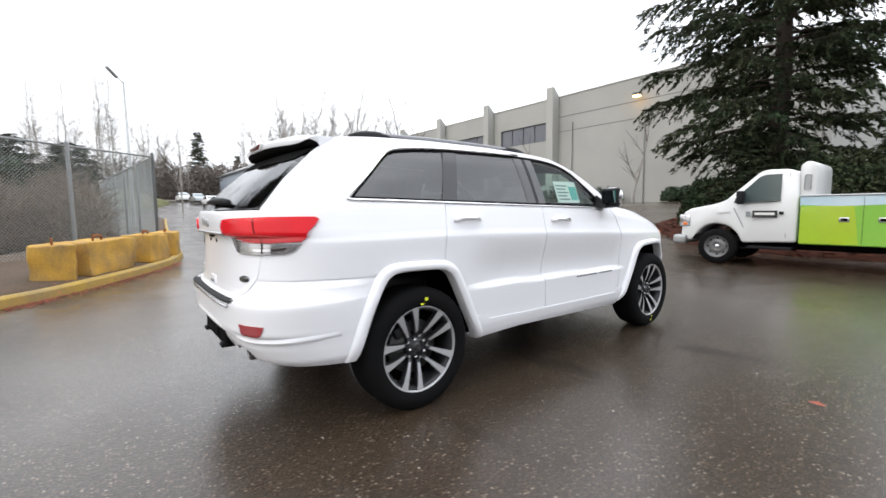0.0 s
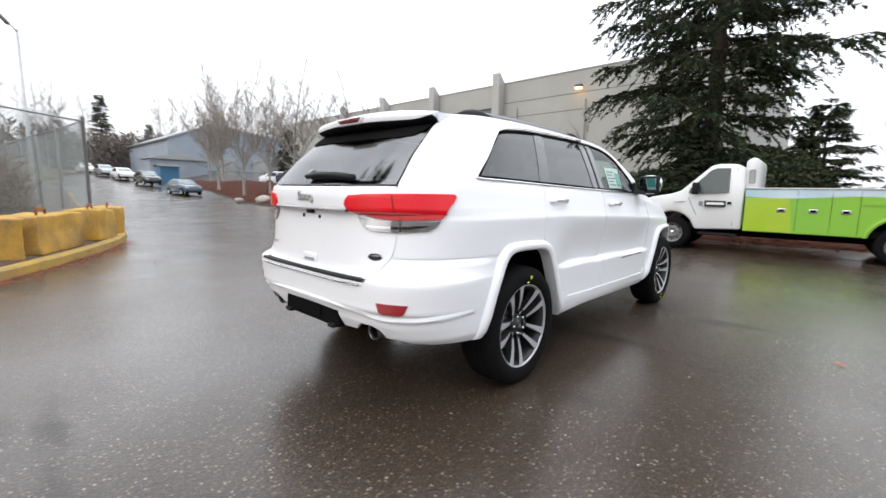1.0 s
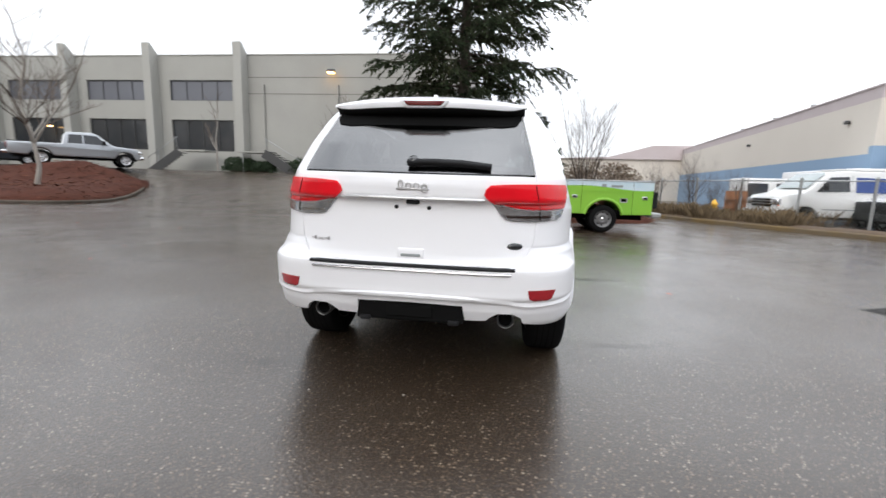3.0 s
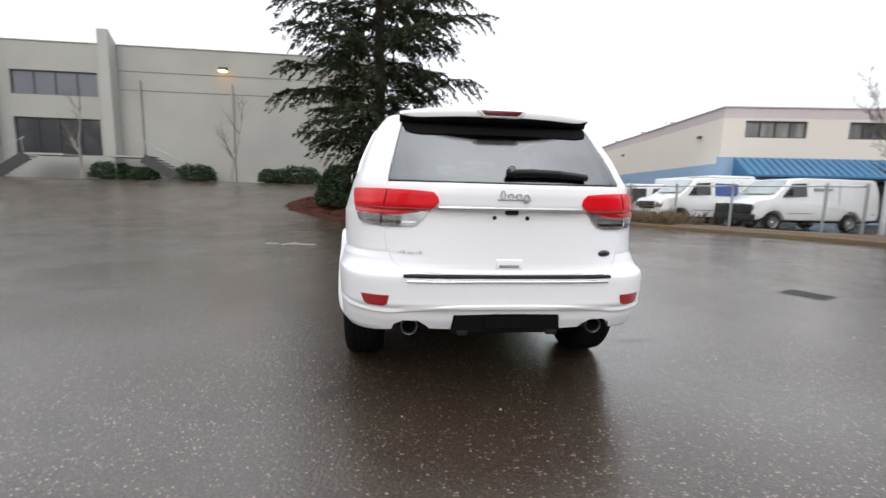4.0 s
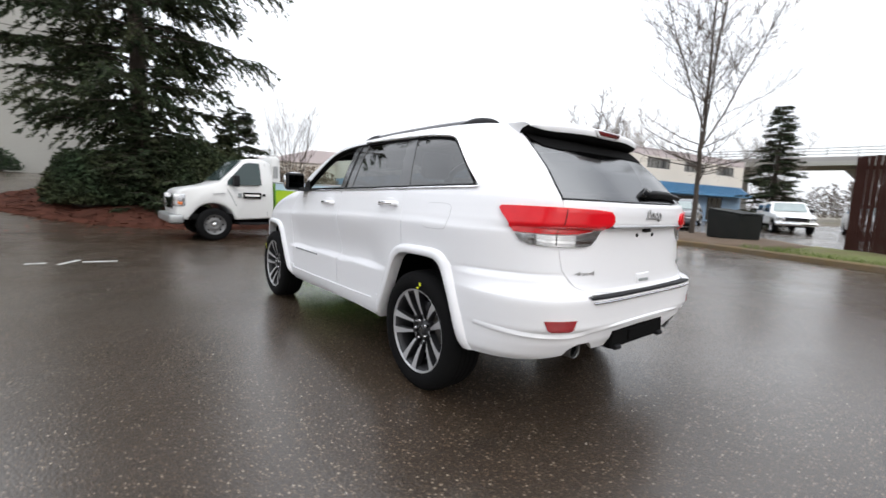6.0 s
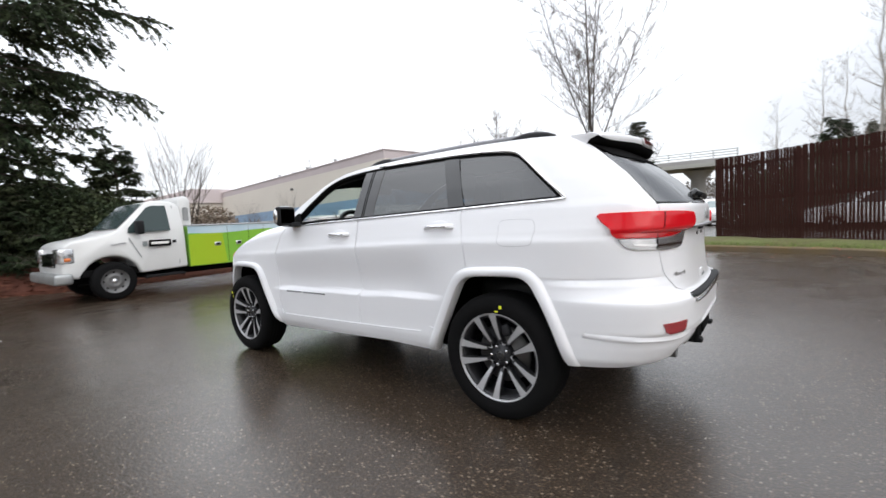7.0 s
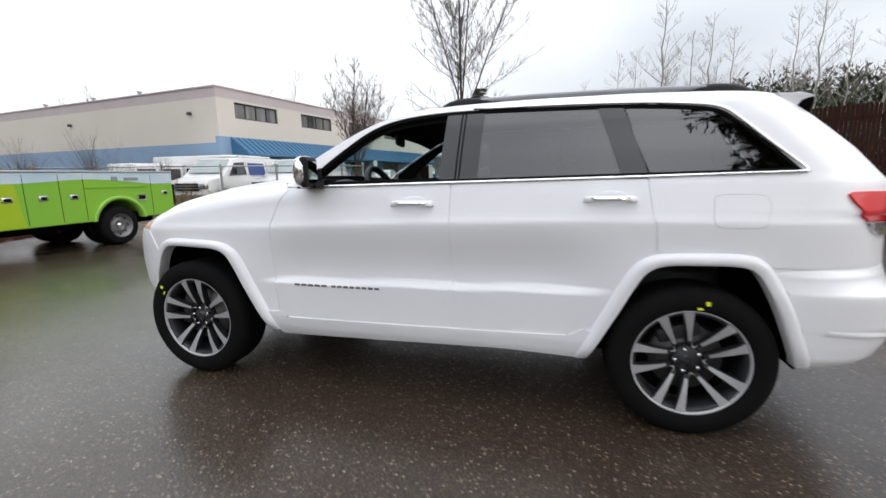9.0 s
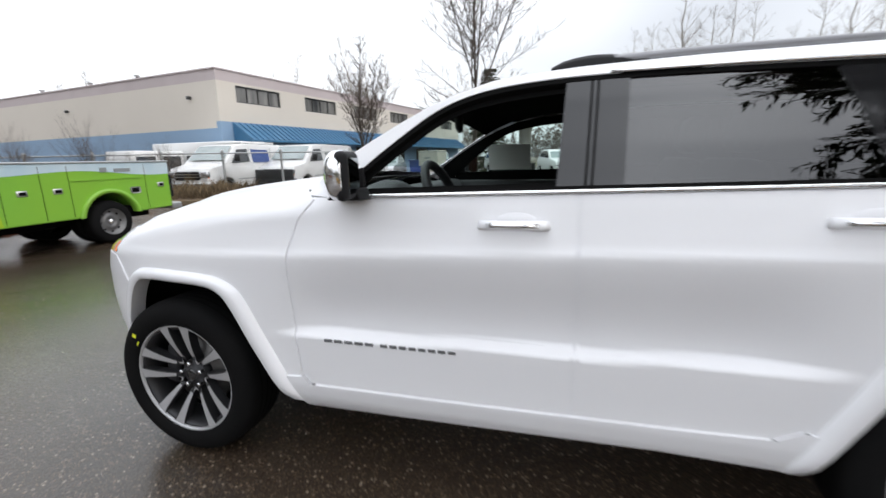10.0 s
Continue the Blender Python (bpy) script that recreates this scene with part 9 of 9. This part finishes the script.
cage = empty("white_box_cab", pose(20.0, -13.4, .1, 0, 0, 80), "old white truck box standing in the lot", "truck box")
part("shell", box(-1.2, 1.2, -.95, .95, .3, 1.85, .05), M_VAN, cage)
for x in (-.62, .55):
    part("window", box(x - .42, x + .42, .951, .958, .85, 1.6), M_SHOPGLASS, cage, smooth=False)
for x in (-.9, .9):
    part("skid", box(x - .1, x + .1, -.9, .9, -.05, .3), M_UNDER, cage, smooth=False)
tank = empty("rusty_tank", pose(17.6, -11.0, .1), "rusty orange drum behind the fence", "drum")
part("drum", lathe([(0, 0), (.42, 0), (.42, .4), (.44, .42), (.42, .44), (.42, .8), (.44, .82), (.42, .84), (.42, 1.2), (0, 1.2)], 24), M_RUST, tank)
trailer = empty("box_trailer", pose(18.7, -15.9, 0, 0, 0, -4), "plain white box trailer along the wall", "trailer")
part("box", box(-2.6, 2.6, -1.1, 1.1, .7, 2.35, .04), M_VAN, trailer)
part("frame", box(-2.5, 2.9, -.5, .5, .45, .7), M_UNDER, trailer, smooth=False)
for s in (1, -1):
    plain_wheel(trailer, -.4, s * .95, .34, .22, s)
    plain_wheel(trailer, .4, s * .95, .34, .22, s)
part("stand", box(2.4, 2.6, -.08, .08, -.02, .5), M_UNDER, trailer, smooth=False)
# yard clutter behind the chain-link fence
for x, y in ((-4.6, 15.5), (-6.9, 14.6)):
    b = empty("plastic_drum", pose(x, y, .05), "white plastic drum in the storage yard", "drum", "yard drums")
    part("drum_body", lathe([(0, 0), (.27, 0), (.30, .05), (.30, .8), (.26, .88), (0, .88)], 20), M_PAPER, b)
    part("drum_cap", lathe([(.05, .875), (.05, .91), (0, .91)], 10, m=pose(.12, 0, 0)), M_BLACK, b)
for x, y, n, r in ((-3.2, 16.5, 4, 15), (-8.8, 15.5, 6, -8), (-5.6, 17.2, 3, 30)):
    pl = empty("pallet_stack", pose(x, y, .05, 0, 0, r), "stack of weathered grey pallets in the yard", "pallets", "yard pallets")
    for k in range(n):
        for j in range(6):
            part("board", box(-.6, .6, -.5 + .19 * j - .05, -.5 + .19 * j + .05, .12 + .14 * k, .14 + .14 * k), M_KERB, pl, smooth=False)
        for j in (-.5, 0, .45):
            part("bearer", box(-.6 + (j + .5) * 1.15, -.5 + (j + .5) * 1.15, -.55, .52, .02 + .14 * k, .12 + .14 * k), M_KERB, pl, smooth=False)
crate = empty("grey_crate", pose(-7.5, 12.5, .05, 0, 0, 12), "long grey crate in the yard", "crate")
part("crate_body", box(-1.5, 1.5, -.5, .5, 0, .55, .03), M_GALV, crate, smooth=False)
part("crate_lid", box(-1.55, 1.55, -.55, .55, .552, .62, .02), M_UTILITY, crate, smooth=False)

# ---- far buildings ----
ware = empty("blue_grey_warehouse", pose(25.5, 80, gz(25.5, 80)), "blue-grey metal warehouse with a sloping roof up the street", "building")
part("wall", prism([(-6, -1), (-6, 4.9), (1, 7.9), (15, 6.2), (15, -1)], 26, "y", 0, .02), M_GREYSIDING, ware, smooth=False)
part("roof", prism([(-6.4, 4.76), (-6.4, 4.98), (1, 8.16), (15.4, 6.42), (15.4, 6.18), (1, 7.93)], 26.8, "y", -.4), M_GALV, ware, smooth=False)
for k in range(3):
    part("door", box(-5 + 6.5 * k, -1.6 + 6.5 * k, -.1, .02, -1, 2.4 if k else 1.6), M_GALV, ware, smooth=False)
lean = empty("grey_shed", pose(16.5, 74, gz(16.5, 74)), "low pale grey shed before the warehouse", "shed")
part("wall", box(-1.0, 7, 0, 5, -.5, 2.9), M_GREYSIDING, lean, smooth=False)
part("roof", prism([(-1.3, 2.91), (3, 4.0), (7.3, 2.91)], 5.6, "y", -.3), M_GALV, lean, smooth=False)
canopy = empty("blue_shed", pose(16.4, 69, gz(16.4, 69)), "small bright blue shed by the far street", "shed")
part("wall", box(-1.2, 1.2, -1.2, 1.2, -.3, 2.1), M_AWNING, canopy, smooth=False)
part("roof", prism([(-1.5, 2.1), (0, 2.5), (1.5, 2.1)], 2.9, "x", -1.45), M_FRAME, canopy, smooth=False)
via = empty("viaduct", pose(6, -78, 0, 0, 0, 8), "grey concrete elevated roadway beyond the lot", "viaduct")
part("deck", box(-3, 60, -5, 5, 7.6, 8.7, .1), M_VIADUCT, via, smooth=False)
for k in range(3):
    part("guard_rail", box(-3, 60, 4.7, 4.8, 9.0 + .38 * k, 9.1 + .38 * k), M_GALV, via, smooth=False)
for k in range(22):
    part("rail_post", box(-2.9 + 2.98 * k, -2.78 + 2.98 * k, 4.72, 4.84, 8.69, 9.9), M_GALV, via, smooth=False)
part("edge_beam", box(-3, 60, 5.06, 5.3, 7.5, 8.1), M_CONCRETE, via, smooth=False)
for x in (2, 16, 32, 48):
    part("pier", lathe([(1.1, -.5), (1.1, 6.0), (2.2, 7.19)], 16, m=pose(x, 0, 0)), M_VIADUCT, via)

# ---- marks on the paving ----
def flat_mark(name, pts, z, material, label, category):
    bm = bmesh.new()
    for loop_ in pts:
        vs = [bm.verts.new((x, y, gz(x, y) + z)) for x, y in loop_]
        bm.faces.new(vs)
    bmesh.ops.recalc_face_normals(bm, faces=bm.faces)
    if sum(f.normal.z for f in bm.faces) < 0:
        bmesh.ops.reverse_faces(bm, faces=bm.faces)
    return tagged(part(name, bm, material, None, smooth=False), label, category)


flat_mark("paint_mark", [[(6.36, 3.42), (6.46, 3.42), (6.45, 3.17), (6.35, 3.18)], [(6.14, 3.02), (6.22, 3.06), (6.62, 2.84), (6.55, 2.77)], [(6.29, 2.76), (6.40, 2.77), (6.33, 2.34), (6.22, 2.35)]], .004, M_PAINTMARK, "worn white paint dashes on the asphalt", "marking")
drain = empty("storm_drain", pose(1.62, -4.62, 0, 0, 0, 24) @ Matrix.Scale(.66, 4), "wet cast-iron storm drain grate in the asphalt", "drain")
part("drain_frame", box(-.38, .38, -.30, .30, -.05, .006, .004), M_IRON, drain, smooth=False)
for k in range(9):
    part("bar", box(-.33, .33, -.25 + .06 * k - .014, -.25 + .06 * k + .014, .007, .014), M_IRON, drain, smooth=False)
# scattered needles and leaves
rnd = random.Random(5)
for n, (cx, cy, sx, sy, cnt) in enumerate(((1.914, -2.431, .02, .02, 1), (-3, 8, 2.2, 3.0, 500), (8, -12.6, 8, .5, 500), (-4, -9.5, 4, .7, 300), (13, 2.5, 2.5, 2.0, 250))):
    verts, faces = [], []
    for _ in range(cnt):
        x, y = rnd.gauss(cx, sx), rnd.gauss(cy, sy)
        if n and -9 < x < 10 and -9 < y < 4.6:
            continue
        a, L = rnd.uniform(0, 6.28), rnd.uniform(.02, .05)
        k = len(verts)
        up = .16 if n in (2, 3, 1) and rnd.random() < .5 else .008
        for dx, dy in ((-L, 0), (0, L * .45), (L, 0), (0, -L * .45)):
            verts.append((x + dx * math.cos(a) - dy * math.sin(a), y + dx * math.sin(a) + dy * math.cos(a), gz(x, y) + up + rnd.uniform(0, .012)))
        faces.append((k, k + 1, k + 2, k + 3))
    tagged(part("fallen_leaves", (verts, faces), M_LEAF, smooth=False), "fallen brown leaves along the kerb", "leaves", kind="stuff")
# boulders and grass tufts on the bank
for x, y, s in ((12.4, 29.7, .6), (11.9, 33.0, .34), (11.3, 17.8, .35)):
    bm = bmesh.new()
    bmesh.ops.create_icosphere(bm, subdivisions=3, radius=s)
    for v in bm.verts:
        v.co = v.co * (1 + .25 * noise.noise(v.co * 2.2 / s + Vector((x, y, 0))))
        v.co.z *= .65
    tagged(part("boulder", bm, M_ROCK), "pale boulder on the mulch bank", "rock", "bank boulders").location = (x, y, gz(x, y) + .12 + s * .35)
# tall dead grass and brush behind the green truck and along the lot fence
verts, faces = [], []
for _ in range(7500):
    t = rnd.random()
    i = rnd.choice((10, 11, 11, 12))
    p, q = FARKERB[i], FARKERB[min(len(FARKERB) - 1, i + 1)]
    x, y = p[0] + (q[0] - p[0]) * t, p[1] + (q[1] - p[1]) * t - .25 - abs(rnd.gauss(0, .7))
    h = rnd.uniform(.15, .62) * (1 + .8 * noise.noise(Vector((x * .8, y * .8, 3))))
    a, w = rnd.uniform(0, 6.28), rnd.uniform(.006, .014)
    k = len(verts)
    zz = gz(x, y) + .12
    lx, ly = rnd.uniform(-.5, .5) * h, rnd.uniform(-.5, .5) * h
    verts += [(x - w * math.cos(a), y - w * math.sin(a), zz), (x + w * math.cos(a), y + w * math.sin(a), zz), (x + lx * .4 + w * .7, y + ly * .4, zz + h * .6), (x + lx, y + ly, zz + h)]
    faces += [(k, k + 1, k + 2), (k, k + 2, k + 3)]
tagged(part("dead_grass", (verts, faces), M_DEADGRASS, smooth=False), "tall brown dead grass along the lot fence", "grass", kind="stuff")
verts, faces = [], []
for _ in range(9000):
    t = rnd.random()
    i = rnd.randrange(0, 5)
    p, q = FARKERB[i], FARKERB[min(len(FARKERB) - 1, i + 1)]
    x, y = p[0] + (q[0] - p[0]) * t, p[1] + (q[1] - p[1]) * t - .15 - abs(rnd.gauss(0, .9))
    h = rnd.uniform(.04, .13)
    a = rnd.uniform(0, 6.28)
    k = len(verts)
    zz = gz(x, y) + .14
    verts += [(x, y, zz), (x + .012 * math.cos(a), y + .012 * math.sin(a), zz), (x + rnd.uniform(-.05, .05), y + rnd.uniform(-.05, .05), zz + h)]
    faces.append((k, k + 1, k + 2))
tagged(part("grass_blades", (verts, faces), M_BLADE, smooth=False), "short winter grass blades on the verge", "grass", kind="stuff")
# loose pale grit on the asphalt
verts, faces = [], []
for _ in range(420):
    x, y, r = rnd.uniform(-6, 7), rnd.uniform(-6, 6), rnd.uniform(.003, .010)
    a = rnd.uniform(0, 6.28)
    k = len(verts)
    z = gz(x, y)
    for q in range(3):
        verts.append((x + r * math.cos(a + 2.1 * q) * rnd.uniform(.7, 1.3), y + r * math.sin(a + 2.1 * q) * rnd.uniform(.7, 1.3), z))
    verts.append((x, y, z + r * .9))
    faces += [(k, k + 1, k + 3), (k + 1, k + 2, k + 3), (k + 2, k, k + 3)]
tagged(part("loose_grit", (verts, faces), M_ROCK, smooth=False), "loose pale grit on the wet asphalt", "grit", kind="stuff")
# wet leaves washed along the corner kerb
verts, faces = [], []
walk_line = curve_through(CORNER, 8)
for _ in range(1500):
    i = rnd.randrange(26, 66)
    (x0, y0), (x1, y1) = walk_line[i][:2], walk_line[i + 1][:2]
    f, off = rnd.random(), .06 + abs(rnd.gauss(0, .16))
    d = math.hypot(x1 - x0, y1 - y0) or 1.0
    x, y = x0 + (x1 - x0) * f + (y1 - y0) / d * off, y0 + (y1 - y0) * f - (x1 - x0) / d * off
    a, L = rnd.uniform(0, 6.28), rnd.uniform(.012, .035)
    k = len(verts)
    for dx, dy in ((-L, 0), (0, L * .5), (L, 0), (0, -L * .5)):
        verts.append((x + dx * math.cos(a) - dy * math.sin(a), y + dx * math.sin(a) + dy * math.cos(a), gz(x, y) + .006 + rnd.uniform(0, .012)))
    faces.append((k, k + 1, k + 2, k + 3))
tagged(part("fallen_leaves", (verts, faces), M_LEAF, smooth=False), "wet red-brown leaves along the yellow kerb", "leaves", kind="stuff")
